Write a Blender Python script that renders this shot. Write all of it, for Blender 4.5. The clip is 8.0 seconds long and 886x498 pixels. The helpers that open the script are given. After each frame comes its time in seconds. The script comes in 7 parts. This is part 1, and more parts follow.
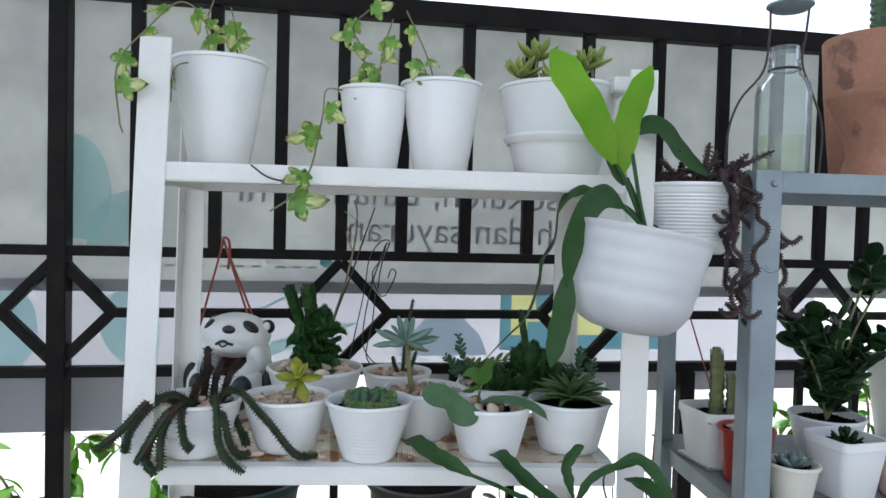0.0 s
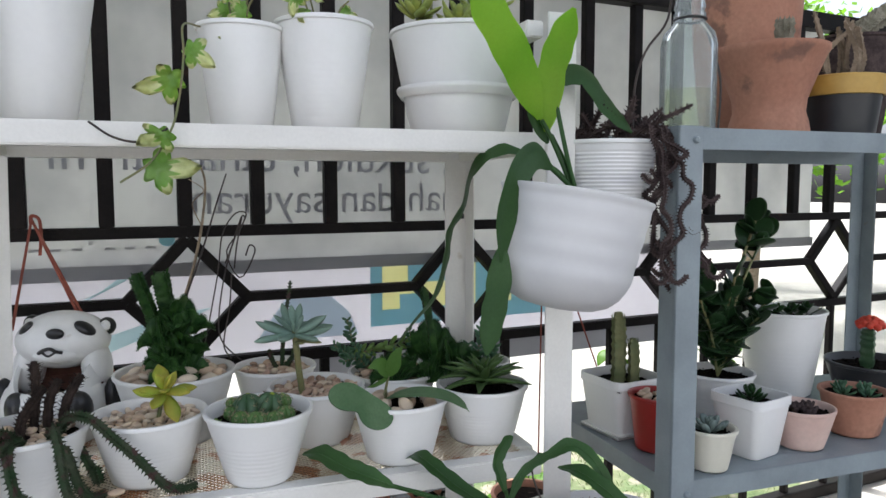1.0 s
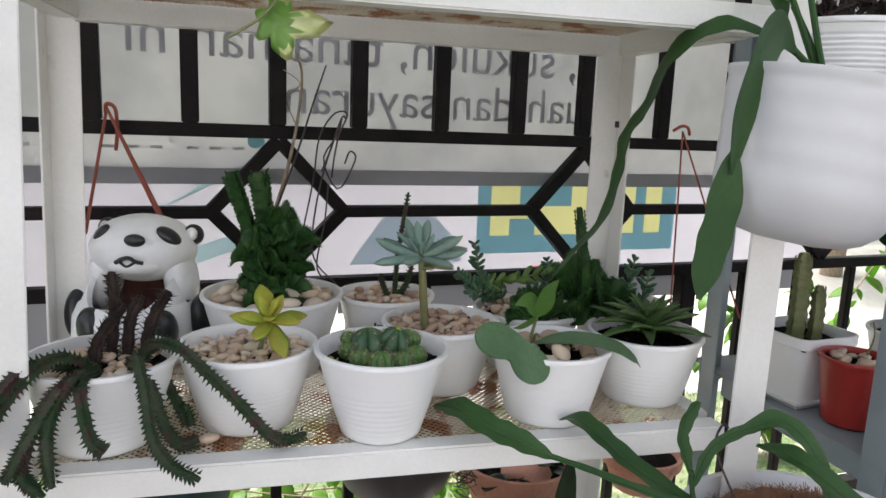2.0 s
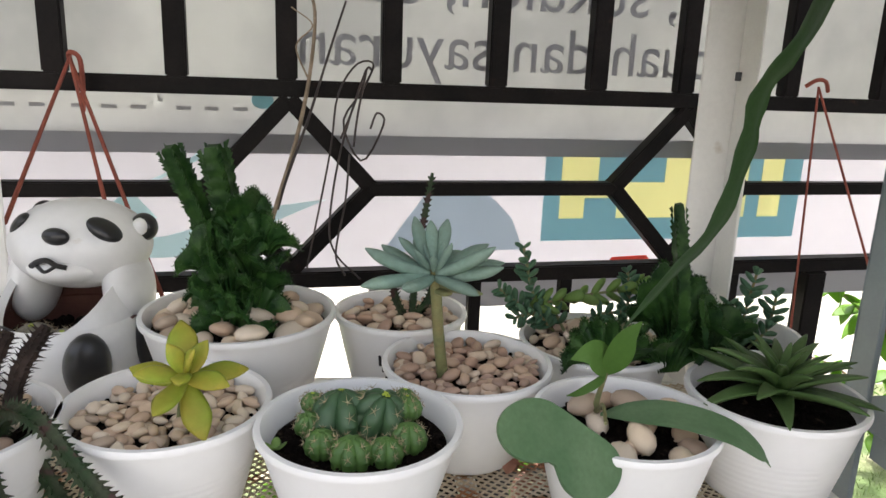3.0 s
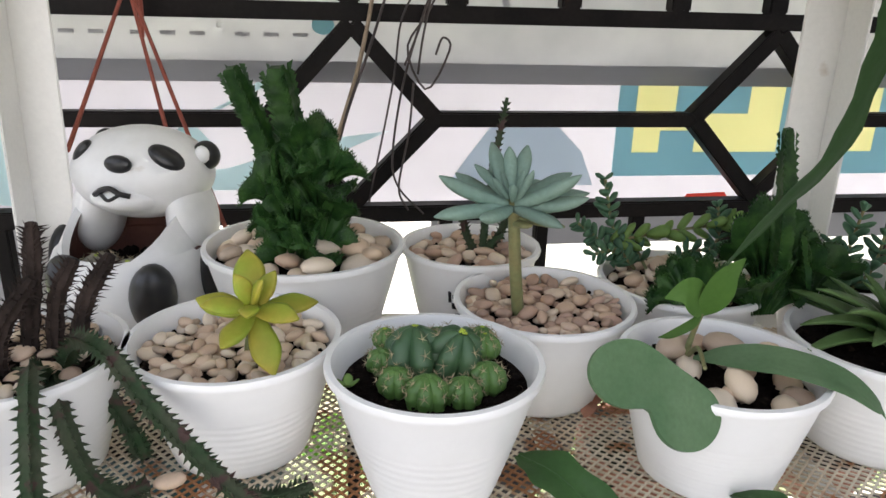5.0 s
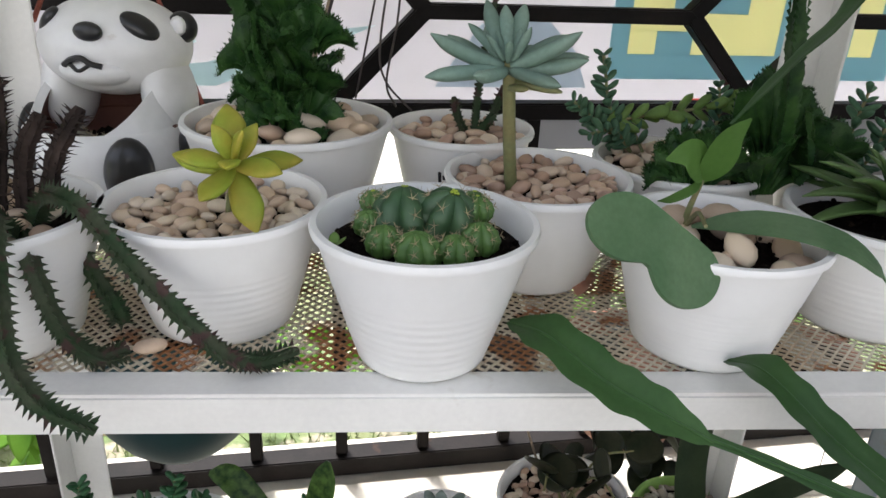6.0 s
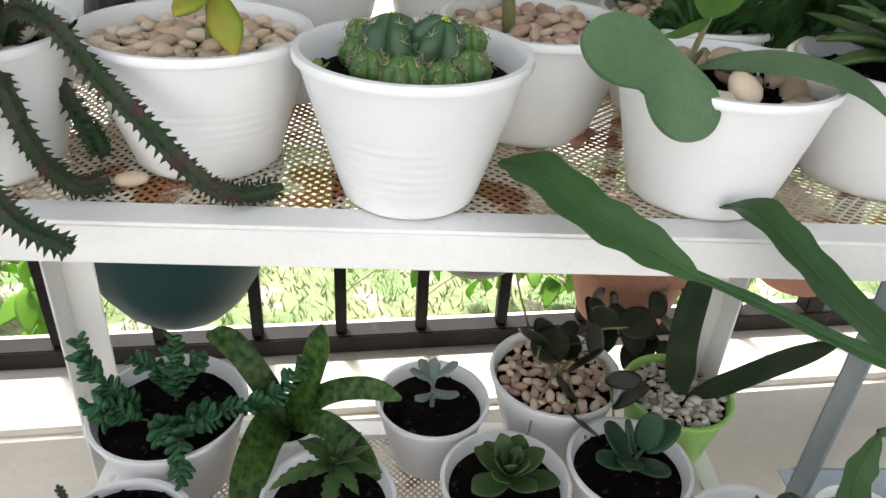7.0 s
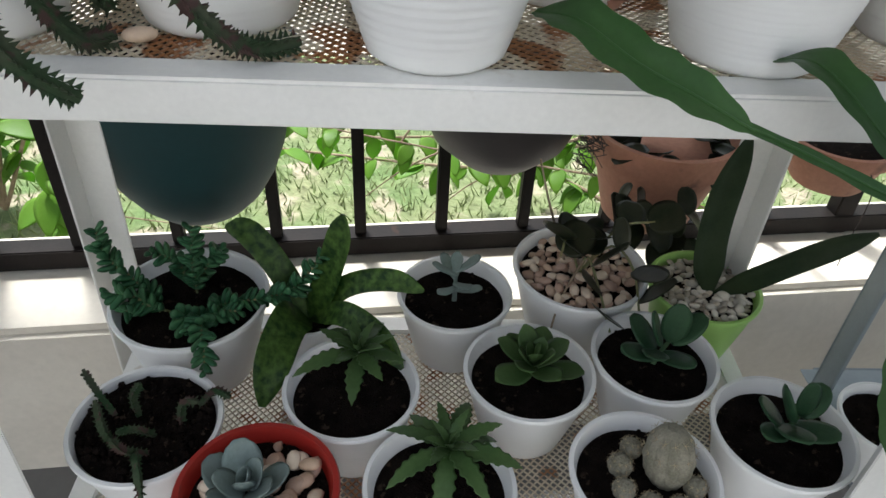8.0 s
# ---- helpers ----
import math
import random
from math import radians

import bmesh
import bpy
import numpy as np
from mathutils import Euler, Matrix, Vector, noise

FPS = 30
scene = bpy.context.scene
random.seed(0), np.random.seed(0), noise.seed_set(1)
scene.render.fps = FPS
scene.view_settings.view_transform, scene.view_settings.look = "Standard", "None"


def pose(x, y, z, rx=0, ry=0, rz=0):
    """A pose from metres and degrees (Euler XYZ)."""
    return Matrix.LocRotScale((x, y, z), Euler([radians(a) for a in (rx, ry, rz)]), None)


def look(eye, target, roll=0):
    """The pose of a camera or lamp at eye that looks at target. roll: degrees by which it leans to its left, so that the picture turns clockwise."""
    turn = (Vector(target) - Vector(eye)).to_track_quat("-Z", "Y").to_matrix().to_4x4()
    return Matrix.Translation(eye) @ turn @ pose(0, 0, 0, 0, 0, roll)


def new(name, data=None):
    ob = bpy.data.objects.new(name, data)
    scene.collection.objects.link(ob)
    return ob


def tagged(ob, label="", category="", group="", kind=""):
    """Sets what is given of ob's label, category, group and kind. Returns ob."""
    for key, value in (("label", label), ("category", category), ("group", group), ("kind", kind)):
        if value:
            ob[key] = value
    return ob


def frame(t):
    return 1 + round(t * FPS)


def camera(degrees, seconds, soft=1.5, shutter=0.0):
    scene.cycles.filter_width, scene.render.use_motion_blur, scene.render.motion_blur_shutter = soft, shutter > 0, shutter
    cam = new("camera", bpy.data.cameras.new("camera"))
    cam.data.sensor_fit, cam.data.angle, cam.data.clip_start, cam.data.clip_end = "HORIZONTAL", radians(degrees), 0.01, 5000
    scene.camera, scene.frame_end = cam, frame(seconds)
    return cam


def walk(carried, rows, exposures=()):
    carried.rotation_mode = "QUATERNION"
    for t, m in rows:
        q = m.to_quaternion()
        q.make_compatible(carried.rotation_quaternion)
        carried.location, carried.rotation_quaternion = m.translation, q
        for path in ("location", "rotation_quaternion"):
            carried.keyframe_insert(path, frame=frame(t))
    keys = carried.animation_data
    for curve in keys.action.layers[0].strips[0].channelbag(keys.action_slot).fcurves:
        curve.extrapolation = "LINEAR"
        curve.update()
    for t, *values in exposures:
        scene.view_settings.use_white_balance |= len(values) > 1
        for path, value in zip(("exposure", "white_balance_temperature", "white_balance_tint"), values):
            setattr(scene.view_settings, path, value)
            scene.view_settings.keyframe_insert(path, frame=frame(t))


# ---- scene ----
cam = camera(63.9, 8.0)
PATH = [
    (0, (-0.012, -0.01, 1.207), (0.119, 1.984, 1.145), 1.5),
    (0.5, (-0.052, 0.1, 1.225), (0.395, 2.045, 1.104), -0.3),
    (1, (-0.104, 0.162, 1.213), (0.536, 2.05, 1.05), -0.1),
    (1.5, (-0.159, 0.238, 1.182), (0.489, 2.106, 0.884), 1.4),
    (1.7, (-0.172, 0.285, 1.171), (0.422, 2.168, 0.848), 1.9),
    (2.8, (-0.058, 0.604, 1.167), (0.226, 2.529, 0.704), 2.2),
    (3, (-0.051, 0.619, 1.166), (0.203, 2.543, 0.683), 2.2),
    (3.5, (-0.047, 0.646, 1.167), (0.109, 2.568, 0.635), 2.4),
    (4, (-0.051, 0.657, 1.164), (0.041, 2.561, 0.557), 1.4),
    (5.3, (-0.065, 0.652, 1.137), (0.059, 2.526, 0.451), 1.7),
    (5.5, (-0.065, 0.654, 1.126), (0.072, 2.51, 0.393), 1.9),
    (6, (-0.065, 0.655, 1.102), (0.083, 2.474, 0.283), 2.6),
    (6.5, (-0.057, 0.647, 1.084), (0.084, 2.409, 0.148), 3.2),
    (7, (-0.052, 0.647, 1.062), (0.078, 2.345, 0.012), 3.8),
    (7.5, (-0.059, 0.643, 1.041), (0.027, 2.278, -0.108), 3.6),
    (8, (-0.057, 0.647, 1.024), (0.033, 2.219, -0.21), 3.2),
]
walk(cam, [(t, look(eye, target, roll)) for t, eye, target, roll in PATH], [(0.0, 1.52, 5550, 8), (0.5, 1.44, 5700, 9), (1.0, 1.46, 5900, 11), (1.7, 1.55, 6050, 13), (3.0, 1.95, 6400, 13), (3.5, 1.86, 6400, 13), (4.2, 1.82, 6400, 13), (5.5, 2.2, 6200, 13), (6.0, 1.76, 6200, 12), (6.5, 1.82, 6250, 10), (7.0, 2.13, 6300, 10), (7.5, 1.40, 6100, 8), (8.0, 1.40, 6100, 8)])

# ---- light: bright hazy day outside, shaded terrace ----
world = bpy.data.worlds.new("world")
scene.world = world
world.use_nodes = True
wn = world.node_tree.nodes
sky = wn.new("ShaderNodeTexSky")
sky.sky_type = "NISHITA"
sky.sun_disc = False
sky.sun_elevation = radians(65)
sky.sun_rotation = radians(-20)
sky.dust_density = 6.0
sky.air_density = 0.8
wn["Background"].inputs["Strength"].default_value = 0.13
soft = wn.new("ShaderNodeHueSaturation")
soft.inputs["Saturation"].default_value = 0.36
world.node_tree.links.new(sky.outputs[0], soft.inputs["Color"])
world.node_tree.links.new(soft.outputs[0], wn["Background"].inputs["Color"])
sun = new("sun", bpy.data.lights.new("sun", "SUN"))
sun.data.energy = 2.6
sun.data.angle = radians(6)
sun.data.color = (1.0, 0.96, 0.88)
sun.matrix_world = look((-3.0, 5.5, 13.5), (0, 0, 0))


# ---- materials ----
def shader(name, rough=0.5, metal=0.0, spec=0.5):
    m = bpy.data.materials.new(name)
    m.use_nodes = True
    b = m.node_tree.nodes["Principled BSDF"]
    b.inputs["Roughness"].default_value = rough
    b.inputs["Metallic"].default_value = metal
    b.inputs["Specular IOR Level"].default_value = spec
    return m, m.node_tree.nodes, m.node_tree.links, b


def rgb(c):
    return (c[0], c[1], c[2], 1.0)


def surface(name, a, b, rough=0.5, scale=20.0, fine=180.0, fine_amount=0.25, bump=0.15, depth=0.002, metal=0.0, c=None, c_at=0.62, spec=0.5, per_object=0.0, sss=0.0, stretch=(1, 1, 1)):
    """Two colours mixed by a broad noise, darkened by a fine one; c is a third colour in patches (stains, rust)."""
    m, n, l, p = shader(name, rough, metal, spec)
    co = n.new("ShaderNodeTexCoord")
    mp = n.new("ShaderNodeMapping")
    mp.inputs["Scale"].default_value = stretch
    l.new(co.outputs["Object"], mp.inputs["Vector"])
    n1 = n.new("ShaderNodeTexNoise")
    n1.inputs["Scale"].default_value = scale
    n1.inputs["Detail"].default_value = 4
    n2 = n.new("ShaderNodeTexNoise")
    n2.inputs["Scale"].default_value = fine
    n2.inputs["Detail"].default_value = 3
    for q in (n1, n2):
        l.new(mp.outputs[0], q.inputs["Vector"])
    r1 = n.new("ShaderNodeMapRange")
    r1.inputs["From Min"].default_value, r1.inputs["From Max"].default_value = 0.35, 0.65
    l.new(n1.outputs["Fac"], r1.inputs["Value"])
    mix = n.new("ShaderNodeMix")
    mix.data_type = "RGBA"
    mix.inputs["A"].default_value, mix.inputs["B"].default_value = rgb(a), rgb(b)
    l.new(r1.outputs[0], mix.inputs["Factor"])
    col = mix.outputs["Result"]
    if c is not None:
        n3 = n.new("ShaderNodeTexNoise")
        n3.inputs["Scale"].default_value = scale * 1.7
        n3.inputs["Detail"].default_value = 6
        l.new(mp.outputs[0], n3.inputs["Vector"])
        r3 = n.new("ShaderNodeMapRange")
        r3.inputs["From Min"].default_value, r3.inputs["From Max"].default_value = c_at, c_at + 0.06
        l.new(n3.outputs["Fac"], r3.inputs["Value"])
        m3 = n.new("ShaderNodeMix")
        m3.data_type = "RGBA"
        m3.inputs["B"].default_value = rgb(c)
        l.new(r3.outputs[0], m3.inputs["Factor"])
        l.new(col, m3.inputs["A"])
        col = m3.outputs["Result"]
    hsv = n.new("ShaderNodeHueSaturation")
    rv = n.new("ShaderNodeMapRange")
    rv.inputs["To Min"].default_value, rv.inputs["To Max"].default_value = 1 - fine_amount, 1 + fine_amount
    l.new(n2.outputs["Fac"], rv.inputs["Value"])
    val = rv.outputs[0]
    if per_object:
        info = n.new("ShaderNodeObjectInfo")
        ro = n.new("ShaderNodeMapRange")
        ro.inputs["To Min"].default_value, ro.inputs["To Max"].default_value = 1 - per_object, 1 + per_object
        l.new(info.outputs["Random"], ro.inputs["Value"])
        mu = n.new("ShaderNodeMath")
        mu.operation = "MULTIPLY"
        l.new(val, mu.inputs[0])
        l.new(ro.outputs[0], mu.inputs[1])
        val = mu.outputs[0]
    l.new(val, hsv.inputs["Value"])
    l.new(col, hsv.inputs["Color"])
    l.new(hsv.outputs[0], p.inputs["Base Color"])
    if bump:
        bp = n.new("ShaderNodeBump")
        bp.inputs["Strength"].default_value = bump
        bp.inputs["Distance"].default_value = depth
        l.new(n2.outputs["Fac"], bp.inputs["Height"])
        l.new(bp.outputs[0], p.inputs["Normal"])
    if sss:
        p.inputs["Subsurface Weight"].default_value = sss
        p.inputs["Subsurface Radius"].default_value = (0.006, 0.006, 0.004)
        p.inputs["Subsurface Scale"].default_value = 0.5
    return m


def leafy(name, a, b, rough=0.4, scale=30.0, thin=0.3, tip=None, veins=0.0):
    """A leaf: two greens, some light through the blade."""
    m = surface(name, a, b, rough, scale, 300.0, 0.22, 0.18, 0.0008, spec=0.18, per_object=0.16)
    n, l = m.node_tree.nodes, m.node_tree.links
    p = n["Principled BSDF"]
    if thin:
        tr = n.new("ShaderNodeBsdfTranslucent")
        tr.inputs["Color"].default_value = (min(1, a[0] * 2.2 + 0.02), min(1, a[1] * 2.2 + 0.03), a[2] * 1.2, 1)
        ms = n.new("ShaderNodeMixShader")
        ms.inputs[0].default_value = thin
        l.new(p.outputs[0], ms.inputs[1])
        l.new(tr.outputs[0], ms.inputs[2])
        l.new(ms.outputs[0], n["Material Output"].inputs["Surface"])
    return m


M_RACK = surface("white rack paint", (0.80, 0.79, 0.75), (0.73, 0.72, 0.68), 0.38, 9, 260, 0.06, 0.08, 0.001, c=(0.52, 0.46, 0.37), c_at=0.70)
M_MESH = surface("rusty white expanded metal", (0.64, 0.58, 0.46), (0.50, 0.39, 0.26), 0.5, 14, 200, 0.25, 0.1, 0.001, c=(0.30, 0.13, 0.05), c_at=0.52)
M_GREY = surface("grey powder coated steel", (0.26, 0.305, 0.325), (0.20, 0.235, 0.255), 0.42, 12, 240, 0.08, 0.08, 0.001, c=(0.22, 0.2, 0.18), c_at=0.7)
M_IRON = surface("black fence paint", (0.010, 0.009, 0.0085), (0.016, 0.013, 0.012), 0.45, 15, 200, 0.25, 0.12, 0.001, c=(0.03, 0.018, 0.013), c_at=0.68, spec=0.07)
M_POT = surface("white plastic pot", (0.83, 0.83, 0.82), (0.79, 0.79, 0.77), 0.36, 10, 150, 0.02, 0.05, 0.0008, sss=0.0, c=(0.73, 0.71, 0.66), c_at=0.73)
M_CONC = surface("cream painted plinth", (0.62, 0.58, 0.50), (0.53, 0.49, 0.42), 0.8, 4, 90, 0.10, 0.2, 0.002, c=(0.42, 0.38, 0.31), c_at=0.66)
M_FLOOR = surface("grey terrace tile", (0.13, 0.125, 0.12), (0.10, 0.095, 0.09), 0.5, 3, 60, 0.1, 0.05)
M_WALL = surface("off white house wall", (0.74, 0.73, 0.70), (0.68, 0.67, 0.63), 0.8, 2, 60, 0.06, 0.1)
M_GRASS = surface("sunlit grass", (0.085, 0.135, 0.042), (0.16, 0.175, 0.085), 0.9, 4.5, 40, 0.4, 0.4, 0.02, c=(0.27, 0.24, 0.17), c_at=0.55)
M_PAVE = surface("pale sunlit concrete", (0.36, 0.34, 0.29), (0.29, 0.27, 0.23), 0.9, 1.5, 30, 0.15, 0.3, 0.004, c=(0.24, 0.22, 0.17), c_at=0.66)
M_BLADE = surface("grass blade", (0.13, 0.20, 0.06), (0.22, 0.25, 0.11), 0.7, 3, 40, 0.3, 0.0)
M_SOIL = surface("dark potting soil", (0.006, 0.0045, 0.0036), (0.014, 0.010, 0.008), 0.95, 60, 500, 0.5, 0.9, 0.004, c=(0.05, 0.036, 0.026), c_at=0.62, spec=0.05)


def pebble_material(name, tints):
    """River pebble: each stone takes one of the tints, with its own fine mottling."""
    m = surface(name, (0.7, 0.62, 0.52), (0.62, 0.54, 0.44), 0.5, 60, 320, 0.12, 0.10, 0.0006)
    n, l = m.node_tree.nodes, m.node_tree.links
    base = n["Principled BSDF"].inputs["Base Color"].links[0].from_socket
    info = n.new("ShaderNodeObjectInfo")
    ramp = n.new("ShaderNodeValToRGB")
    ramp.color_ramp.interpolation = "CONSTANT"
    el = ramp.color_ramp.elements
    el[0].position, el[0].color = 0.0, rgb(tints[0])
    el[1].position, el[1].color = 1.0 / len(tints), rgb(tints[1])
    for k in range(2, len(tints)):
        el.new(k / len(tints)).color = rgb(tints[k])
    l.new(info.outputs["Random"], ramp.inputs["Fac"])
    mix = n.new("ShaderNodeMix")
    mix.data_type, mix.blend_type = "RGBA", "MULTIPLY"
    mix.inputs["Factor"].default_value = 1.0
    l.new(base, mix.inputs["A"])
    l.new(ramp.outputs["Color"], mix.inputs["B"])
    l.new(mix.outputs["Result"], n["Principled BSDF"].inputs["Base Color"])
    return m


M_PEB = pebble_material("pale river pebble", [(1.0, 0.97, 0.92), (0.86, 0.74, 0.62), (1.0, 0.93, 0.82), (0.78, 0.64, 0.55), (0.95, 0.82, 0.72), (1.1, 1.06, 1.0), (0.70, 0.62, 0.56)])
M_PEBG = pebble_material("grey white pebble", [(0.80, 0.84, 0.86), (0.62, 0.62, 0.60), (1.0, 1.05, 1.08), (0.50, 0.49, 0.46), (0.90, 0.88, 0.84)])
M_PEBP = pebble_material("pinkish river pebble", [(0.84, 0.70, 0.62), (0.64, 0.48, 0.41), (0.95, 0.86, 0.78), (0.72, 0.55, 0.50), (0.80, 0.64, 0.54), (1.0, 0.94, 0.88), (0.55, 0.42, 0.37)])
M_TERRA = surface("terracotta clay", (0.36, 0.165, 0.105), (0.43, 0.22, 0.145), 0.8, 9, 140, 0.22, 0.25, 0.001, c=(0.22, 0.115, 0.08), c_at=0.60)
M_PINK = surface("pale pink clay", (0.60, 0.42, 0.36), (0.66, 0.50, 0.43), 0.7, 14, 140, 0.1, 0.15, 0.001)
M_RED = surface("red plastic", (0.33, 0.022, 0.016), (0.28, 0.02, 0.014), 0.35, 14, 140, 0.06, 0.03)
M_BLACK = surface("black plastic", (0.018, 0.018, 0.02), (0.03, 0.03, 0.03), 0.4, 14, 140, 0.1, 0.05)
M_TEAL = surface("dark teal plastic", (0.005, 0.031, 0.033), (0.007, 0.038, 0.040), 0.6, 8, 140, 0.1, 0.05)
M_LIME = surface("lime green plastic", (0.32, 0.55, 0.13), (0.36, 0.60, 0.17), 0.38, 10, 140, 0.04, 0.03)
M_GOLD = surface("mustard painted band", (0.45, 0.27, 0.05), (0.52, 0.33, 0.08), 0.5, 20, 140, 0.1, 0.05)
M_CREAM = surface("cream plastic pot", (0.70, 0.68, 0.58), (0.64, 0.62, 0.52), 0.4, 16, 140, 0.04, 0.04)
M_COIR = surface("brown coir fibre", (0.20, 0.085, 0.038), (0.30, 0.155, 0.08), 0.95, 30, 260, 0.5, 0.9, 0.004, stretch=(1, 1, 0.25))
M_CORD = surface("rust red cord", (0.30, 0.075, 0.045), (0.24, 0.06, 0.04), 0.8, 40, 400, 0.3, 0.4)
M_TWIG = surface("dry twig bark", (0.30, 0.23, 0.16), (0.20, 0.15, 0.10), 0.9, 60, 400, 0.3, 0.5)
M_WIRE = surface("dark wire", (0.03, 0.022, 0.02), (0.05, 0.035, 0.03), 0.6, 60, 400, 0.3, 0.2)


def sheet_material(name, a, b, thin, rough=0.5, scale=3.0, ribs=0.0):
    m = surface(name, a, b, rough, scale, 30, 0.06, 0.15, 0.004)
    n, l = m.node_tree.nodes, m.node_tree.links
    tr = n.new("ShaderNodeBsdfTranslucent")
    tr.inputs["Color"].default_value = rgb([min(1, v * 1.1) for v in a])
    ms = n.new("ShaderNodeMixShader")
    ms.inputs[0].default_value = thin
    l.new(n["Principled BSDF"].outputs[0], ms.inputs[1])
    l.new(tr.outputs[0], ms.inputs[2])
    l.new(ms.outputs[0], n["Material Output"].inputs["Surface"])
    return m


M_VINYL = sheet_material("grey white banner vinyl", (0.54, 0.54, 0.51), (0.30, 0.305, 0.30), 0.40, 0.5, 7.0)
M_HEM = sheet_material("grey banner hem", (0.40, 0.40, 0.41), (0.35, 0.35, 0.36), 0.36)
M_CORR = sheet_material("white corrugated plastic", (0.66, 0.64, 0.66), (0.60, 0.58, 0.61), 0.42)
M_INK = sheet_material("grey printed ink", (0.38, 0.38, 0.39), (0.46, 0.46, 0.47), 0.46)
M_PTEAL = sheet_material("teal print", (0.42, 0.62, 0.66), (0.46, 0.65, 0.68), 0.86)
M_PALE = sheet_material("pale teal print", (0.68, 0.80, 0.80), (0.74, 0.84, 0.83), 0.88)
M_PYEL = sheet_material("pale yellow print", (0.96, 0.92, 0.60), (0.94, 0.89, 0.56), 0.92)
M_PRED = sheet_material("red print", (0.72, 0.20, 0.15), (0.68, 0.18, 0.13), 0.8)
M_FAINT = sheet_material("faint grey printed ink", (0.45, 0.45, 0.455), (0.50, 0.50, 0.50), 0.42)
M_PGREY = sheet_material("blue grey print", (0.62, 0.69, 0.73), (0.68, 0.73, 0.76), 0.86)


# ---- building helpers ----
def part(name, bm, material, parent=None, label="", smooth=True):
    """Link a bmesh as one mesh object under a thing or a part."""
    me = bpy.data.meshes.new(name)
    bm.to_mesh(me)
    bm.free()
    for f in me.polygons:
        f.use_smooth = smooth
    for q in (material if isinstance(material, (list, tuple)) else (material,)):
        me.materials.append(q)
    ob = new(name, me)
    if smooth:
        me.set_sharp_from_angle(angle=radians(42))
    if parent is not None:
        ob.parent = parent
    if label:
        ob["label"] = label
    return ob


def shared(name, me, parent, m):
    ob = new(name, me)
    ob.parent = parent
    ob.matrix_basis = m
    return ob


def thing(name, label, category, x=0.0, y=0.0, z=0.0, group="", turn=0.0, kind=""):
    e = new(name)
    e.empty_display_size = 0.02
    e.matrix_basis = pose(x, y, z, 0, 0, turn)
    return tagged(e, label, category, group, kind)


def box(bm, x0, x1, y0, y1, z0, z1, bevel=0.0, mi=0):
    r = bmesh.ops.create_cube(bm, size=1.0, matrix=Matrix.LocRotScale(((x0 + x1) / 2, (y0 + y1) / 2, (z0 + z1) / 2), None, (x1 - x0, y1 - y0, z1 - z0)))
    vs = r["verts"]
    fs = {f for v in vs for f in v.link_faces}
    for f in fs:
        f.material_index = mi
    if bevel:
        es = list({e for v in vs for e in v.link_edges})
        bmesh.ops.bevel(bm, geom=es, offset=bevel, segments=2, affect="EDGES", clamp_overlap=True)


def beam(bm, a, b, w, d, bevel=0.002):
    """A bar of square section from a to b, w wide across the fence plane, d deep."""
    a, b = Vector(a), Vector(b)
    t = (b - a).normalized()
    n = Vector((0, 1, 0))
    s = t.cross(n).normalized()
    m = Matrix((s, n, t)).transposed().to_4x4()
    m.translation = (a + b) / 2
    r = bmesh.ops.create_cube(bm, size=1.0, matrix=m @ Matrix.Diagonal((w, d, (b - a).length, 1)))
    if bevel:
        bmesh.ops.bevel(bm, geom=list({e for v in r["verts"] for e in v.link_edges}), offset=bevel, segments=2, affect="EDGES", clamp_overlap=True)


def lathe(bm, profile, seg=48, mi=0, wobble=0.0, centre=(0, 0, 0)):
    """Turn (radius, height) pairs round the z axis."""
    rings = []
    cx, cy, cz = centre
    for r, h in profile:
        ring = []
        for i in range(seg):
            a = 2 * math.pi * i / seg
            k = 1 + wobble * math.sin(2 * a + h * 9)
            ring.append(bm.verts.new((cx + r * k * math.cos(a), cy + r * k * math.sin(a), cz + h)))
        rings.append(ring)
    for a, b in zip(rings, rings[1:]):
        for i in range(seg):
            j = (i + 1) % seg
            f = bm.faces.new((a[i], a[j], b[j], b[i]))
            f.material_index = mi
    return rings


def spline(points, n):
    """n points along a Catmull-Rom curve."""
    p = [Vector(q) for q in points]
    p = [p[0] * 2 - p[1]] + p + [p[-1] * 2 - p[-2]]
    out = []
    spans = len(p) - 3
    for i in range(n):
        u = i / (n - 1) * spans
        k = min(int(u), spans - 1)
        f = u - k
        a, b, c, d = p[k:k + 4]
        out.append(0.5 * ((2 * b) + (c - a) * f + (2 * a - 5 * b + 4 * c - d) * f * f + (3 * b - a - 3 * c + d) * f ** 3))
    return out


def frames(pts, up=None):
    """Tangent, side and normal at each point, carried along without twist."""
    res = []
    nrm = Vector(up) if up is not None else Vector((0.31, 0.22, 0.92))
    for i, q in enumerate(pts):
        t = (pts[min(i + 1, len(pts) - 1)] - pts[max(i - 1, 0)]).normalized()
        s = t.cross(nrm)
        if s.length < 1e-5:
            s = t.cross(Vector((1, 0.1, 0)))
        s.normalize()
        nrm = s.cross(t).normalized()
        res.append((t, s, nrm))
    return res


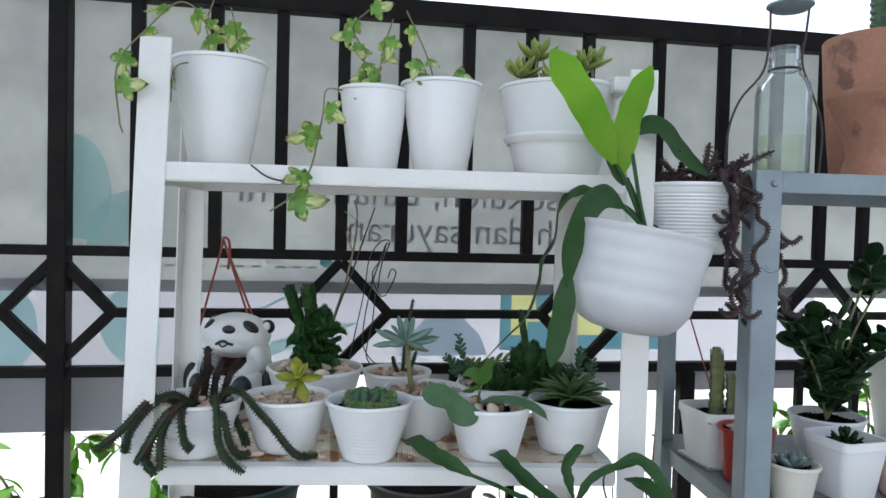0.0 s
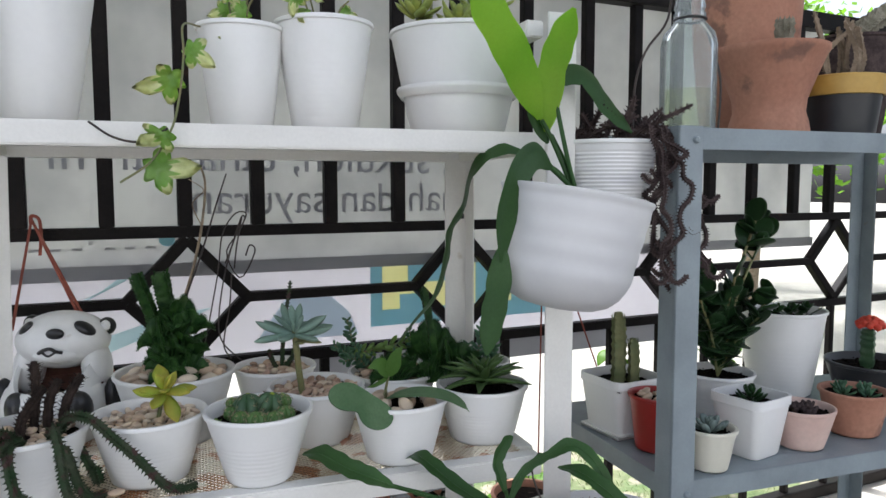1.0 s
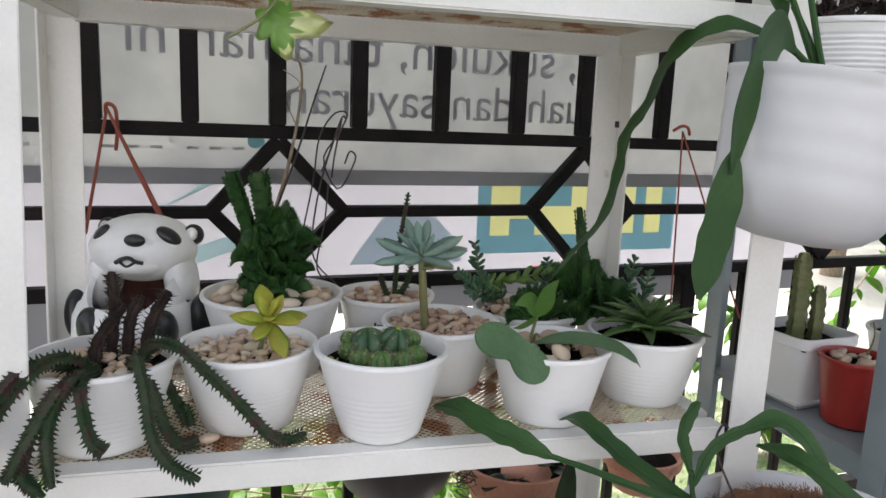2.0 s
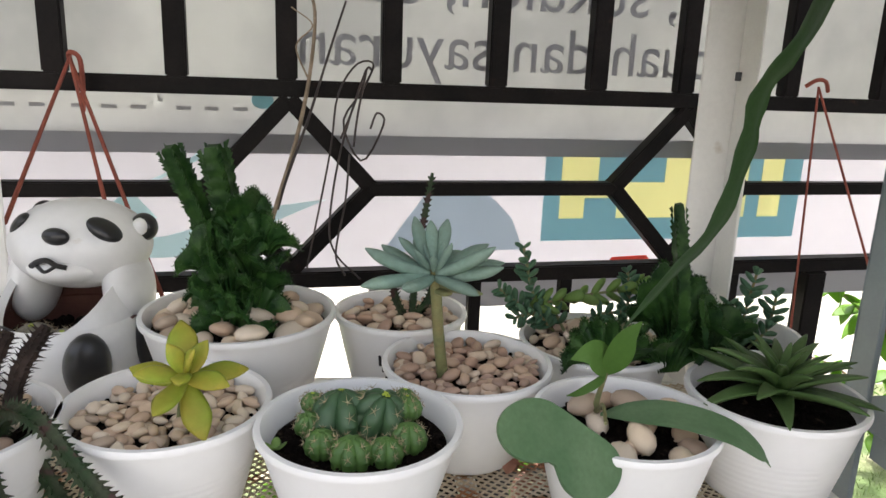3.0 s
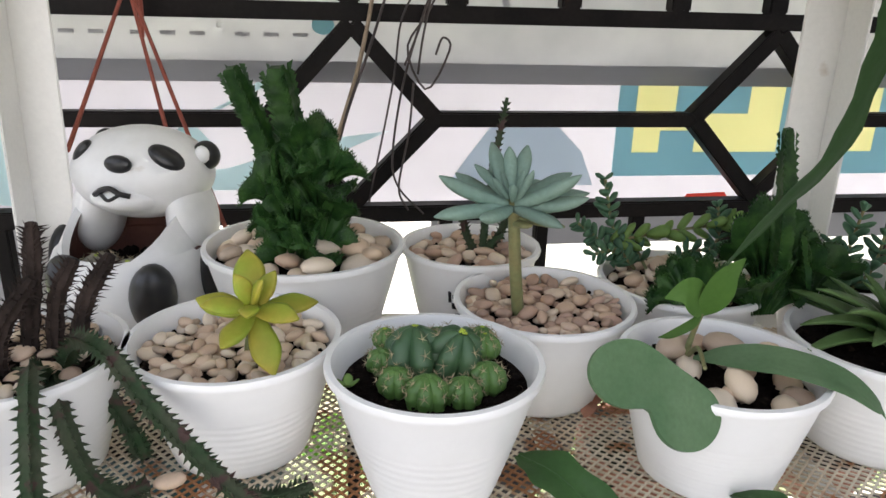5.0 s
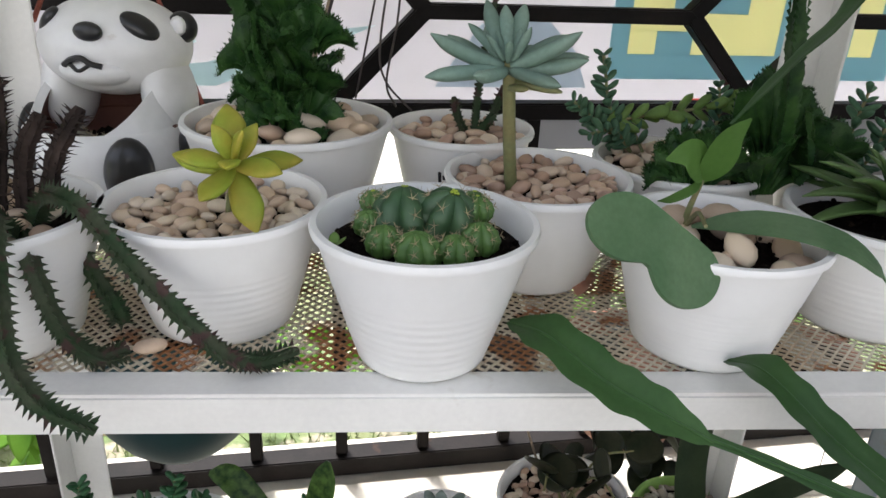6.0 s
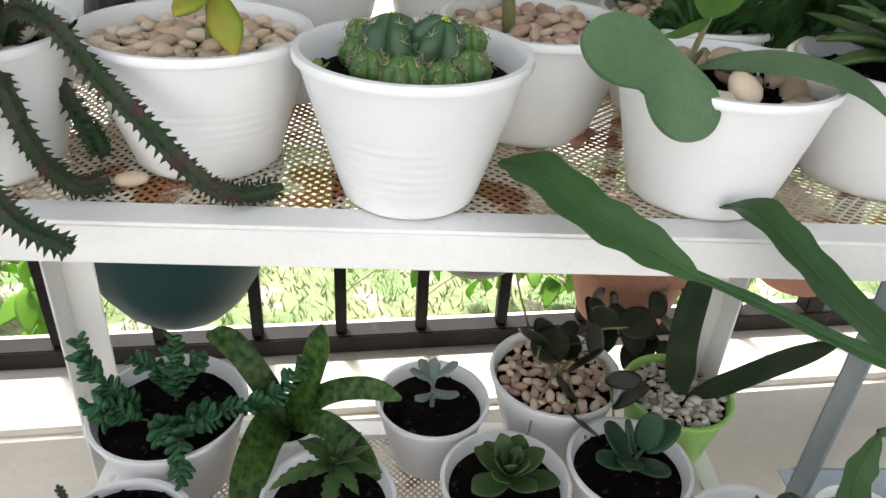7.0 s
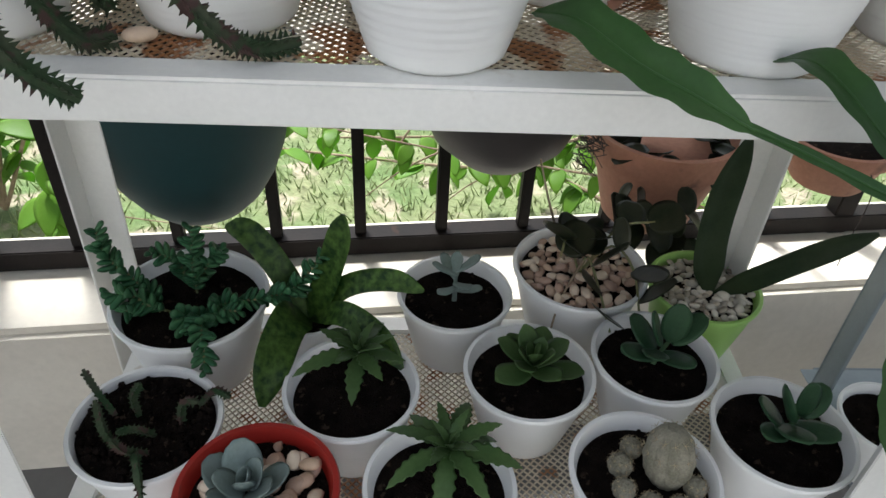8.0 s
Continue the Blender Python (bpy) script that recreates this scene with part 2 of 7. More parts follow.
def tube(bm, points, radius, seg=8, n=None, taper=1.0, mi=0):
    pts = spline(points, n or max(4, len(points) * 4))
    fr = frames(pts)
    rings = []
    for i, (q, (t, s, u)) in enumerate(zip(pts, fr)):
        f = i / (len(pts) - 1)
        r = radius * (1 + (taper - 1) * f)
        rings.append([bm.verts.new(q + (s * math.cos(2 * math.pi * k / seg) + u * math.sin(2 * math.pi * k / seg)) * r) for k in range(seg)])
    for a, b in zip(rings, rings[1:]):
        for i in range(seg):
            j = (i + 1) % seg
            bm.faces.new((a[i], a[j], b[j], b[i])).material_index = mi
    for ring, flip in ((rings[0], True), (rings[-1], False)):
        bm.faces.new(list(reversed(ring)) if flip else ring).material_index = mi
    return pts, fr


# ---- setting ----
# the fence line runs slightly askew to the racks
FENCE_SLANT = 0.11
FENCE_TURN = math.degrees(math.atan(FENCE_SLANT))


def slab(name, x0, x1, y0, y1, z0, z1, material, label, category, bevel=0.0):
    bm = bmesh.new()
    box(bm, x0, x1, y0, y1, z0, z1, bevel)
    return tagged(part(name, bm, material, smooth=False), label, category, kind="structure")


floor = slab("floor", -6.2, 6.6, -5.0, 1.46, -0.08, 0.0, M_FLOOR, "grey tiled terrace floor under the racks", "floor")
for v in floor.data.vertices:
    if v.co.y > 0:
        v.co.y += FENCE_SLANT * (v.co.x + 0.1)
slab("wall_south", -6.2, 6.6, -5.15, -5.0, 0.0, 3.2, M_WALL, "off white painted house wall behind the terrace", "wall")
# added slab out of view, sized to keep direct sun off the racks
slab("ceiling", -3.2, 3.6, 0.55, 2.35, 2.6, 2.75, M_WALL, "unseen white slab overhead that shades the racks from the sun", "ceiling")

bm = bmesh.new()
GX = [-60, -20, -8, -4, -2, 0, 2, 4, 8, 20, 60]
GY = [0.7, 2.2, 2.7, 3.1, 3.6, 5, 8, 14, 30, 70, 160]
grid = [[bm.verts.new((x, y, -0.02 + (0.05 * noise.noise((x, y, 0)) if 1.8 < y < 30 else 0))) for x in GX] for y in GY]
for r0, r1 in zip(grid, grid[1:]):
    for i in range(len(GX) - 1):
        bm.faces.new((r0[i], r0[i + 1], r1[i + 1], r1[i]))
for f in bm.faces:
    if f.calc_center_median().y > 3.1:
        f.material_index = 1
tagged(part("ground", bm, [M_GRASS, M_PAVE]), "sunlit lawn outside the fence with pale paving beyond", "ground", kind="structure")

PLINTH_TOP = 0.303
bm = bmesh.new()
box(bm, -3.1, 3.6, -0.150, 0.085, -0.3, PLINTH_TOP, 0.012)
plinth = tagged(part("plinth", bm, M_CONC, smooth=False), "cream painted concrete plinth under the iron fence", "plinth", kind="structure")
plinth.matrix_basis = pose(-0.1, 1.562, 0, 0, 0, FENCE_TURN)

# ---- iron fence ----
FY = 1.562


def fence_y(x):
    return FY + FENCE_SLANT * (x + 0.1)


fence = thing("fence", "black painted iron fence with diamond panels on a plinth", "fence", -0.1, FY, 0, turn=FENCE_TURN)


def bar(name, a, b, w=0.024, d=0.024):
    bm = bmesh.new()
    beam(bm, (a[0], 0, a[1]), (b[0], 0, b[1]), w, d)
    return part(name, bm, M_IRON, fence, smooth=False)


bar("top_rail", (-2.6, 1.679), (3.4, 1.679), 0.045, 0.04)
bar("middle_rail", (-2.6, 1.139), (3.4, 1.139), 0.021, 0.026)
bar("lower_rail", (-2.6, 0.888), (3.4, 0.888), 0.022, 0.026)
bar("bottom_rail", (-2.6, 0.324), (3.4, 0.324), 0.034, 0.036)
for x in [-1.872, -1.621, -1.357, -1.179, -0.97, -0.78, -0.457, -0.3, -0.165, -0.034, 0.098, 0.242, 0.388, 0.524, 0.699, 0.866, 1.008, 1.138, 1.259, 1.41, 1.572, 1.718, 2.03, 2.208, 2.391, 2.682, 3.141]:
    bar("upright", (x, 1.149), (x, 1.658), 0.026, 0.022)
for x in [-1.790, -1.566, -1.252, -1.003, -0.744, -0.461, -0.315, -0.168, -0.038, 0.091, 0.225, 0.365, 0.504, 0.647, 0.947, 1.100, 1.256, 1.415, 1.579, 1.746, 2.121, 2.545, 2.994]:
    bar("upright", (x, 0.341), (x, 0.878), 0.018, 0.018)
DIAMONDS = [-1.08, -0.608, -0.032, 0.533, 1.15, 1.75, 2.492]
for c in DIAMONDS:
    h, w = 0.112, 0.106
    for sx in (-1, 1):
        for sz in (-1, 1):
            bar("diamond_bar", (c, 1.014 + sz * h), (c + sx * w, 1.012), 0.021, 0.024)
for a, b in zip(DIAMONDS, DIAMONDS[1:]):
    bar("link_bar", (a + 0.1, 1.011), (b - 0.1, 1.011), 0.019, 0.022)
for x, top in ((-0.605, 1.70), (1.882, 1.70), (0.795, 0.876)):
    bar("fence_post", (x, PLINTH_TOP), (x, top), 0.036, 0.046 if top > 1 else 0.03)

# ---- banner and corrugated sheet behind the fence ----
def sheet(name, x0, x1, z0, z1, y, material, parent, nx=60, nz=14, wave=0.004, freq=7.0, ribs=0.0, thick=0.0008):
    bm = bmesh.new()
    rows = []
    for j in range(nz + 1):
        z = z0 + (z1 - z0) * j / nz
        r = []
        for i in range(nx + 1):
            x = x0 + (x1 - x0) * i / nx
            r.append(bm.verts.new((x, y + wave * noise.noise((x * freq, z * freq * 0.5, y * 3)) + ribs * (j % 2), z)))
        rows.append(r)
    for a, b in zip(rows, rows[1:]):
        for i in range(nx):
            bm.faces.new((a[i], a[i + 1], b[i + 1], b[i]))
    bmesh.ops.solidify(bm, geom=bm.faces[:], thickness=thick)
    return part(name, bm, material, parent)


BY = 0.043
banner = thing("banner", "translucent grey white vinyl banner with mirrored lettering tied behind fence", "banner", -0.1, FY, 0, turn=FENCE_TURN)
sheet("vinyl", -1.1, 1.70, 1.056, 1.668, BY, M_VINYL, banner, 200, 36, 0.02, 6.0)
sheet("hem", -1.1, 1.70, 1.052, 1.078, BY - 0.012, M_HEM, banner, 110, 3, 0.002)
board = thing("sign_board", "white corrugated plastic board with teal and yellow print behind fence", "sign", -0.1, FY, 0, turn=FENCE_TURN)
CY = 0.068
sheet("corrugated_panel", -1.096, 1.186, 0.866, 1.085, CY, M_CORR, board, 40, 44, 0.002, 3.0, 0.0012)


def letters(words, x, z, size, parent, material, y):
    """Mirrored lettering, one object for each character."""
    cu = bpy.data.curves.new("lettering", "FONT")
    cu.body, cu.size, cu.extrude = words, size, 0.0004
    tmp = new("lettering_curve", cu)
    me = bpy.data.meshes.new_from_object(tmp.evaluated_get(bpy.context.evaluated_depsgraph_get()))
    bpy.data.objects.remove(tmp)
    src = bmesh.new()
    src.from_mesh(me)
    left, pieces = set(src.verts), []
    while left:
        stack, isle = [left.pop()], []
        while stack:
            v = stack.pop()
            isle.append(v)
            for e in v.link_edges:
                w = e.other_vert(v)
                if w in left:
                    left.discard(w)
                    stack.append(w)
        xs = [v.co.x for v in isle]
        pieces.append([min(xs), max(xs), isle])
    pieces.sort(key=lambda q: q[0])
    glyphs = []
    for q in pieces:
        if glyphs and q[0] < glyphs[-1][1] - 0.3 * (q[1] - q[0]):
            glyphs[-1][1] = max(glyphs[-1][1], q[1])
            glyphs[-1][2] += q[2]
        else:
            glyphs.append(q)
    for _, _, isle in glyphs:
        bm = bmesh.new()
        at = {v: bm.verts.new(v.co) for v in isle}
        for f in {f for v in isle for f in v.link_faces}:
            bm.faces.new([at[v] for v in f.verts])
        ob = part("letter", bm, material, parent, smooth=False)
        ob.matrix_basis = Matrix.Translation((x, y, z)) @ pose(0, 0, 0, 90, 0, 180)
    src.free()


letters("buah dan sayuran", 0.586, 1.170, 0.087, banner, M_INK, BY - 0.017)
letters("s, sukulen, tanaman hi", 0.557, 1.252, 0.0925, banner, M_INK, BY - 0.016)


def plate(name, outline, y, material, parent):
    """A flat printed shape in the plane of the sheet."""
    bm = bmesh.new()
    f = bm.faces.new([bm.verts.new((x, y, z)) for x, z in outline])
    bmesh.ops.triangulate(bm, faces=[f])
    r = bmesh.ops.extrude_face_region(bm, geom=bm.faces[:])
    bmesh.ops.translate(bm, verts=[v for v in r["geom"] if isinstance(v, bmesh.types.BMVert)], vec=(0, -0.0006, 0))
    return part(name, bm, material, parent, smooth=False)


def rect(x0, x1, z0, z1):
    return [(x0, z0), (x1, z0), (x1, z1), (x0, z1)]


def blob(cx, cz, rx, rz, n=22, turn=0.0):
    out = []
    for i in range(n):
        a = 2 * math.pi * i / n
        x, z = rx * math.cos(a), rz * math.sin(a)
        out.append((cx + x * math.cos(turn) - z * math.sin(turn), cz + x * math.sin(turn) + z * math.cos(turn)))
    return out


# row of a number, as plain bars
for i, x in enumerate([-0.407, -0.374, -0.341, -0.294, -0.26, -0.226, -0.173, -0.139, -0.104]):
    plate("number_bar", rect(x + 0.002, x + 0.020, 1.1075, 1.1125), BY - 0.02, M_FAINT, banner)
plate("printed_mark", blob(-0.065, 1.122, 0.014, 0.011), BY - 0.02, M_PTEAL, banner)
PY = CY - 0.005
for x0, x1, z0, z1, m in ((0.347, 0.374, 0.918, 1.062, M_PTEAL), (0.374, 0.435, 1.010, 1.062, M_PYEL), (0.435, 0.549, 1.010, 1.062, M_PTEAL), (0.549, 0.604, 0.953, 1.062, M_PYEL),
                          (0.374, 0.549, 0.985, 1.010, M_PYEL), (0.374, 0.415, 0.953, 0.985, M_PYEL), (0.415, 0.470, 0.953, 0.985, M_PTEAL), (0.470, 0.549, 0.953, 0.985, M_PYEL),
                          (0.374, 0.635, 0.918, 0.953, M_PTEAL), (0.604, 0.635, 0.953, 1.062, M_PTEAL), (0.635, 0.665, 0.918, 1.062, M_PTEAL), (0.665, 0.700, 0.953, 1.062, M_PYEL),
                          (0.700, 0.725, 0.953, 1.062, M_PTEAL), (0.725, 0.765, 0.953, 1.062, M_PYEL), (0.765, 0.800, 0.953, 1.062, M_PTEAL), (0.665, 0.800, 0.918, 0.953, M_PTEAL)):
    plate("printed_letter", rect(x0, x1, z0, z1), PY, m, board)
plate("grey_strip", rect(0.081, 1.186, 0.815, 0.8655), PY, M_HEM, board)
plate("grey_strip", rect(-1.096, -0.332, 0.745, 0.8655), PY, M_HEM, board)
plate("printed_swoosh", [(-0.284, 0.93), (-0.207, 0.96), (-0.24, 1.0), (-0.099, 1.065), (-0.134, 1.062), (-0.197, 1.015), (-0.284, 0.965)], PY, M_PALE, board)
plate("printed_swoosh", [(-0.313, 0.905), (-0.188, 0.905), (-0.05, 0.955), (0.02, 0.985), (-0.06, 0.975), (-0.197, 0.935), (-0.313, 0.925)], PY - 0.002, M_PALE, board)
plate("printed_shape", [(0.101, 0.905), (0.319, 0.905), (0.298, 0.955), (0.256, 0.995), (0.162, 0.99), (0.132, 0.95)], PY, M_PGREY, board)
plate("printed_shape", [(0.455, 0.872), (0.545, 0.872), (0.530, 0.892), (0.470, 0.890)], PY - 0.002, M_PRED, board)
for i in range(46):
    x = 0.1 + i * 0.0225
    if i % 5 != 4:
        plate("print_bar", rect(x, x + 0.014, 0.868, 0.877), PY - 0.002, M_INK, board)
# pale cactus drawing on the left of the banner
for cx, cz, rx, rz, tn in ((-0.574, 1.27, 0.06, 0.11, 0.1), (-0.509, 1.195, 0.042, 0.075, -0.5), (-0.482, 0.97, 0.06, 0.085, 0.3), (-0.718, 0.97, 0.05, 0.085, 0)):
    if cz > 1.08:
        plate("printed_cactus", blob(cx, cz, rx, rz, turn=tn), BY - 0.016 - cz * 0.004, M_PALE, banner)
    else:
        plate("printed_cactus", blob(cx, cz, rx, rz, turn=tn), PY - 0.003 - cx * 0.002, M_PALE, board)


# ---- white rack ----
rack = thing("plant_rack", "white painted steel plant rack with rusty mesh shelves", "rack", 0, 0, 0)


def angle_post(name, x, y, sx, sy, w, z0, z1, material, parent, t=0.0025):
    """An L-section upright whose corner is at x, y; the flanges run to sx and sy."""
    bm = bmesh.new()
    xa, xb = sorted((x, x + sx * w))
    ya, yb = sorted((y, y + sy * w))
    box(bm, xa, xb, *sorted((y, y + sy * t)), z0, z1, 0.0008)
    box(bm, *sorted((x, x + sx * t)), *sorted((y + sy * (t + 0.0003), y + sy * w)), z0, z1, 0.0008)
    return part(name, bm, material, parent, smooth=False)


def lean(ob, slope, about):
    for v in ob.data.vertices:
        v.co.x += slope * (v.co.z - about)


def rail(name, x0, x1, y0, y1, z0, z1, material, parent, bevel=0.002):
    bm = bmesh.new()
    box(bm, x0, x1, y0, y1, z0, z1, bevel)
    return part(name, bm, material, parent, smooth=False)


lean(angle_post("post", -0.375, 0.974, 1, 1, 0.042, 0.0, 1.452, M_RACK, rack), 0.034, 1.05)
angle_post("post", 0.350, 0.974, -1, 1, 0.040, 0.0, 1.435, M_RACK, rack)
lean(angle_post("post", -0.395, 1.285, 1, -1, 0.036, 0.0, 1.452, M_RACK, rack), 0.02, 1.05)
angle_post("post", 0.318, 1.285, -1, -1, 0.038, 0.0, 1.435, M_RACK, rack)
TIERS = (0.42, 0.868, 1.286)
for z in TIERS:
    rail("front_rail", -0.332, 0.309, 0.9775, 1.003, z - 0.026, z, M_RACK, rack)
    rail("rear_rail", -0.358, 0.279, 1.255, 1.281, z - 0.026, z, M_RACK, rack)
    rail("side_rail", -0.372, -0.347, 1.0165, 1.249, z - 0.026, z - 0.001, M_RACK, rack)
    rail("side_rail", 0.290 + 0.014 * (z < 0.5), 0.315 + 0.014 * (z < 0.5), 1.0165, 1.247, z - 0.026, z - 0.001, M_RACK, rack)
for x in (-0.370, 0.30):
    rail("top_rail", x, x + 0.025, 1.0165, 1.247, 1.412, 1.434, M_RACK, rack)
rail("hole", 0.294, 0.3, 1.2468, 1.2472, 1.168, 1.176, M_BLACK, rack, 0.0)


def mesh_panel(x0, x1, y0, y1):
    """Expanded metal: slanting strands that meet in long diamonds."""
    vs, fs = [], []
    px, py, w, t = 0.0080, 0.0040, 0.0007, 0.0011
    nx, ny = int((x1 - x0) / px), int((y1 - y0) / py)

    def strand(ax, ay, bx, by, z0, z1):
        d = math.hypot(bx - ax, by - ay)
        ox, oy = -(by - ay) / d * w, (bx - ax) / d * w
        k = len(vs)
        for qx, qy, qz in ((ax, ay, z0), (bx, by, z1)):
            vs.extend([(qx - ox, qy - oy, qz), (qx + ox, qy + oy, qz), (qx + ox, qy + oy, qz + t), (qx - ox, qy - oy, qz + t)])
        fs.extend([(k, k + 4, k + 5, k + 1), (k + 1, k + 5, k + 6, k + 2), (k + 2, k + 6, k + 7, k + 3), (k + 3, k + 7, k + 4, k)])

    for j in range(ny):
        for i in range(nx):
            s = 0.5 * px * (j % 2)
            xa, ya = x0 + i * px + s, y0 + j * py
            xm, yb = xa + px / 2, ya + py
            strand(xa, ya, xm, yb, 0.0, 0.0008)
            strand(xm, yb, xa + px, ya, 0.0, 0.0008)
    me = bpy.data.meshes.new("mesh_panel")
    me.from_pydata(vs, [], fs)
    me.materials.append(M_MESH)
    return me


panel = mesh_panel(-0.345, 0.288, 1.0035, 1.254)
for z in TIERS:
    ob = shared("mesh_panel", panel, rack, Matrix.Translation((0, 0, z - 0.002)))
    ob["label"] = "rust stained expanded metal mesh"
    ob["kind"] = "stuff"
for x in (-0.19, 0.03, 0.2):
    for z in TIERS[:2]:
        rail("cross_rail", x, x + 0.014, 1.0035, 1.254, z - 0.014, z - 0.003, M_RACK, rack)

# ---- grey rack ----
grey = thing("steel_rack", "grey powder coated slotted steel shelf rack", "rack", 0, 0, 0)
angle_post("post", 0.475, 0.930, 1, 1, 0.037, 0.0, 1.296, M_GREY, grey)
angle_post("post", 1.25, 0.930, -1, 1, 0.036, 0.0, 1.296, M_GREY, grey)
angle_post("post", 0.472, 1.262, 1, -1, 0.034, 0.0, 1.296, M_GREY, grey)
angle_post("post", 1.25, 1.33, -1, -1, 0.034, 0.0, 1.296, M_GREY, grey)
for z in (0.315, 0.824, 1.294):
    rail("front_lip", 0.5125, 1.197, 0.932, 0.9345, z - 0.028, z, M_GREY, grey, 0.0006)
    rail("shelf", 0.480, 1.197, 0.9348, 1.3, z - 0.002, z, M_GREY, grey, 0.0004)
    rail("rear_lip", 0.5, 1.2, 1.301, 1.3035, z - 0.028, z, M_GREY, grey, 0.0006)
    rail("side_lip", 0.4825, 0.485, 0.972, 1.222, z - 0.03, z - 0.0022, M_GREY, grey, 0.0006)
for x, z in ((0.500, 0.807), (0.500, 1.278)):
    bm = bmesh.new()
    lathe(bm, [(0.0001, 0.004), (0.003, 0.004), (0.0048, 0.002), (0.005, 0.0)], 10)
    ob = part("bolt", bm, M_GREY, grey)
    ob.matrix_basis = pose(x, 0.930, z, 90, 0, 0)


# ---- pots, soil, pebbles ----
def pot_profile(rt, rb, h, wall=0.0022, ribs=0, lip=0.0025, foot=0.004):
    out = [(0.0005, 0.0), (rb - foot, 0.0), (rb, foot * 0.8)]
    n = 130 if ribs > 15 else 48
    top = 0.92 if ribs > 15 else 0.6
    for i in range(1, n):
        f = i / n
        r = rb + (rt - rb) * f ** 0.92
        k = 0.0
        if ribs and 0.08 < f < top:
            k = (-0.0010 if ribs > 15 else -0.0005) * (0.5 + 0.5 * math.cos(2 * math.pi * ribs * (1.0 if ribs > 15 else 1.7) * f))
        out.append((r + k, foot + (h - foot - 0.006) * f))
    out += [(rt, h - 0.006), (rt + lip, h - 0.005), (rt + lip * 1.25, h - 0.0025), (rt + lip * 0.9, h), (rt - wall * 0.6, h), (rt - wall, h - 0.002)]
    return out


def pot(parent, rt, rb, h, material=None, ribs=0, fill=0.78, label="", seg=56, lip=0.0025, wobble=0.0, soil=True, soil_mat=None):
    wall = 0.0022
    bm = bmesh.new()
    pr = pot_profile(rt, rb, h, wall, ribs, lip)
    zi = h * fill
    ri = rb + (rt - rb) * (zi / h) ** 0.92 - wall
    pr += [(rt - wall - 0.001, h * 0.95), (ri, zi), (max(0.004, ri * 0.9), zi - 0.012)]
    lathe(bm, pr, seg, wobble=wobble)
    part("pot", bm, material or M_POT, parent, label)
    if soil:
        bm = bmesh.new()
        prev = None
        rings = []
        for k in range(9):
            r = ri * 1.005 * k / 8
            ring = []
            for i in range(28 if k else 1):
                a = 2 * math.pi * i / 28
                q = (r * math.cos(a), r * math.sin(a))
                hgt = 0.0035 * noise.noise((q[0] * 90 + h * 50, q[1] * 90, rt * 100)) + 0.002 * noise.noise((q[0] * 260, q[1] * 260, 2.0)) if k < 8 else -0.002
                ring.append(bm.verts.new((q[0], q[1], zi - 0.001 + hgt)))
            rings.append(ring)
        for i in range(28):
            bm.faces.new((rings[0][0], rings[1][i], rings[1][(i + 1) % 28]))
        for a, b in zip(rings[1:], rings[2:]):
            for i in range(28):
                j = (i + 1) % 28
                bm.faces.new((a[i], b[i], b[j], a[j]))
        rr = random.Random(int(rt * 1e5) + int(h * 1e5))
        for _ in range(90):
            a, r = rr.uniform(0, 6.283), ri * 0.93 * math.sqrt(rr.random())
            s = rr.uniform(0.0008, 0.0024)
            bmesh.ops.create_icosphere(bm, subdivisions=1, radius=s, matrix=Matrix.Translation((r * math.cos(a), r * math.sin(a), zi + 0.001)) @ pose(0, 0, 0, rr.uniform(0, 180), rr.uniform(0, 180)))
        part("soil", bm, soil_mat or M_SOIL, parent, "dark crumbly potting soil")
    return zi, ri


PEB = []
for k in range(7):
    rr = random.Random(40 + k)
    bm = bmesh.new()
    bmesh.ops.create_icosphere(bm, subdivisions=2, radius=1.0)
    sx, sy, sz = 1.0, rr.uniform(0.62, 0.85), rr.uniform(0.4, 0.58)
    for v in bm.verts:
        d = 1 + 0.16 * noise.noise(v.co * 0.9 + Vector((k * 7, 0, 0)))
        v.co = Vector((v.co.x * sx * d, v.co.y * sy * d, v.co.z * sz * d))
    me = bpy.data.meshes.new("pebble")
    bm.to_mesh(me)
    bm.free()
    for f in me.polygons:
        f.use_smooth = True
    me.materials.append(M_PEB)
    PEB.append(me)
PEBP, PEBG = [], []
for me in PEB:
    for store, m in ((PEBP, M_PEBP), (PEBG, M_PEBG)):
        twin = me.copy()
        twin.materials.clear()
        twin.materials.append(m)
        store.append(twin)


def pebbles(parent, radius, z, size, seed, count=400, hole=0.0, spread=0.35, second=0.35, meshes=None):
    """A layer of pebbles packed by trial, with some lying on top of it."""
    rr = random.Random(seed)
    placed = []
    for layer, tries in ((0, count), (1, int(count * second))):
        for _ in range(tries):
            s = size * rr.uniform(1 - spread, 1 + spread)
            r, a = (radius - s * 0.8) * math.sqrt(rr.random()), rr.uniform(0, 2 * math.pi)
            if r < hole:
                continue
            x, y = r * math.cos(a), r * math.sin(a)
            if any(l == layer and (x - q) ** 2 + (y - w) ** 2 < (0.70 * (s + u)) ** 2 for q, w, u, l in placed):
                continue
            placed.append((x, y, s, layer))
            m = Matrix.Translation((x, y, z + s * 0.25 + layer * size * 0.55)) @ pose(0, 0, 0, rr.gauss(0, 16), rr.gauss(0, 16), rr.uniform(0, 360)) @ Matrix.Scale(s, 4)
            shared("pebble", rr.choice(meshes or PEB), parent, m)


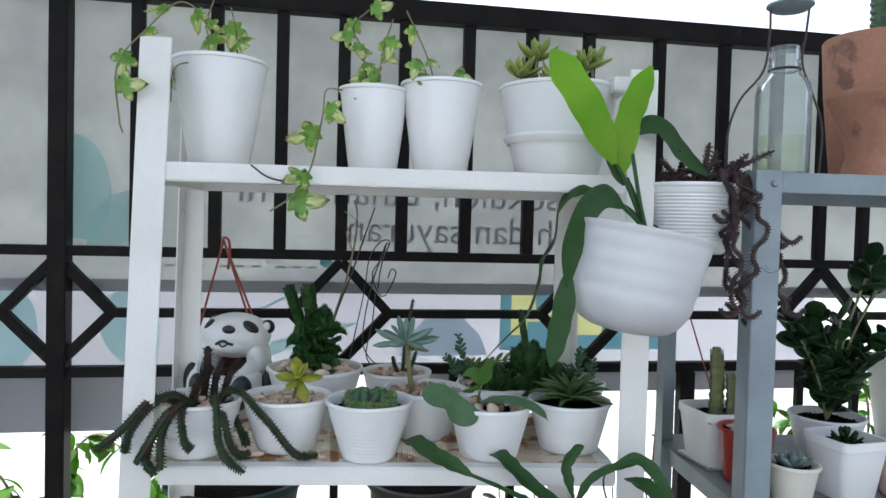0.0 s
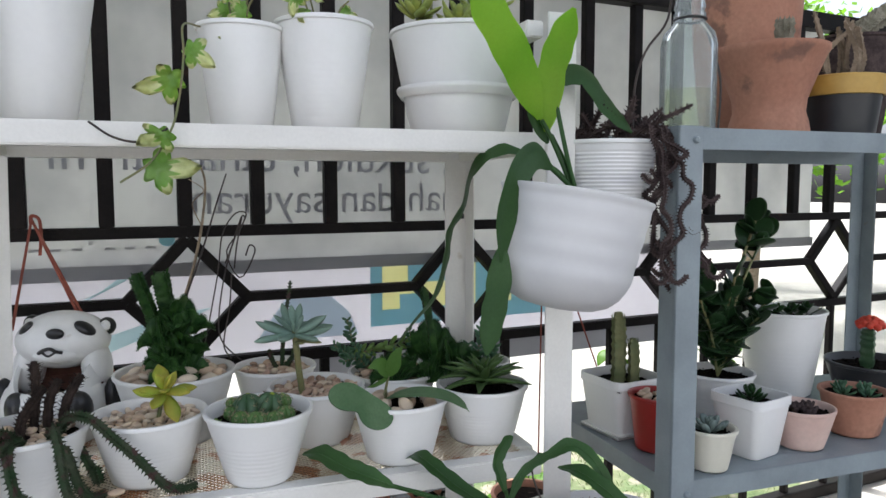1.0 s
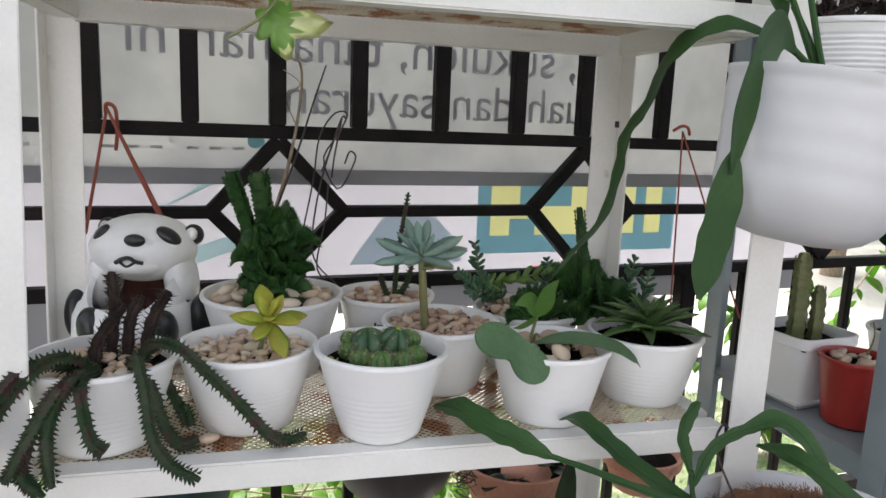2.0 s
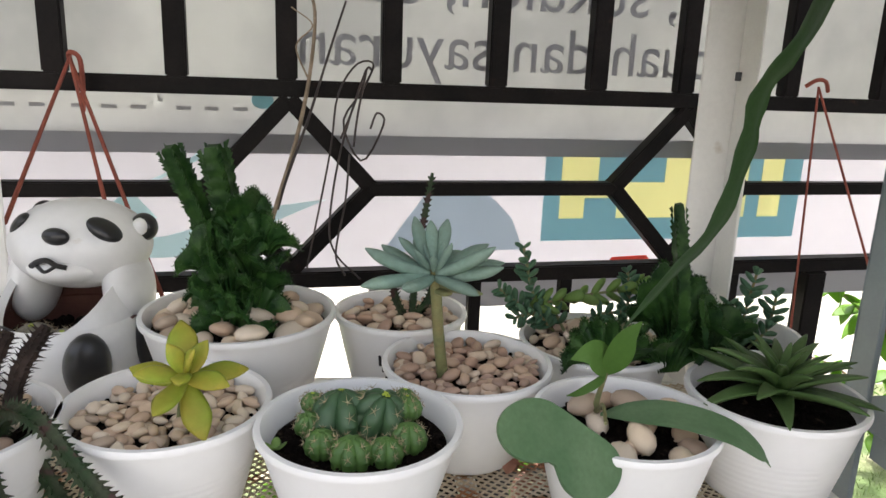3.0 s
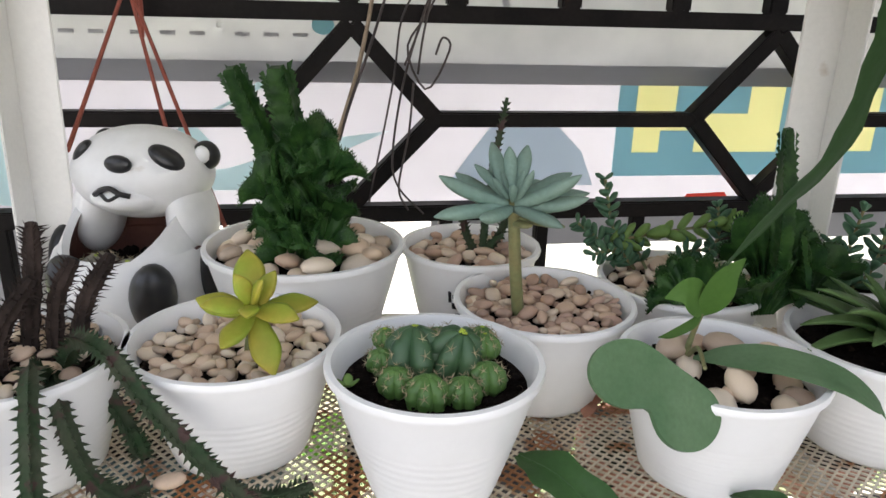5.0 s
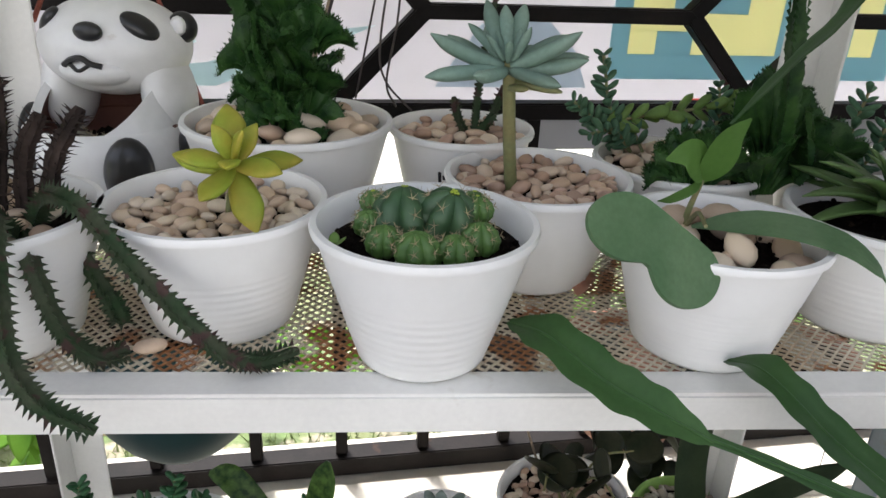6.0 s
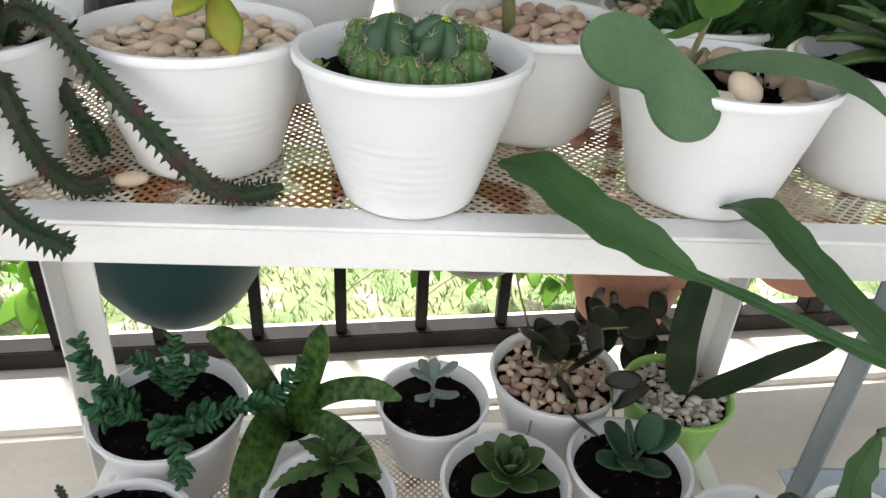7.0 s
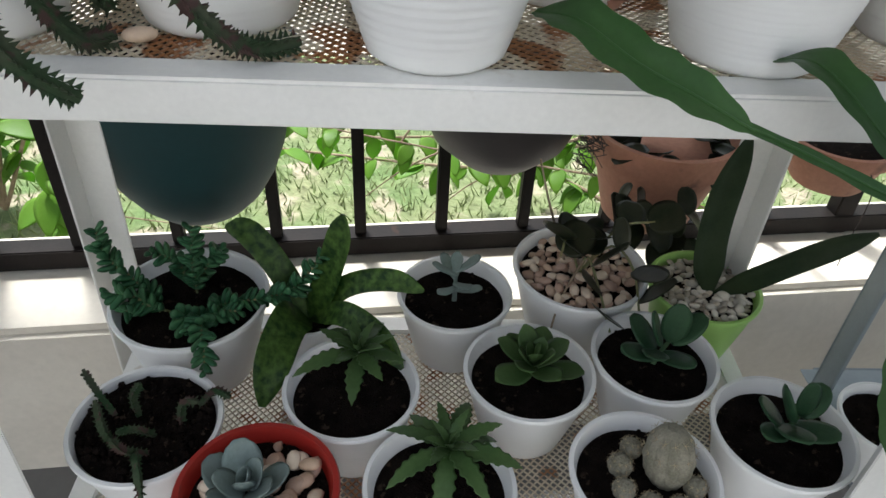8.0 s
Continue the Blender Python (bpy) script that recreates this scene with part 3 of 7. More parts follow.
# ---- plant building ----
M_SPINY = surface("dark spiny stem", (0.020, 0.044, 0.018), (0.050, 0.058, 0.036), 0.6, 45, 300, 0.35, 0.4, 0.001, c=(0.060, 0.036, 0.032), c_at=0.55, spec=0.12)
M_SPINYB = surface("purple brown spiny stem", (0.042, 0.031, 0.030), (0.090, 0.066, 0.062), 0.8, 60, 300, 0.35, 0.3, 0.001, spec=0.1)
M_SPINYU = surface("dark brown spiny stem", (0.020, 0.015, 0.013), (0.050, 0.036, 0.030), 0.8, 60, 300, 0.35, 0.3, 0.001, spec=0.1)
M_EUPH = leafy("dark crested green", (0.010, 0.036, 0.009), (0.036, 0.088, 0.020), 0.45, 75, 0.0)
M_CACT = surface("cactus skin", (0.030, 0.078, 0.034), (0.055, 0.112, 0.046), 0.45, 25, 200, 0.15, 0.15, 0.001, c=(0.07, 0.12, 0.05), c_at=0.62)
M_PUP = surface("young cactus skin", (0.062, 0.140, 0.030), (0.090, 0.175, 0.042), 0.45, 60, 200, 0.15, 0.15, 0.001)
M_SPINE = surface("pale cactus spine", (0.42, 0.36, 0.22), (0.32, 0.24, 0.15), 0.6, 60, 200, 0.1, 0.0)
M_BUD = surface("yellow green growing tip", (0.36, 0.46, 0.04), (0.42, 0.50, 0.06), 0.5, 60, 200, 0.1, 0.0)
M_LIMEL = leafy("yellow green fleshy leaf", (0.29, 0.37, 0.05), (0.46, 0.31, 0.06), 0.34, 24, 0.25)
M_BLUE = leafy("pale blue green fleshy leaf", (0.170, 0.264, 0.221), (0.221, 0.306, 0.246), 0.55, 20, 0.1)
M_SILVER = leafy("silver green leaf", (0.165, 0.217, 0.203), (0.203, 0.247, 0.232), 0.6, 30, 0.1)
M_SEDUM = leafy("sedum leaf green", (0.063, 0.140, 0.084), (0.091, 0.168, 0.091), 0.45, 40, 0.15)
M_SEDUMD = leafy("deep green sedum leaf", (0.028, 0.098, 0.044), (0.058, 0.140, 0.060), 0.42, 40, 0.12)
M_SEDUMY = leafy("light sedum leaf", (0.170, 0.272, 0.076), (0.136, 0.230, 0.068), 0.4, 40, 0.2)
M_HOYA = leafy("matt hoya leaf", (0.070, 0.132, 0.062), (0.105, 0.172, 0.088), 0.42, 28, 0.08)
M_YOUNG = leafy("young hoya leaf", (0.070, 0.15, 0.030), (0.090, 0.18, 0.040), 0.4, 20, 0.25)
M_ALOE = leafy("aloe leaf", (0.044, 0.088, 0.027), (0.072, 0.120, 0.042), 0.38, 20, 0.1)
M_AGAVE = leafy("light aloe leaf", (0.060, 0.115, 0.035), (0.095, 0.155, 0.055), 0.38, 20, 0.12)
M_EPI = leafy("fresh flat leaf", (0.19, 0.34, 0.03), (0.34, 0.47, 0.06), 0.32, 14, 0.55)
M_EPID = leafy("dark flat leaf", (0.034, 0.085, 0.025), (0.055, 0.115, 0.038), 0.32, 14, 0.2)
M_IVY = leafy("variegated ivy leaf", (0.50, 0.56, 0.34), (0.74, 0.77, 0.60), 0.4, 90, 0.45)
M_ROSY = leafy("yellow green rosette leaf", (0.36, 0.38, 0.09), (0.24, 0.32, 0.10), 0.4, 40, 0.15)
M_JADE = leafy("dark round leaf", (0.015, 0.041, 0.014), (0.025, 0.056, 0.020), 0.3, 20, 0.08)
M_MOTTLE = leafy("mottled leaf", (0.009, 0.032, 0.007), (0.070, 0.130, 0.025), 0.35, 130, 0.1)
M_COIN = leafy("brownish coin leaf", (0.013, 0.019, 0.010), (0.030, 0.032, 0.018), 0.35, 40, 0.06)
M_OLIVE = leafy("dark olive strap leaf", (0.016, 0.030, 0.013), (0.032, 0.046, 0.022), 0.35, 24, 0.08)
M_GARDEN = leafy("sunlit shrub leaf", (0.096, 0.208, 0.024), (0.160, 0.288, 0.040), 0.4, 10, 0.45)
M_STEM = surface("pale green brown stem", (0.20, 0.17, 0.07), (0.16, 0.19, 0.08), 0.6, 40, 300, 0.25, 0.3)
M_PETAL = leafy("coral red flower", (0.60, 0.06, 0.04), (0.66, 0.10, 0.06), 0.5, 40, 0.2)
M_PADS = leafy("dark green jade leaf", (0.020, 0.055, 0.026), (0.040, 0.085, 0.042), 0.32, 28, 0.06)
M_FUZZ = surface("grey woolly cactus", (0.17, 0.16, 0.115), (0.28, 0.26, 0.20), 0.9, 60, 500, 0.4, 0.8, 0.002)

SHAPES = {
    "lance": lambda u: math.sin(math.pi * min(1, u ** 0.75)) ** 0.8 if 0 < u < 1 else 0.0,
    "spoon": lambda u: (0.35 + 0.65 * u ** 0.9) * math.sqrt(max(0.0, 1 - max(0, (u - 0.62) / 0.38) ** 2)),
    "finger": lambda u: (0.55 + 0.45 * min(1, u / 0.55)) * math.sqrt(max(0.0, 1 - max(0, (u - 0.7) / 0.3) ** 2)),
    "point": lambda u: (0.62 + 0.38 * min(1, u / 0.4)) * (1 - max(0.0, (u - 0.4) / 0.6) ** 1.6),
    "aloe": lambda u: (1 - u) ** 0.62,
    "plump": lambda u: (0.50 + 0.50 * math.sin(min(1.0, u / 0.62) * 1.571)) * (1 - max(0.0, (u - 0.62) / 0.38) ** 2.2) ** 0.75,
    "tail": lambda u: min(1.0, u / 0.3) ** 0.7 * (1 - max(0.0, (u - 0.45) / 0.43) ** 2) ** 0.6 if u < 0.86 else 0.16 * (1.01 - u) / 0.15,
    "tip": lambda u: (0.46 + 0.54 * math.sin(min(1.0, u / 0.6) * 1.571)) * (1 - max(0.0, (u - 0.6) / 0.4) ** 1.5) ** 0.85,
    "round": lambda u: math.sqrt(max(0.0, 1 - (2 * u - 1) ** 2)) ** 0.8,
    "strap": lambda u: min(1, (u / 0.22) ** 0.6) * (1 - max(0.0, (u - 0.6) / 0.4) ** 2.2) ** 0.7 if 0 < u < 1 else 0.0,
}


def blade(bm, centre, width, thick, shape="lance", up=None, seg=10, cup=0.0, fold=0.0, wavy=0.0, wave_n=6, mi=0):
    """A leaf with thickness along a curve of centre points."""
    fr = frames(centre, up)
    n = len(centre)
    fn = SHAPES[shape]
    rings = []
    for i, (q, (t, s, nn)) in enumerate(zip(centre, fr)):
        u = i / (n - 1)
        w = max(0.0004, width / 2 * fn(min(max(u, 0.015), 0.985)))
        th = max(0.0003, min(thick / 2, w * 0.95) * (1 if u < 0.7 else 1 - 0.5 * (u - 0.7) / 0.3))
        ww = w * (1 + wavy * math.sin(u * wave_n * 6.283))
        ring = []
        for k in range(seg):
            a = 2 * math.pi * k / seg
            cx, cz = math.cos(a), math.sin(a)
            lift = cup * w * (cx * cx) + fold * w * abs(cx)
            ring.append(bm.verts.new(q + s * (cx * ww) + nn * (cz * th + lift)))
        rings.append(ring)
    for a, b in zip(rings, rings[1:]):
        for i in range(seg):
            j = (i + 1) % seg
            bm.faces.new((a[i], a[j], b[j], b[i])).material_index = mi
    bm.faces.new(list(reversed(rings[0]))).material_index = mi
    bm.faces.new(rings[-1]).material_index = mi


def leaf_mesh(length, width, thick, curl, shape, material, cup=0.0, fold=0.0, n=9, seg=8, wavy=0.0, wave_n=6):
    """A leaf along +x with its face up, bent upwards by curl degrees from base to tip."""
    pts, a = [Vector((0, 0, 0))], 0.0
    for i in range(n - 1):
        a = radians(curl) * (i + 0.5) / (n - 1)
        pts.append(pts[-1] + Vector((math.cos(a), 0, math.sin(a))) * (length / (n - 1)))
    bm = bmesh.new()
    blade(bm, pts, width, thick, shape, (0, 0, 1), seg, cup, fold, wavy, wave_n)
    me = bpy.data.meshes.new("leaf")
    bm.to_mesh(me)
    bm.free()
    for f in me.polygons:
        f.use_smooth = True
    me.materials.append(material)
    return me


def aim(p, turn, rise, scale=1.0, roll=0.0):
    """Place a leaf with its base at p, turned about z, rising by so many degrees."""
    return Matrix.Translation(p) @ pose(0, 0, 0, 0, 0, turn) @ pose(0, 0, 0, 0, -rise, 0) @ pose(0, 0, 0, roll, 0, 0) @ Matrix.Scale(scale, 4)


def rosette(parent, meshes, p, count, inner=80, outer=10, size=1.0, seed=0, radius=0.003, height=0.006, small=0.45, lean=(0, 0), name="leaf"):
    rr = random.Random(seed)
    for i in range(count):
        f = i / max(1, count - 1)
        rise = inner + (outer - inner) * f ** 0.85 + rr.uniform(-6, 6)
        turn = i * 137.5 + rr.uniform(-8, 8)
        s = size * (small + (1 - small) * min(1.0, f * 1.5)) * rr.uniform(0.9, 1.08)
        q = Vector(p) + Vector((radius * f * math.cos(radians(turn)), radius * f * math.sin(radians(turn)), height * (1 - f)))
        m = pose(0, 0, 0, lean[0], lean[1], 0)
        mm = Matrix.Translation(q) @ m @ Matrix.Translation(-q) @ aim(q, turn, rise, s, rr.uniform(-8, 8))
        shared(name, rr.choice(meshes), parent, mm)


def spiny(bm, points, r, seed=0, ribs=4, tooth=1.0, step=0.0055, n=None, taper=0.55, spread=0.6, fine=0.42, dip=0.68):
    """A succulent stem with blunt ribs and a tooth at each step along every rib."""
    rr = random.Random(seed)
    total = sum((Vector(b) - Vector(a)).length for a, b in zip(points, points[1:]))
    n = n or max(10, int(total / 0.004))
    pts = spline(points, n)
    fr = frames(pts)
    seg = ribs * 3
    rings = []
    for i, (q, (t, s, u)) in enumerate(zip(pts, fr)):
        f = i / (n - 1)
        rad = r * (1 if f < 0.8 else 1 - (1 - taper) * (f - 0.8) / 0.2) * (1 + 0.12 * math.sin(i * 1.9 + seed))
        ring = []
        for k in range(seg):
            a = 2 * math.pi * k / seg
            g = rad * (1.0 if k % 3 == 0 else dip)
            ring.append(bm.verts.new(q + (s * math.cos(a) + u * math.sin(a)) * g))
        rings.append(ring)
    for a, b in zip(rings, rings[1:]):
        for i in range(seg):
            j = (i + 1) % seg
            bm.faces.new((a[i], a[j], b[j], b[i]))
    bm.faces.new(list(reversed(rings[0])))
    bm.faces.new(rings[-1])
    every = max(1, int(step / (total / n) + 0.5))
    for i in range(1, n - 1):
        for k in range(ribs):
            if (i + k * (every // 2 + 1)) % every:
                continue
            t, s, u = fr[i]
            a = 2 * math.pi * k / ribs
            out = s * math.cos(a) + u * math.sin(a)
            side = t.cross(out)
            b = pts[i] + out * r * 0.78
            L = r * tooth * rr.uniform(0.7, 1.2)
            tip = b + out * L + t * L * spread * rr.uniform(0.2, 1) + side * L * rr.uniform(-0.7, 0.7) * (fine < 0.3)
            w = r * fine
            v = [bm.verts.new(c) for c in (b + t * w, b - t * w * 0.9 + side * w * 0.6, b - t * w * 0.9 - side * w * 0.6, tip)]
            for tri in ((0, 1, 3), (1, 2, 3), (2, 0, 3)):
                bm.faces.new([v[x] for x in tri])


def local(parent, pts):
    o = parent.matrix_basis.translation
    return [Vector(p) - o for p in pts]


def stem_part(parent, points, r, material=None, name="stem", taper=0.6, seg=7):
    bm = bmesh.new()
    tube(bm, points, r, seg, None, taper)
    return part(name, bm, material or M_STEM, parent)


# =========== middle shelf ===========
MZ = 0.868
G = "potted plants on the middle shelf"


def potted(label, x, y, z, group=G, name="potted_plant", category="potted plant", turn=0.0):
    return thing(name, label, category, x, y, z, group, turn)


# globular cactus with pups
e = potted("clustered green globe cactus with pups in white plastic pot", -0.0455, 1.025, MZ, name="potted_cactus", category="potted cactus")
zi, ri = pot(e, 0.0618, 0.039, 0.086, ribs=8, fill=0.84)


def globe(parent, x, y, z, r, ribs, seed, material, squash=0.86, depth=0.16, bud=True, spines=True):
    rr = random.Random(seed)
    bm = bmesh.new()
    seg, rows = ribs * 6, 16
    rings = []
    for j in range(rows + 1):
        ph = math.pi * (0.02 + 0.83 * j / rows)
        ring = []
        for k in range(seg):
            a = 2 * math.pi * k / seg
            groove = abs(math.cos(ribs * a / 2)) ** 0.7
            bumpy = 1 + 0.035 * math.cos(j * 2.1)
            rad = r * math.sin(ph) * (1 - depth * (1 - groove)) * bumpy
            ring.append(bm.verts.new((rad * math.cos(a), rad * math.sin(a), r * squash * math.cos(ph) - (0.10 * r if j == 0 else 0))))
        rings.append(ring)
    for a, b in zip(rings, rings[1:]):
        for i in range(seg):
            jn = (i + 1) % seg
            bm.faces.new((a[i], b[i], b[jn], a[jn]))
    bm.faces.new(rings[0])
    body = part("cactus_body", bm, material, parent)
    body.matrix_basis = pose(x, y, z, rr.uniform(-12, 12), rr.uniform(-12, 12), rr.uniform(0, 60))
    if spines:
        bm = bmesh.new()
        for k in range(ribs):
            a = 2 * math.pi * k / ribs
            for ph in (0.75, 1.25):
                nrm = Vector((math.sin(ph) * math.cos(a), math.sin(ph) * math.sin(a), math.cos(ph)))
                c = Vector((r * nrm.x, r * nrm.y, r * squash * nrm.z)) * 1.0
                side = nrm.cross(Vector((0, 0, 1))).normalized()
                up = side.cross(nrm)
                for q in range(5):
                    b = q * 1.26 + rr.uniform(-0.3, 0.3)
                    d = (side * math.cos(b) + up * math.sin(b) + nrm * 0.7).normalized()
                    w = d.cross(nrm).normalized() * 0.00032
                    L = 0.16 * r + 0.0022
                    v = [bm.verts.new(p) for p in (c + w, c - w, c + nrm * 0.0006, c + d * L)]
                    for t in ((0, 1, 3), (1, 2, 3), (2, 0, 3)):
                        bm.faces.new([v[i] for i in t])
        part("spine_cluster", bm, M_SPINE, body, "pale star shaped spine clusters")["kind"] = "stuff"
    if bud:
        bm = bmesh.new()
        for q in range(11):
            a, s = q * 2.4, math.sqrt(q) * 0.045 * r * bud
            bmesh.ops.create_icosphere(bm, subdivisions=1, radius=(0.035 * r + 0.0003) * bud, matrix=Matrix.Translation((s * math.cos(a), s * math.sin(a), r * squash * (0.99 - 0.1 * (q > 6)))))
        part("growing_tip", bm, M_BUD, body, "yellow green growing tip")


globe(e, -0.0115, 0.010, zi + 0.008, 0.0205, 6, 1, M_CACT, 1.0, 0.34, 0.7)
globe(e, 0.0125, 0.010, zi + 0.008, 0.0205, 6, 2, M_CACT, 1.0, 0.34, 1.0)
# pups: place round the domes, size, growing tip
for i, (x, y, h, r, tip) in enumerate(((-0.026, -0.017, 0.006, 0.0118, 0), (-0.006, -0.030, 0.005, 0.0145, 0), (0.017, -0.027, 0.004, 0.0122, 0), (0.034, -0.012, 0.006, 0.0128, 0), (0.035, 0.014, 0.016, 0.0105, 0.8), (-0.036, 0.010, 0.007, 0.0105, 0), (-0.034, 0.026, 0.016, 0.0088, 1), (0.034, 0.032, 0.014, 0.0095, 1), (0.004, 0.038, 0.008, 0.012, 0), (-0.018, 0.038, 0.008, 0.011, 0))):
    globe(e, x * 0.88, y * 0.88, zi + h * 0.9, r * 0.92, 7, 10 + i, M_PUP, 0.9, 0.24, tip)
lm = leaf_mesh(0.008, 0.006, 0.0008, 20, "round", M_SEDUMY, n=6)
for k in range(4):
    shared("weed_leaf", lm, e, aim((-0.050, -0.016, zi + 0.004), k * 90, 25))

# yellow green succulent
e = potted("yellow green rosette succulent with pebbles in white plastic pot", -0.171, 1.068, MZ)
zi, ri = pot(e, 0.0645, 0.044, 0.081, ribs=8, fill=0.84)
pebbles(e, ri, zi, 0.0074, 11, 900)
stem_part(e, [(0.010, -0.014, zi), (0.014, -0.020, zi + 0.022), (0.020, -0.030, zi + 0.038)], 0.003)
lms = [leaf_mesh(0.033, 0.0158, 0.0062, -12, "tip", M_LIMEL, 0.25, n=14), leaf_mesh(0.030, 0.0150, 0.0062, 14, "tip", M_LIMEL, 0.25, n=12)]
rosette(e, lms, (0.020, -0.032, zi + 0.040), 11, 74, -12, 1.15, 5, 0.003, 0.006, 0.6, lean=(30, 0))

# trailing spiny succulent
e = potted("dark trailing spiny stemmed succulent in white plastic pot", -0.298, 1.045, MZ)
zi, ri = pot(e, 0.0635, 0.045, 0.081, ribs=8, fill=0.86)
pebbles(e, ri, zi, 0.0085, 12, 120, second=0.1)
TRAILS = [
    [(-0.264, 1.039, 0.943), (-0.252, 1.034, 0.960), (-0.227, 1.014, 0.962), (-0.201, 0.994, 0.943), (-0.177, 0.984, 0.921), (-0.154, 0.984, 0.892), (-0.139, 0.999, 0.876), (-0.118, 1.014, 0.874)],
    [(-0.270, 1.024, 0.943), (-0.260, 0.994, 0.960), (-0.249, 0.964, 0.938), (-0.243, 0.949, 0.910), (-0.230, 0.944, 0.888), (-0.207, 0.944, 0.872)],
    [(-0.270, 1.034, 0.938), (-0.250, 0.999, 0.933), (-0.239, 0.994, 0.898), (-0.228, 1.004, 0.876), (-0.214, 1.014, 0.875)],
    [(-0.292, 1.049, 0.933), (-0.289, 1.064, 0.983), (-0.294, 1.084, 1.016)],
    [(-0.264, 1.049, 0.933), (-0.257, 1.059, 0.973), (-0.242, 1.069, 1.001)],
    [(-0.302, 1.034, 0.933), (-0.298, 1.039, 0.963), (-0.277, 1.044, 0.995)],
    [(-0.278, 1.054, 0.933), (-0.276, 1.064, 0.973), (-0.267, 1.074, 0.996)],
    [(-0.298, 1.024, 0.943), (-0.320, 0.994, 0.964), (-0.342, 0.974, 0.951), (-0.359, 0.949, 0.923), (-0.362, 0.939, 0.898)],
    [(-0.294, 1.014, 0.943), (-0.306, 0.969, 0.950), (-0.319, 0.952, 0.919), (-0.317, 0.946, 0.874)],
    [(-0.296, 1.014, 0.943), (-0.298, 0.969, 0.946), (-0.288, 0.949, 0.912), (-0.277, 0.946, 0.901)],
    [(-0.307, 1.024, 0.943), (-0.340, 0.984, 0.960), (-0.368, 0.944, 0.928), (-0.400, 0.939, 0.901)],
    [(-0.304, 1.014, 0.943), (-0.323, 0.964, 0.935), (-0.338, 0.949, 0.889), (-0.323, 0.946, 0.867)],
    [(-0.302, 1.014, 0.943), (-0.312, 0.962, 0.948), (-0.332, 0.946, 0.913), (-0.348, 0.942, 0.883)],
    [(-0.252, 1.044, 0.938), (-0.234, 1.039, 0.903), (-0.224, 1.034, 0.883), (-0.226, 1.029, 0.903)],
]
for i, tr in enumerate(TRAILS):
    bm = bmesh.new()
    if 3 <= i < 7:
        spiny(bm, local(e, tr), 0.0054, i, 8, 1.0, 0.0020, None, 0.7, 0.8, 0.15, 0.8)
    else:
        spiny(bm, local(e, tr), 0.0050, i, 5, 0.95, 0.0050, None, 0.55, 0.6, 0.34, 0.70)
    part("spiny_stem", bm, M_SPINYU if 3 <= i < 7 else M_SPINY, e)

# crested euphorbia
e = potted("dark green crested euphorbia with large pebbles in white pot", -0.1455, 1.209, MZ)
zi, ri = pot(e, 0.0785, 0.054, 0.096, ribs=8, fill=0.88)
pebbles(e, ri, zi, 0.0135, 13, 300, 0.012, 0.25, 0.3)


def crest(parent, base, turn, lean, w, h, folds, seed, material=None, thick=0.005):
    """A pleated fan with a scalloped rim that carries fine spines."""
    rr = random.Random(seed)
    bm = bmesh.new()
    nu, nv = folds * 8, 10
    front, back = [], []
    for side, store in ((1, front), (-1, back)):
        for j in range(nv + 1):
            v = j / nv
            row = []
            for i in range(nu + 1):
                u = i / nu * 2 - 1
                ph = u * folds * math.pi + 0.8 * math.sin(u * 3.1 + seed)
                ridge = abs(math.cos(ph / 2 + seed))
                ang = u * 1.3 * (0.4 + 0.6 * v)
                rad = h * v * (1 - 0.20 * u * u + 0.09 * math.sin(3.9 * u + seed) - 0.13 * v * (1 - ridge) + 0.05 * noise.noise((u * 9, seed, v * 3)))
                x = math.sin(ang) * rad * w / h * 0.9 + u * 0.010
                z = math.cos(ang) * rad
                th = thick * (1.15 - 0.7 * v ** 3) * (0.45 + 0.85 * ridge ** 0.8)
                curl = 0.016 * v * v * math.sin(u * 4.2 + seed * 1.3) - 0.006 * v * v
                row.append(bm.verts.new((x, curl + side * (th + 0.0012 * noise.noise((u * 14, v * 9, seed + side)) * v), z)))
            store.append(row)
    for rows, flip in ((front, False), (back, True)):
        for a, b in zip(rows, rows[1:]):
            for i in range(nu):
                q = (a[i], a[i + 1], b[i + 1], b[i])
                bm.faces.new(q[::-1] if not flip else q)
    for i in range(nu):
        bm.faces.new((front[-1][i], front[-1][i + 1], back[-1][i + 1], back[-1][i]))
    for k in (0, -1):
        for j in range(nv):
            q = (front[j][k], front[j + 1][k], back[j + 1][k], back[j][k])
            bm.faces.new(q if k == 0 else q[::-1])
    for i in range(nu + 1):
        for j in (4, 5, 6, 7, 8, 9, 9, 10, 10, 10):
            for rows, sd in ((front, 1), (back, -1)):
                if j < nv and rr.random() < (0.75 if j < 9 else 0.35):
                    continue
                b = rows[j][i].co.copy()
                d = (Vector((b.x * 0.6, sd * 0.012, b.z * 0.6)) / h + Vector((rr.uniform(-0.5, 0.5), rr.uniform(-0.5, 0.5), rr.uniform(-0.2, 0.6)))).normalized()
                t = b + d * rr.uniform(0.0018, 0.0042)
                v = [bm.verts.new(p) for p in (b + Vector((0.0007, 0, 0)), b - Vector((0.0007, 0, 0)), b + Vector((0, 0.0006 * sd, 0.0006)), t)]
                for q in ((0, 1, 3), (1, 2, 3), (2, 0, 3)):
                    bm.faces.new([v[x] for x in q])
    ob = part("crest", bm, material or M_EUPH, parent)
    ob.matrix_basis = Matrix.Translation(base) @ pose(0, 0, 0, 0, 0, turn) @ pose(0, 0, 0, lean, 0, 0)
    return ob


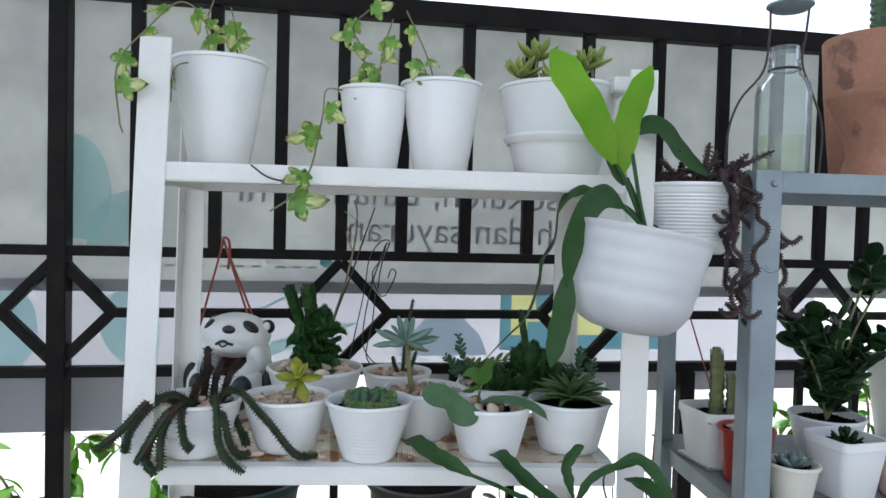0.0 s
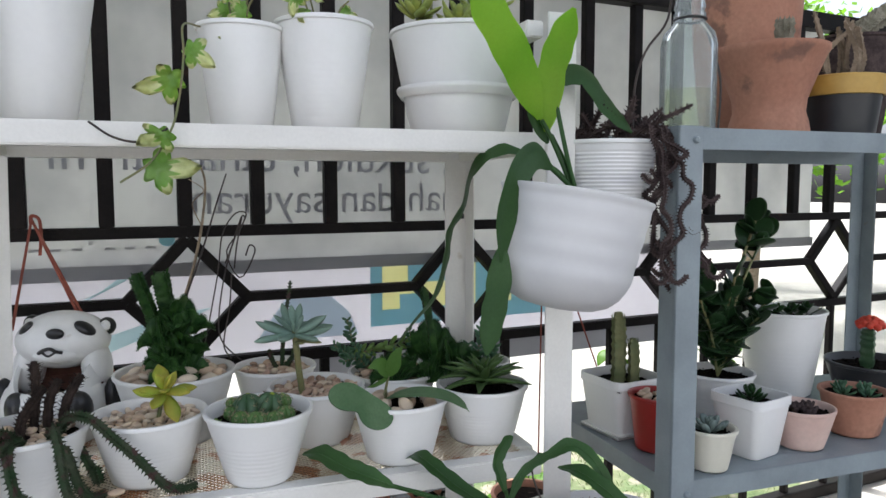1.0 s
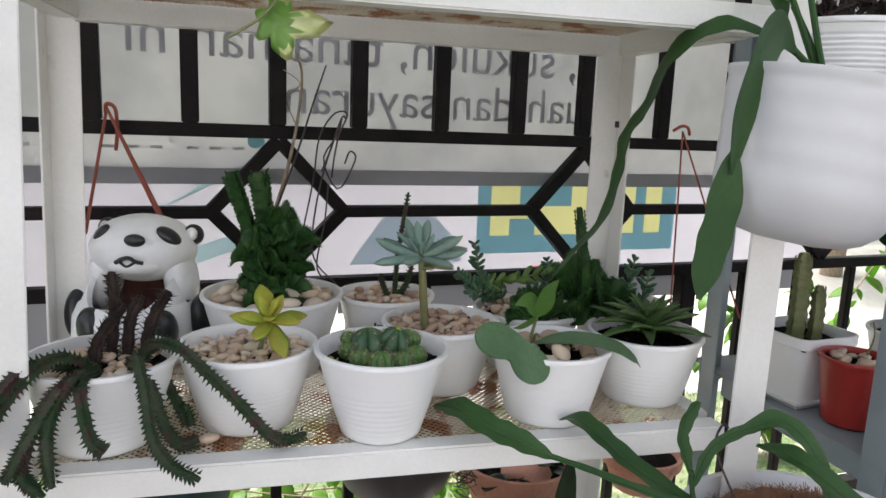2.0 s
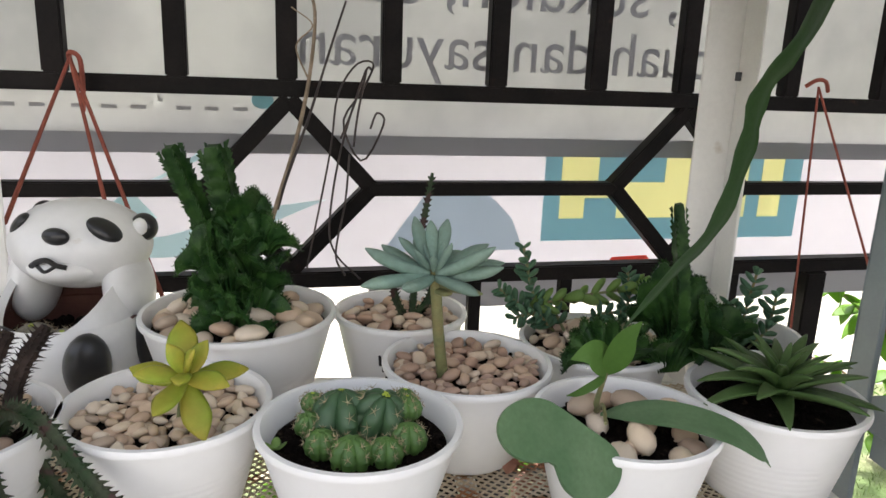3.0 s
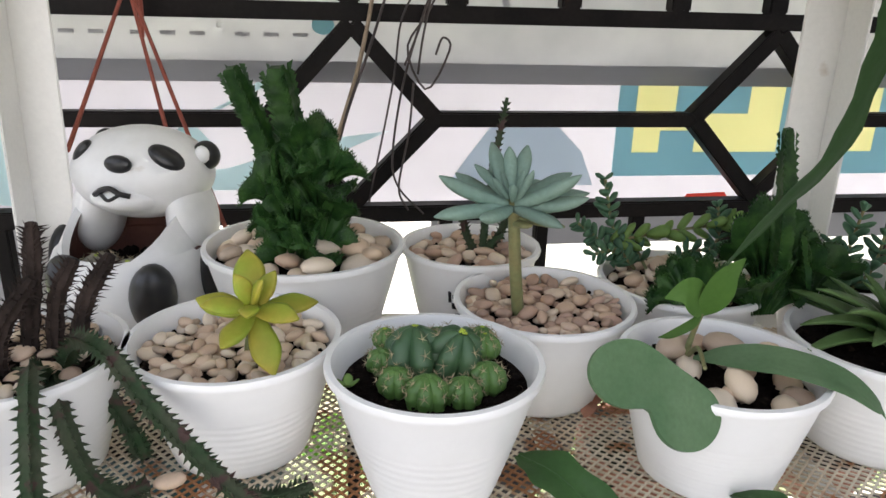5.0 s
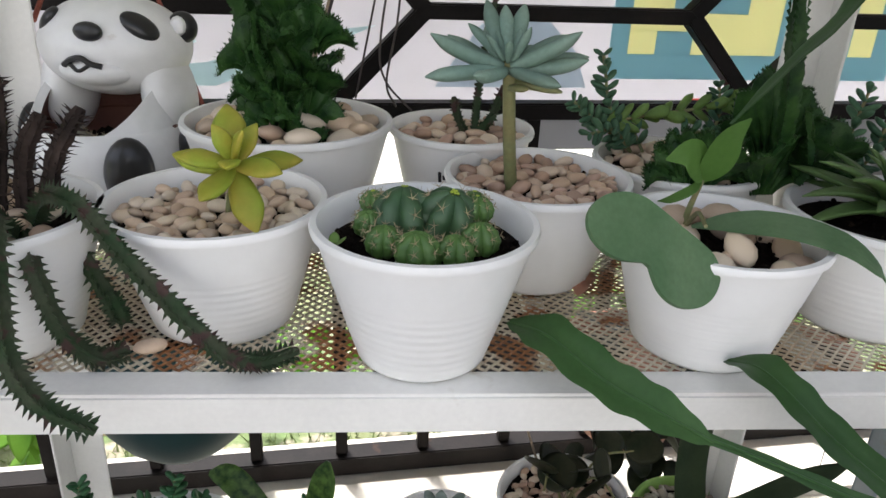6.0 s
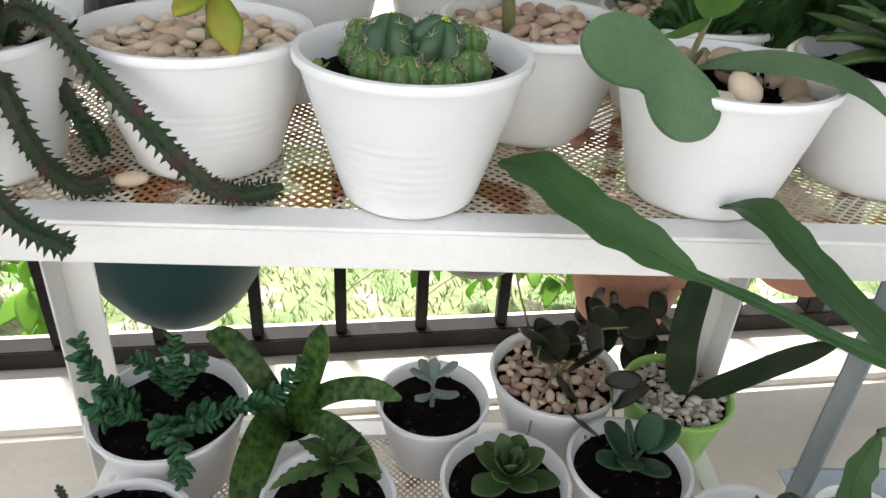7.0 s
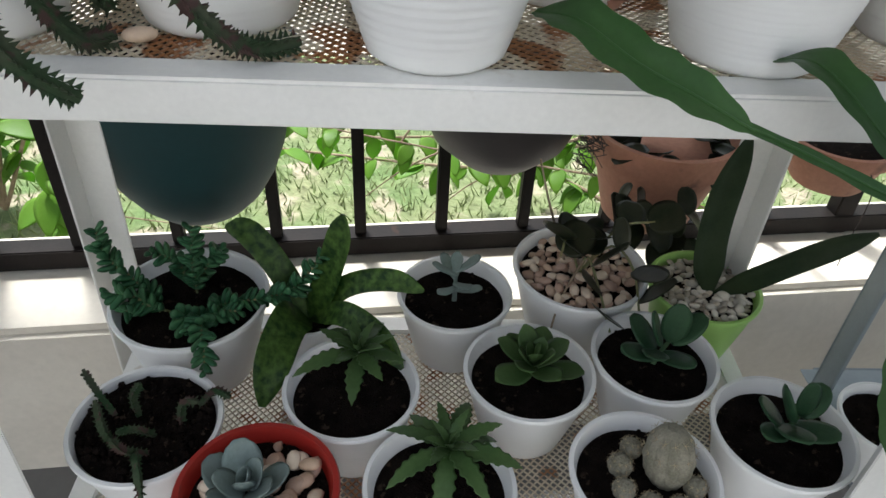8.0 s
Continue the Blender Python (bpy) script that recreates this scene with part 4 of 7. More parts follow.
for base, turn, tilt, w, h, folds, seed in (
        ((-0.002, -0.016, -0.002), 0, 36, 0.040, 0.044, 8, 2), ((0.008, -0.012, 0.008), 26, 30, 0.030, 0.040, 6, 5), ((-0.012, -0.010, 0.012), -30, 26, 0.028, 0.042, 6, 8),
        ((-0.004, -0.008, 0.030), -8, 26, 0.032, 0.040, 7, 7), ((0.014, -0.010, 0.046), 14, 34, 0.030, 0.034, 7, 3), ((0.018, -0.004, 0.064), 10, 22, 0.031, 0.038, 7, 11),
        ((0.002, -0.010, 0.060), -6, 32, 0.024, 0.036, 6, 13), ((0.006, -0.002, 0.078), 8, 12, 0.026, 0.040, 5, 14), ((-0.016, -0.006, 0.046), -24, 22, 0.022, 0.042, 5, 21),
        ((0.020, -0.006, 0.026), 30, 26, 0.022, 0.036, 5, 27)):
    crest(e, (base[0], base[1], zi + base[2]), turn, tilt, w, h, folds, seed)
for i, (q, r) in enumerate(((((-0.014, 0.004, 0.03), (-0.028, 0.000, 0.09), (-0.038, -0.012, 0.125), (-0.046, -0.020, 0.150)), 0.0095), (((-0.004, 0.006, 0.05), (-0.010, 0.002, 0.11), (-0.016, -0.006, 0.150)), 0.0125), (((0.004, 0.012, 0.0), (0.004, 0.012, 0.05), (0.006, 0.008, 0.10)), 0.014))):
    bm = bmesh.new()
    spiny(bm, [(x, y, zi + z) for x, y, z in q], r, 600 + i, 4, 0.42, 0.0050, None, 0.62, 0.9, 0.3, 0.6)
    part("toothed_stem", bm, M_EUPH, e)

# slim spiny plant in a printed pot
e = potted("thin spiny upright succulent in printed white pot with pebbles", -0.006, 1.243, MZ)
zi, ri = pot(e, 0.0585, 0.041, 0.084, fill=0.86)
pebbles(e, ri, zi, 0.0085, 14, 420, second=0.3, meshes=PEBP)
for i, tr in enumerate(([(0.010, -0.002, zi), (0.014, 0.0, zi + 0.06), (0.026, 0.005, zi + 0.138)], [(0.006, -0.004, zi), (-0.004, -0.002, zi + 0.02), (-0.008, 0.0, zi + 0.036)], [(0.012, 0.0, zi), (0.026, 0.004, zi + 0.02), (0.034, 0.006, zi + 0.045)], [(0.008, 0, zi), (0.018, -0.004, zi + 0.014), (0.028, -0.004, zi + 0.022)])):
    bm = bmesh.new()
    spiny(bm, tr, 0.0034, 60 + i, 4, 1.0)
    part("spiny_stem", bm, M_SPINY, e)


def wrap(parent, rt, rb, h, a0, a1, z0, z1, material, name="printed_mark"):
    """A printed patch that follows the side of a pot."""
    bm = bmesh.new()
    rows = []
    for z in (z0, z1):
        r = rb + (rt - rb) * (z / h) ** 0.92 + 0.0006
        rows.append([bm.verts.new((r * math.cos(radians(a0 + (a1 - a0) * i / 6)), r * math.sin(radians(a0 + (a1 - a0) * i / 6)), z)) for i in range(7)])
    for i in range(6):
        bm.faces.new((rows[0][i], rows[0][i + 1], rows[1][i + 1], rows[1][i]))
    bmesh.ops.solidify(bm, geom=bm.faces[:], thickness=-0.0004)
    return part(name, bm, material, parent)


for a0, a1, z0, z1, m in ((246, 249, 0.058, 0.078, M_BLACK), (249, 262, 0.052, 0.058, M_BLACK), (250, 262, 0.062, 0.066, M_BLACK), (264, 268, 0.058, 0.074, M_GOLD), (268, 279, 0.062, 0.068, M_GOLD), (270, 274, 0.068, 0.078, M_GOLD), (275, 278, 0.069, 0.075, M_GOLD), (252, 270, 0.044, 0.048, M_BLACK), (272, 284, 0.046, 0.05, M_BLACK)):
    wrap(e, 0.0585, 0.041, 0.084, a0, a1, z0 - 0.010, z1 - 0.010, m)

# blue green rosette on a stalk
e = potted("pale blue green rosette succulent on bare stalk in white pot", 0.040, 1.136, MZ)
zi, ri = pot(e, 0.0645, 0.044, 0.078, fill=0.86)
pebbles(e, ri, zi, 0.0066, 15, 1100, meshes=PEBP)
stem_part(e, [(-0.020, -0.010, zi - 0.004), (-0.027, -0.022, zi + 0.045), (-0.032, -0.030, zi + 0.094)], 0.0045, taper=0.9, seg=10)
lms = [leaf_mesh(0.048, 0.0140, 0.0095, 18, "plump", M_BLUE, 0.15, n=12), leaf_mesh(0.048, 0.0136, 0.0092, -4, "plump", M_BLUE, 0.15, n=12)]
# turn, rise and size of each leaf
for i, (turn, rise, size) in enumerate(((-8, 2, 1.0), (10, 11, 1.08), (-24, 24, 1.0), (22, 27, 0.96), (62, 52, 0.95), (92, 66, 0.85), (122, 54, 0.98), (150, 46, 0.80), (-48, 56, 0.62), (-98, 52, 0.50), (178, 15, 1.04), (193, -2, 1.05), (236, -6, 0.85), (-52, -2, 0.85), (100, 18, 1.0), (60, 12, 1.0), (142, 12, 0.95), (200, 58, 0.5), (30, 70, 0.45), (140, 76, 0.4))):
    t = radians(turn)
    shared("leaf", lms[i % 2], e, aim((-0.033 + 0.003 * math.cos(t), -0.031 + 0.003 * math.sin(t), zi + 0.088 + 0.00011 * max(rise, 0)), turn, rise * 0.9, size * (0.86 if rise > 40 else 1.0)))
shared("leaf", leaf_mesh(0.034, 0.010, 0.006, -8, "finger", M_STEM), e, aim((-0.030, -0.028, zi + 0.080), -5, -4))
shared("leaf", leaf_mesh(0.016, 0.010, 0.005, -8, "finger", M_STEM), e, aim((-0.030, -0.029, zi + 0.077), -60, 10))

# pot with sedum sprigs and dark crests
e = potted("green sedum sprigs and dark crested euphorbia in white pot", 0.163, 1.186, MZ)
zi, ri = pot(e, 0.065, 0.046, 0.076, fill=0.90)
pebbles(e, ri, zi, 0.0085, 16, 420, second=0.3)


def sprig(parent, points, material, leaf_len=0.0135, leaf_w=0.0095, step=0.0052, seed=0, shape="spoon", stem=0.0014, rise=26, thick=0.0055):
    """A sedum shoot: short fleshy leaves in a spiral along a stem."""
    rr = random.Random(seed)
    total = sum((Vector(b) - Vector(a)).length for a, b in zip(points, points[1:]))
    n = max(6, int(total / step))
    pts = spline(points, n)
    fr = frames(pts)
    bm = bmesh.new()
    tube(bm, points, stem, 6)
    st = part("sprig", bm, M_STEM, parent)
    key = (leaf_len, leaf_w, thick, shape, material.name)
    if key not in LEAF_CACHE:
        LEAF_CACHE[key] = leaf_mesh(leaf_len, leaf_w, thick, 14, shape, material, 0.15, n=7)
    for i in range(1, n):
        t, s, u = fr[i]
        for side in range(2):
            a = i * 2.4 + side * math.pi
            out = (s * math.cos(a) + u * math.sin(a) + t * math.tan(radians(rise))).normalized()
            y = t.cross(out).normalized()
            m = Matrix((out, y, out.cross(y))).transposed().to_4x4()
            sc = (0.75 if i > n - 3 else 1.0) * rr.uniform(0.85, 1.1)
            shared("leaf", LEAF_CACHE[key], st, Matrix.Translation(pts[i]) @ m @ Matrix.Scale(sc, 4))
    return st


LEAF_CACHE = {}
W = lambda *p: local(e, p)
sprig(e, W((0.130, 1.206, 0.943), (0.112, 1.216, 0.973), (0.100, 1.216, 1.018)), M_SEDUM, seed=1)
sprig(e, W((0.130, 1.206, 0.943), (0.100, 1.206, 0.966), (0.078, 1.206, 0.983)), M_SEDUM, seed=2)
sprig(e, W((0.130, 1.206, 0.943), (0.110, 1.196, 0.963), (0.090, 1.191, 0.961)), M_SEDUM, seed=3)
sprig(e, W((0.100, 1.211, 0.963), (0.140, 1.211, 0.972), (0.190, 1.211, 0.980), (0.215, 1.211, 0.984)), M_SEDUMY, 0.019, 0.0105, 0.0085, seed=4, shape="finger", rise=40, thick=0.007)
sprig(e, W((0.190, 1.206, 0.943), (0.200, 1.211, 0.973), (0.198, 1.216, 0.996)), M_SEDUM, seed=5)
sprig(e, W((0.140, 1.206, 0.943), (0.130, 1.211, 0.960), (0.118, 1.211, 0.966)), M_SEDUM, seed=6)
sprig(e, W((0.160, 1.201, 0.943), (0.170, 1.201, 0.960), (0.188, 1.196, 0.964)), M_SEDUM, seed=7)
crest(e, (-0.011, -0.050, zi - 0.004), -8, 8, 0.038, 0.054, 9, 12)
crest(e, (0.001, -0.044, zi - 0.004), 20, 2, 0.034, 0.044, 7, 13)
crest(e, (0.043, -0.046, zi - 0.002), 10, 10, 0.050, 0.046, 8, 14)
crest(e, (0.055, -0.030, zi + 0.014), -20, -4, 0.048, 0.068, 7, 15)
crest(e, (0.081, -0.034, zi + 0.004), 30, 10, 0.044, 0.056, 7, 16)
bm = bmesh.new()
spiny(bm, [(0.051, -0.050, zi + 0.02), (0.039, -0.070, zi + 0.07), (0.025, -0.076, zi + 0.142)], 0.0066, 70, 4, 0.35, 0.0055, taper=0.5)
part("spiny_stem", bm, M_EUPH, e)
bm = bmesh.new()
spiny(bm, [(0.089, -0.050, zi + 0.02), (0.114, -0.080, zi + 0.012), (0.139, -0.100, zi + 0.02)], 0.006, 71, 4, 0.55, 0.006)
part("spiny_stem", bm, M_EUPH, e)

# sedum behind the aloe
e = potted("green sedum sprigs in white pot beside fence", 0.300, 1.19, MZ)
zi, ri = pot(e, 0.05, 0.036, 0.08)
for i, q in enumerate((((0, 0, zi), (0.004, 0.004, zi + 0.03), (0.014, 0.01, zi + 0.068)), ((0, 0, zi), (-0.012, 0, zi + 0.02), (-0.012, 0.004, zi + 0.042)), ((0.01, 0, zi), (0.026, 0, zi + 0.02), (0.03, 0.0, zi + 0.05)), ((-0.01, -0.01, zi), (-0.02, -0.02, zi + 0.015), (-0.03, -0.02, zi + 0.03)))):
    sprig(e, q, M_SEDUM, 0.016, 0.011, 0.0058, seed=20 + i)

# hoya with heart leaves
e = potted("hoya with large flat heart shaped leaves in white pot", 0.133, 1.038, MZ)
zi, ri = pot(e, 0.0605, 0.043, 0.079, ribs=11, fill=0.82)
pebbles(e, ri, zi, 0.0135, 17, 60, 0.012, 0.25, 0.1)


def heart(parent, left, right, far, name="leaf", notch=0.72, thick=0.0024, cupped=0.05):
    """A broad heart shaped leaf: straight edge from left to right, two lobes towards far."""
    left, right, far = Vector(left), Vector(right), Vector(far)
    mid = (left + right) / 2
    s, d = (right - left) / 2, far - mid
    nn = s.cross(d).normalized()
    out = []
    for i in range(72):
        a = 2 * math.pi * i / 72 + 0.0436
        x, y = math.cos(a), math.sin(a)
        k = abs(x)
        if y < 0:
            out.append((x, 0.5 * (1 - (1 if k < 0.5 else math.sqrt(max(0, 1 - (2 * k - 1) ** 2))))))
        else:
            lobe = 0.5 + 0.5 * math.sqrt(max(0, 1 - (2 * k - 1) ** 2))
            out.append((x, max(lobe, 0.0 if k > 0.22 else notch + (0.91 - notch) * (k / 0.22) ** 0.8)))
    bm = bmesh.new()
    rings = []
    for k in (0.1, 0.35, 0.6, 0.8, 0.94, 1.0):
        ring = []
        for x, y in out:
            u, v = x * k, 0.42 + (y - 0.42) * k
            q = mid + s * u + d * v
            ring.append(bm.verts.new(q + nn * (s.length * (cupped * (u * u - 0.3) - 0.05 * (v - 0.5) ** 2 + 0.012 * math.exp(-(u * 7) ** 2)))))
        rings.append(ring)
    bm.faces.new(rings[0])
    for p, q in zip(rings, rings[1:]):
        for i in range(72):
            bm.faces.new((p[i], q[i], q[(i + 1) % 72], p[(i + 1) % 72]))
    bmesh.ops.recalc_face_normals(bm, faces=bm.faces[:])
    bmesh.ops.solidify(bm, geom=bm.faces[:], thickness=thick)
    return part(name, bm, M_HOYA, parent)


W = lambda *p: local(e, p)
heart(e, *W((0.050, 0.988, 0.993), (0.120, 0.988, 0.941), (0.055, 0.958, 0.952)))
bm = bmesh.new()
blade(bm, spline(W((0.118, 1.044, 0.944), (0.132, 1.032, 0.951), (0.160, 1.016, 0.955), (0.188, 1.003, 0.950), (0.206, 0.995, 0.939), (0.213, 0.993, 0.931)), 24), 0.027, 0.0024, "tail", (0.15, -0.42, 0.9), 12, 0.12)
part("leaf", bm, M_HOYA, e)
stem_part(e, W((0.117, 1.056, 0.932), (0.118, 1.053, 0.952), (0.1215, 1.05, 0.972)), 0.0024)
stem_part(e, W((0.118, 1.054, 0.940), (0.113, 1.03, 0.958), (0.100, 0.990, 0.966)), 0.0018)
for pts, wd in ((((0.121, 1.050, 0.971), (0.113, 1.045, 0.984), (0.104, 1.040, 0.991), (0.091, 1.036, 0.988)), 0.021), (((0.121, 1.050, 0.971), (0.112, 1.042, 0.968), (0.098, 1.036, 0.964), (0.088, 1.03, 0.965)), 0.006), (((0.121, 1.050, 0.971), (0.126, 1.046, 0.985), (0.129, 1.042, 1.000), (0.138, 1.040, 1.012)), 0.020)):
    bm = bmesh.new()
    blade(bm, spline(W(*pts), 16), wd, 0.0018, "lance", (0.2, -0.8, 0.5), 10, 0.2)
    part("leaf", bm, M_YOUNG, e, "fresh green young leaf")

# aloe like plant
e = potted("green aloe like rosette in white plastic pot", 0.262, 1.072, MZ)
zi, ri = pot(e, 0.0615, 0.045, 0.077, ribs=8, fill=0.86)
lms = [leaf_mesh(0.066, 0.019, 0.005, -46, "aloe", M_AGAVE, 0.5), leaf_mesh(0.060, 0.018, 0.005, -24, "aloe", M_AGAVE, 0.5)]
rosette(e, lms, (0.0, -0.004, zi + 0.010), 30, 76, 12, 1.06, 9, 0.008, 0.01, 0.5)

# panda shaped planter: one mesh
M_PW = surface("white glazed paint", (0.80, 0.80, 0.79), (0.74, 0.74, 0.72), 0.3, 22, 120, 0.05, 0.1, 0.001, c=(0.60, 0.57, 0.52), c_at=0.70)
M_PB = surface("black glossy paint", (0.014, 0.014, 0.015), (0.022, 0.022, 0.022), 0.28, 20, 160, 0.1, 0.08)
M_CLAY = surface("bare brown clay", (0.075, 0.026, 0.018), (0.11, 0.042, 0.028), 0.8, 25, 160, 0.2, 0.2)


def ball(bm, c, r, mi, sub=3, m=None):
    s = r if isinstance(r, tuple) else (r, r, r)
    res = bmesh.ops.create_icosphere(bm, subdivisions=sub, radius=1.0, matrix=Matrix.Translation(c) @ (m or Matrix()) @ Matrix.Diagonal((*s, 1)))
    for f in {f for v in res["verts"] for f in v.link_faces}:
        f.material_index = mi


bm = bmesh.new()
# bowl with an inner wall
lathe(bm, [(0.001, 0.0), (0.05, 0.0), (0.062, 0.012), (0.070, 0.04), (0.068, 0.066), (0.062, 0.080), (0.057, 0.083), (0.053, 0.080)], 48, 0)
lathe(bm, [(0.053, 0.080), (0.055, 0.06), (0.05, 0.05), (0.001, 0.05)], 48, 2)
for f in bm.faces:
    c = f.calc_center_median()
    if c.y > 0.0 and c.z > 0.079:
        f.material_index = 2
ball(bm, (0.0, 0.030, 0.1415), (0.0625, 0.054, 0.0425), 0, 4)
ball(bm, (0.004, 0.004, 0.1275), (0.034, 0.033, 0.016), 0, 4)
# cowl from the bowl's rim up to the head, clay inside
rows = []
for inner in (0, 1):
    for k in range(6):
        v = k / 5 if not inner else 1 - k / 5
        row = []
        for i in range(41):
            a = -75 + 330 * i / 40
            f = min(1.0, max(0.0, (165 - abs(a - 90)) / 75))
            f = v * f * f * (3 - 2 * f)
            r = 0.0605 - 0.012 * f - 0.0055 * inner
            row.append(bm.verts.new((r * math.cos(radians(a)), r * math.sin(radians(a)) + 0.014 * f, 0.078 + 0.040 * f - 0.004 * inner)))
        rows.append(row)
for k, (p, q) in enumerate(zip(rows, rows[1:])):
    for i in range(40):
        bm.faces.new((p[i], p[i + 1], q[i + 1], q[i])).material_index = 2 if k > 5 else 0
for sx in (-1, 1):
    ball(bm, (sx * 0.046, 0.026, 0.102), (0.0185, 0.031, 0.042), 0, 4, pose(0, 0, 0, 0, sx * -6, 0))
    ball(bm, (sx * 0.058, 0.050 - 0.014 * sx, 0.1590), (0.0125, 0.010, 0.0135), 1)
    ball(bm, (sx * 0.0585, 0.042 - 0.014 * sx, 0.1610), (0.0072, 0.0045, 0.0085), 0, 2)
    ball(bm, (sx * 0.0395 + 0.002, 0.0015, 0.1625), (0.0165, 0.006, 0.0105), 1, 3, pose(0, 0, 0, -44, sx * 36, sx * 34))
    ball(bm, (sx * 0.036 + 0.012, -0.048, 0.052), (0.019, 0.019, 0.034), 1, 3, pose(0, 0, 0, 12, sx * 12, 0))
    ball(bm, (sx * 0.074, 0.012, 0.056), (0.014, 0.022, 0.034), 1)
ball(bm, (0.010, -0.0195, 0.1590), (0.0122, 0.006, 0.0080), 1)
tube(bm, [(-0.010, -0.0262, 0.1325), (-0.003, -0.0272, 0.1370), (0.006, -0.0275, 0.1390), (0.013, -0.0268, 0.1350), (0.021, -0.0240, 0.1325)], 0.0026, 6, mi=1)
tube(bm, [(-0.004, -0.0270, 0.1335), (0.004, -0.0290, 0.1290), (0.012, -0.0265, 0.1335)], 0.0017, 6, mi=1)
panda = part("animal_planter", bm, [M_PW, M_PB, M_CLAY])
panda.matrix_basis = pose(-0.303, 1.256, MZ, 0, 0, -14) @ Matrix.Diagonal((1, 1, 0.955, 1))
tagged(panda, "white and black painted ceramic bear shaped planter with open bowl", "planter")
bm = bmesh.new()
for i in range(150):
    rr = random.Random(900 + i)
    a, r = rr.uniform(0, 6.28), 0.05 * math.sqrt(rr.random())
    bmesh.ops.create_icosphere(bm, subdivisions=1, radius=rr.uniform(0.003, 0.006), matrix=Matrix.Translation((r * math.cos(a), r * math.sin(a), rr.uniform(-0.002, 0.006))))
soil = part("planter_soil", bm, M_SOIL)
soil.matrix_basis = pose(-0.303, 1.256, MZ + 0.053)
tagged(soil, "dark dry soil filling the bear shaped planter", "soil", kind="stuff")
cact = thing("small_cactus", "small green spiny cactus mound in the bear planter", "cactus", -0.322, 1.232, MZ + 0.057)
globe(cact, 0, 0, 0.004, 0.018, 9, 77, M_FUZZ, 0.8)
globe(cact, 0.026, -0.006, 0.004, 0.014, 9, 78, M_FUZZ, 0.8)
cord = thing("tied_rope", "rust red twisted rope tied to the fence rail", "rope", -0.375, 1.512, 1.166)
for a in ((-0.360, 1.285, 1.020), (-0.270, 1.285, 1.022), (-0.234, 1.31, 0.940)):
    bm = bmesh.new()
    pp = local(cord, [(-0.375, 1.512, 1.166), tuple(Vector((-0.375, 1.512, 1.166)).lerp(Vector(a), 0.5)), a])
    tube(bm, pp, 0.0021, 6)
    part("strand", bm, M_CORD, cord)
bm = bmesh.new()
tube(bm, [(0.01, 0.0, -0.06), (0.014, -0.006, -0.03), (0.012, -0.004, 0.0), (0.0, 0.0, 0.006), (-0.004, 0.012, -0.006)], 0.003, 6)
part("knot", bm, M_CORD, cord)
cord = thing("tied_rope", "rust red rope strands tied to fence above hung pot", "rope", *(0.633, 1.622, 1.165))
for a in ((0.583, 1.53, 0.906), (0.655, 1.53, 0.993)):
    bm = bmesh.new()
    tube(bm, local(cord, [(0.633, 1.622, 1.165), tuple(Vector((0.633, 1.622, 1.165)).lerp(Vector(a), 0.5)), a, tuple(Vector((0.633, 1.622, 1.165)).lerp(Vector(a), 1.9))]), 0.0018, 6)
    part("strand", bm, M_CORD, cord)
bm = bmesh.new()
tube(bm, [(-0.02, 0.002, 0.0), (-0.008, -0.006, 0.01), (0.006, -0.006, 0.008), (0.016, 0.0, -0.006)], 0.003, 6)
part("knot", bm, M_CORD, cord)
stone = part("loose_pebble", (lambda b: (bmesh.ops.create_icosphere(b, subdivisions=2, radius=1.0, matrix=Matrix.Diagonal((0.010, 0.007, 0.004, 1))), b)[1])(bmesh.new()), M_PEB)
stone.matrix_basis = pose(-0.205, 1.022, MZ + 0.004, 0, 0, 20)
tagged(stone, "single pale pink pebble lying on the mesh", "pebble")
for x, y, s in ((0.068, 1.095, 1.0), (0.078, 1.11, 0.8), (-0.06, 1.19, 0.7)):
    bm = bmesh.new()
    blade(bm, spline([(0, 0, 0), (0.008 * s, 0.002, 0.004), (0.018 * s, 0, 0.001)], 8), 0.012 * s, 0.0008, "lance", (0, 0, 1), 8, 0.5)
    tagged(part("dead_leaf", bm, M_TERRA), "curled brown dead leaf lying on the mesh", "leaf", "dead leaves").matrix_basis = pose(x, y, MZ + 0.001, 0, 0, 40 * s)


# =========== upper shelf ===========
UZ = 1.287
GU = "potted plants on the upper shelf"


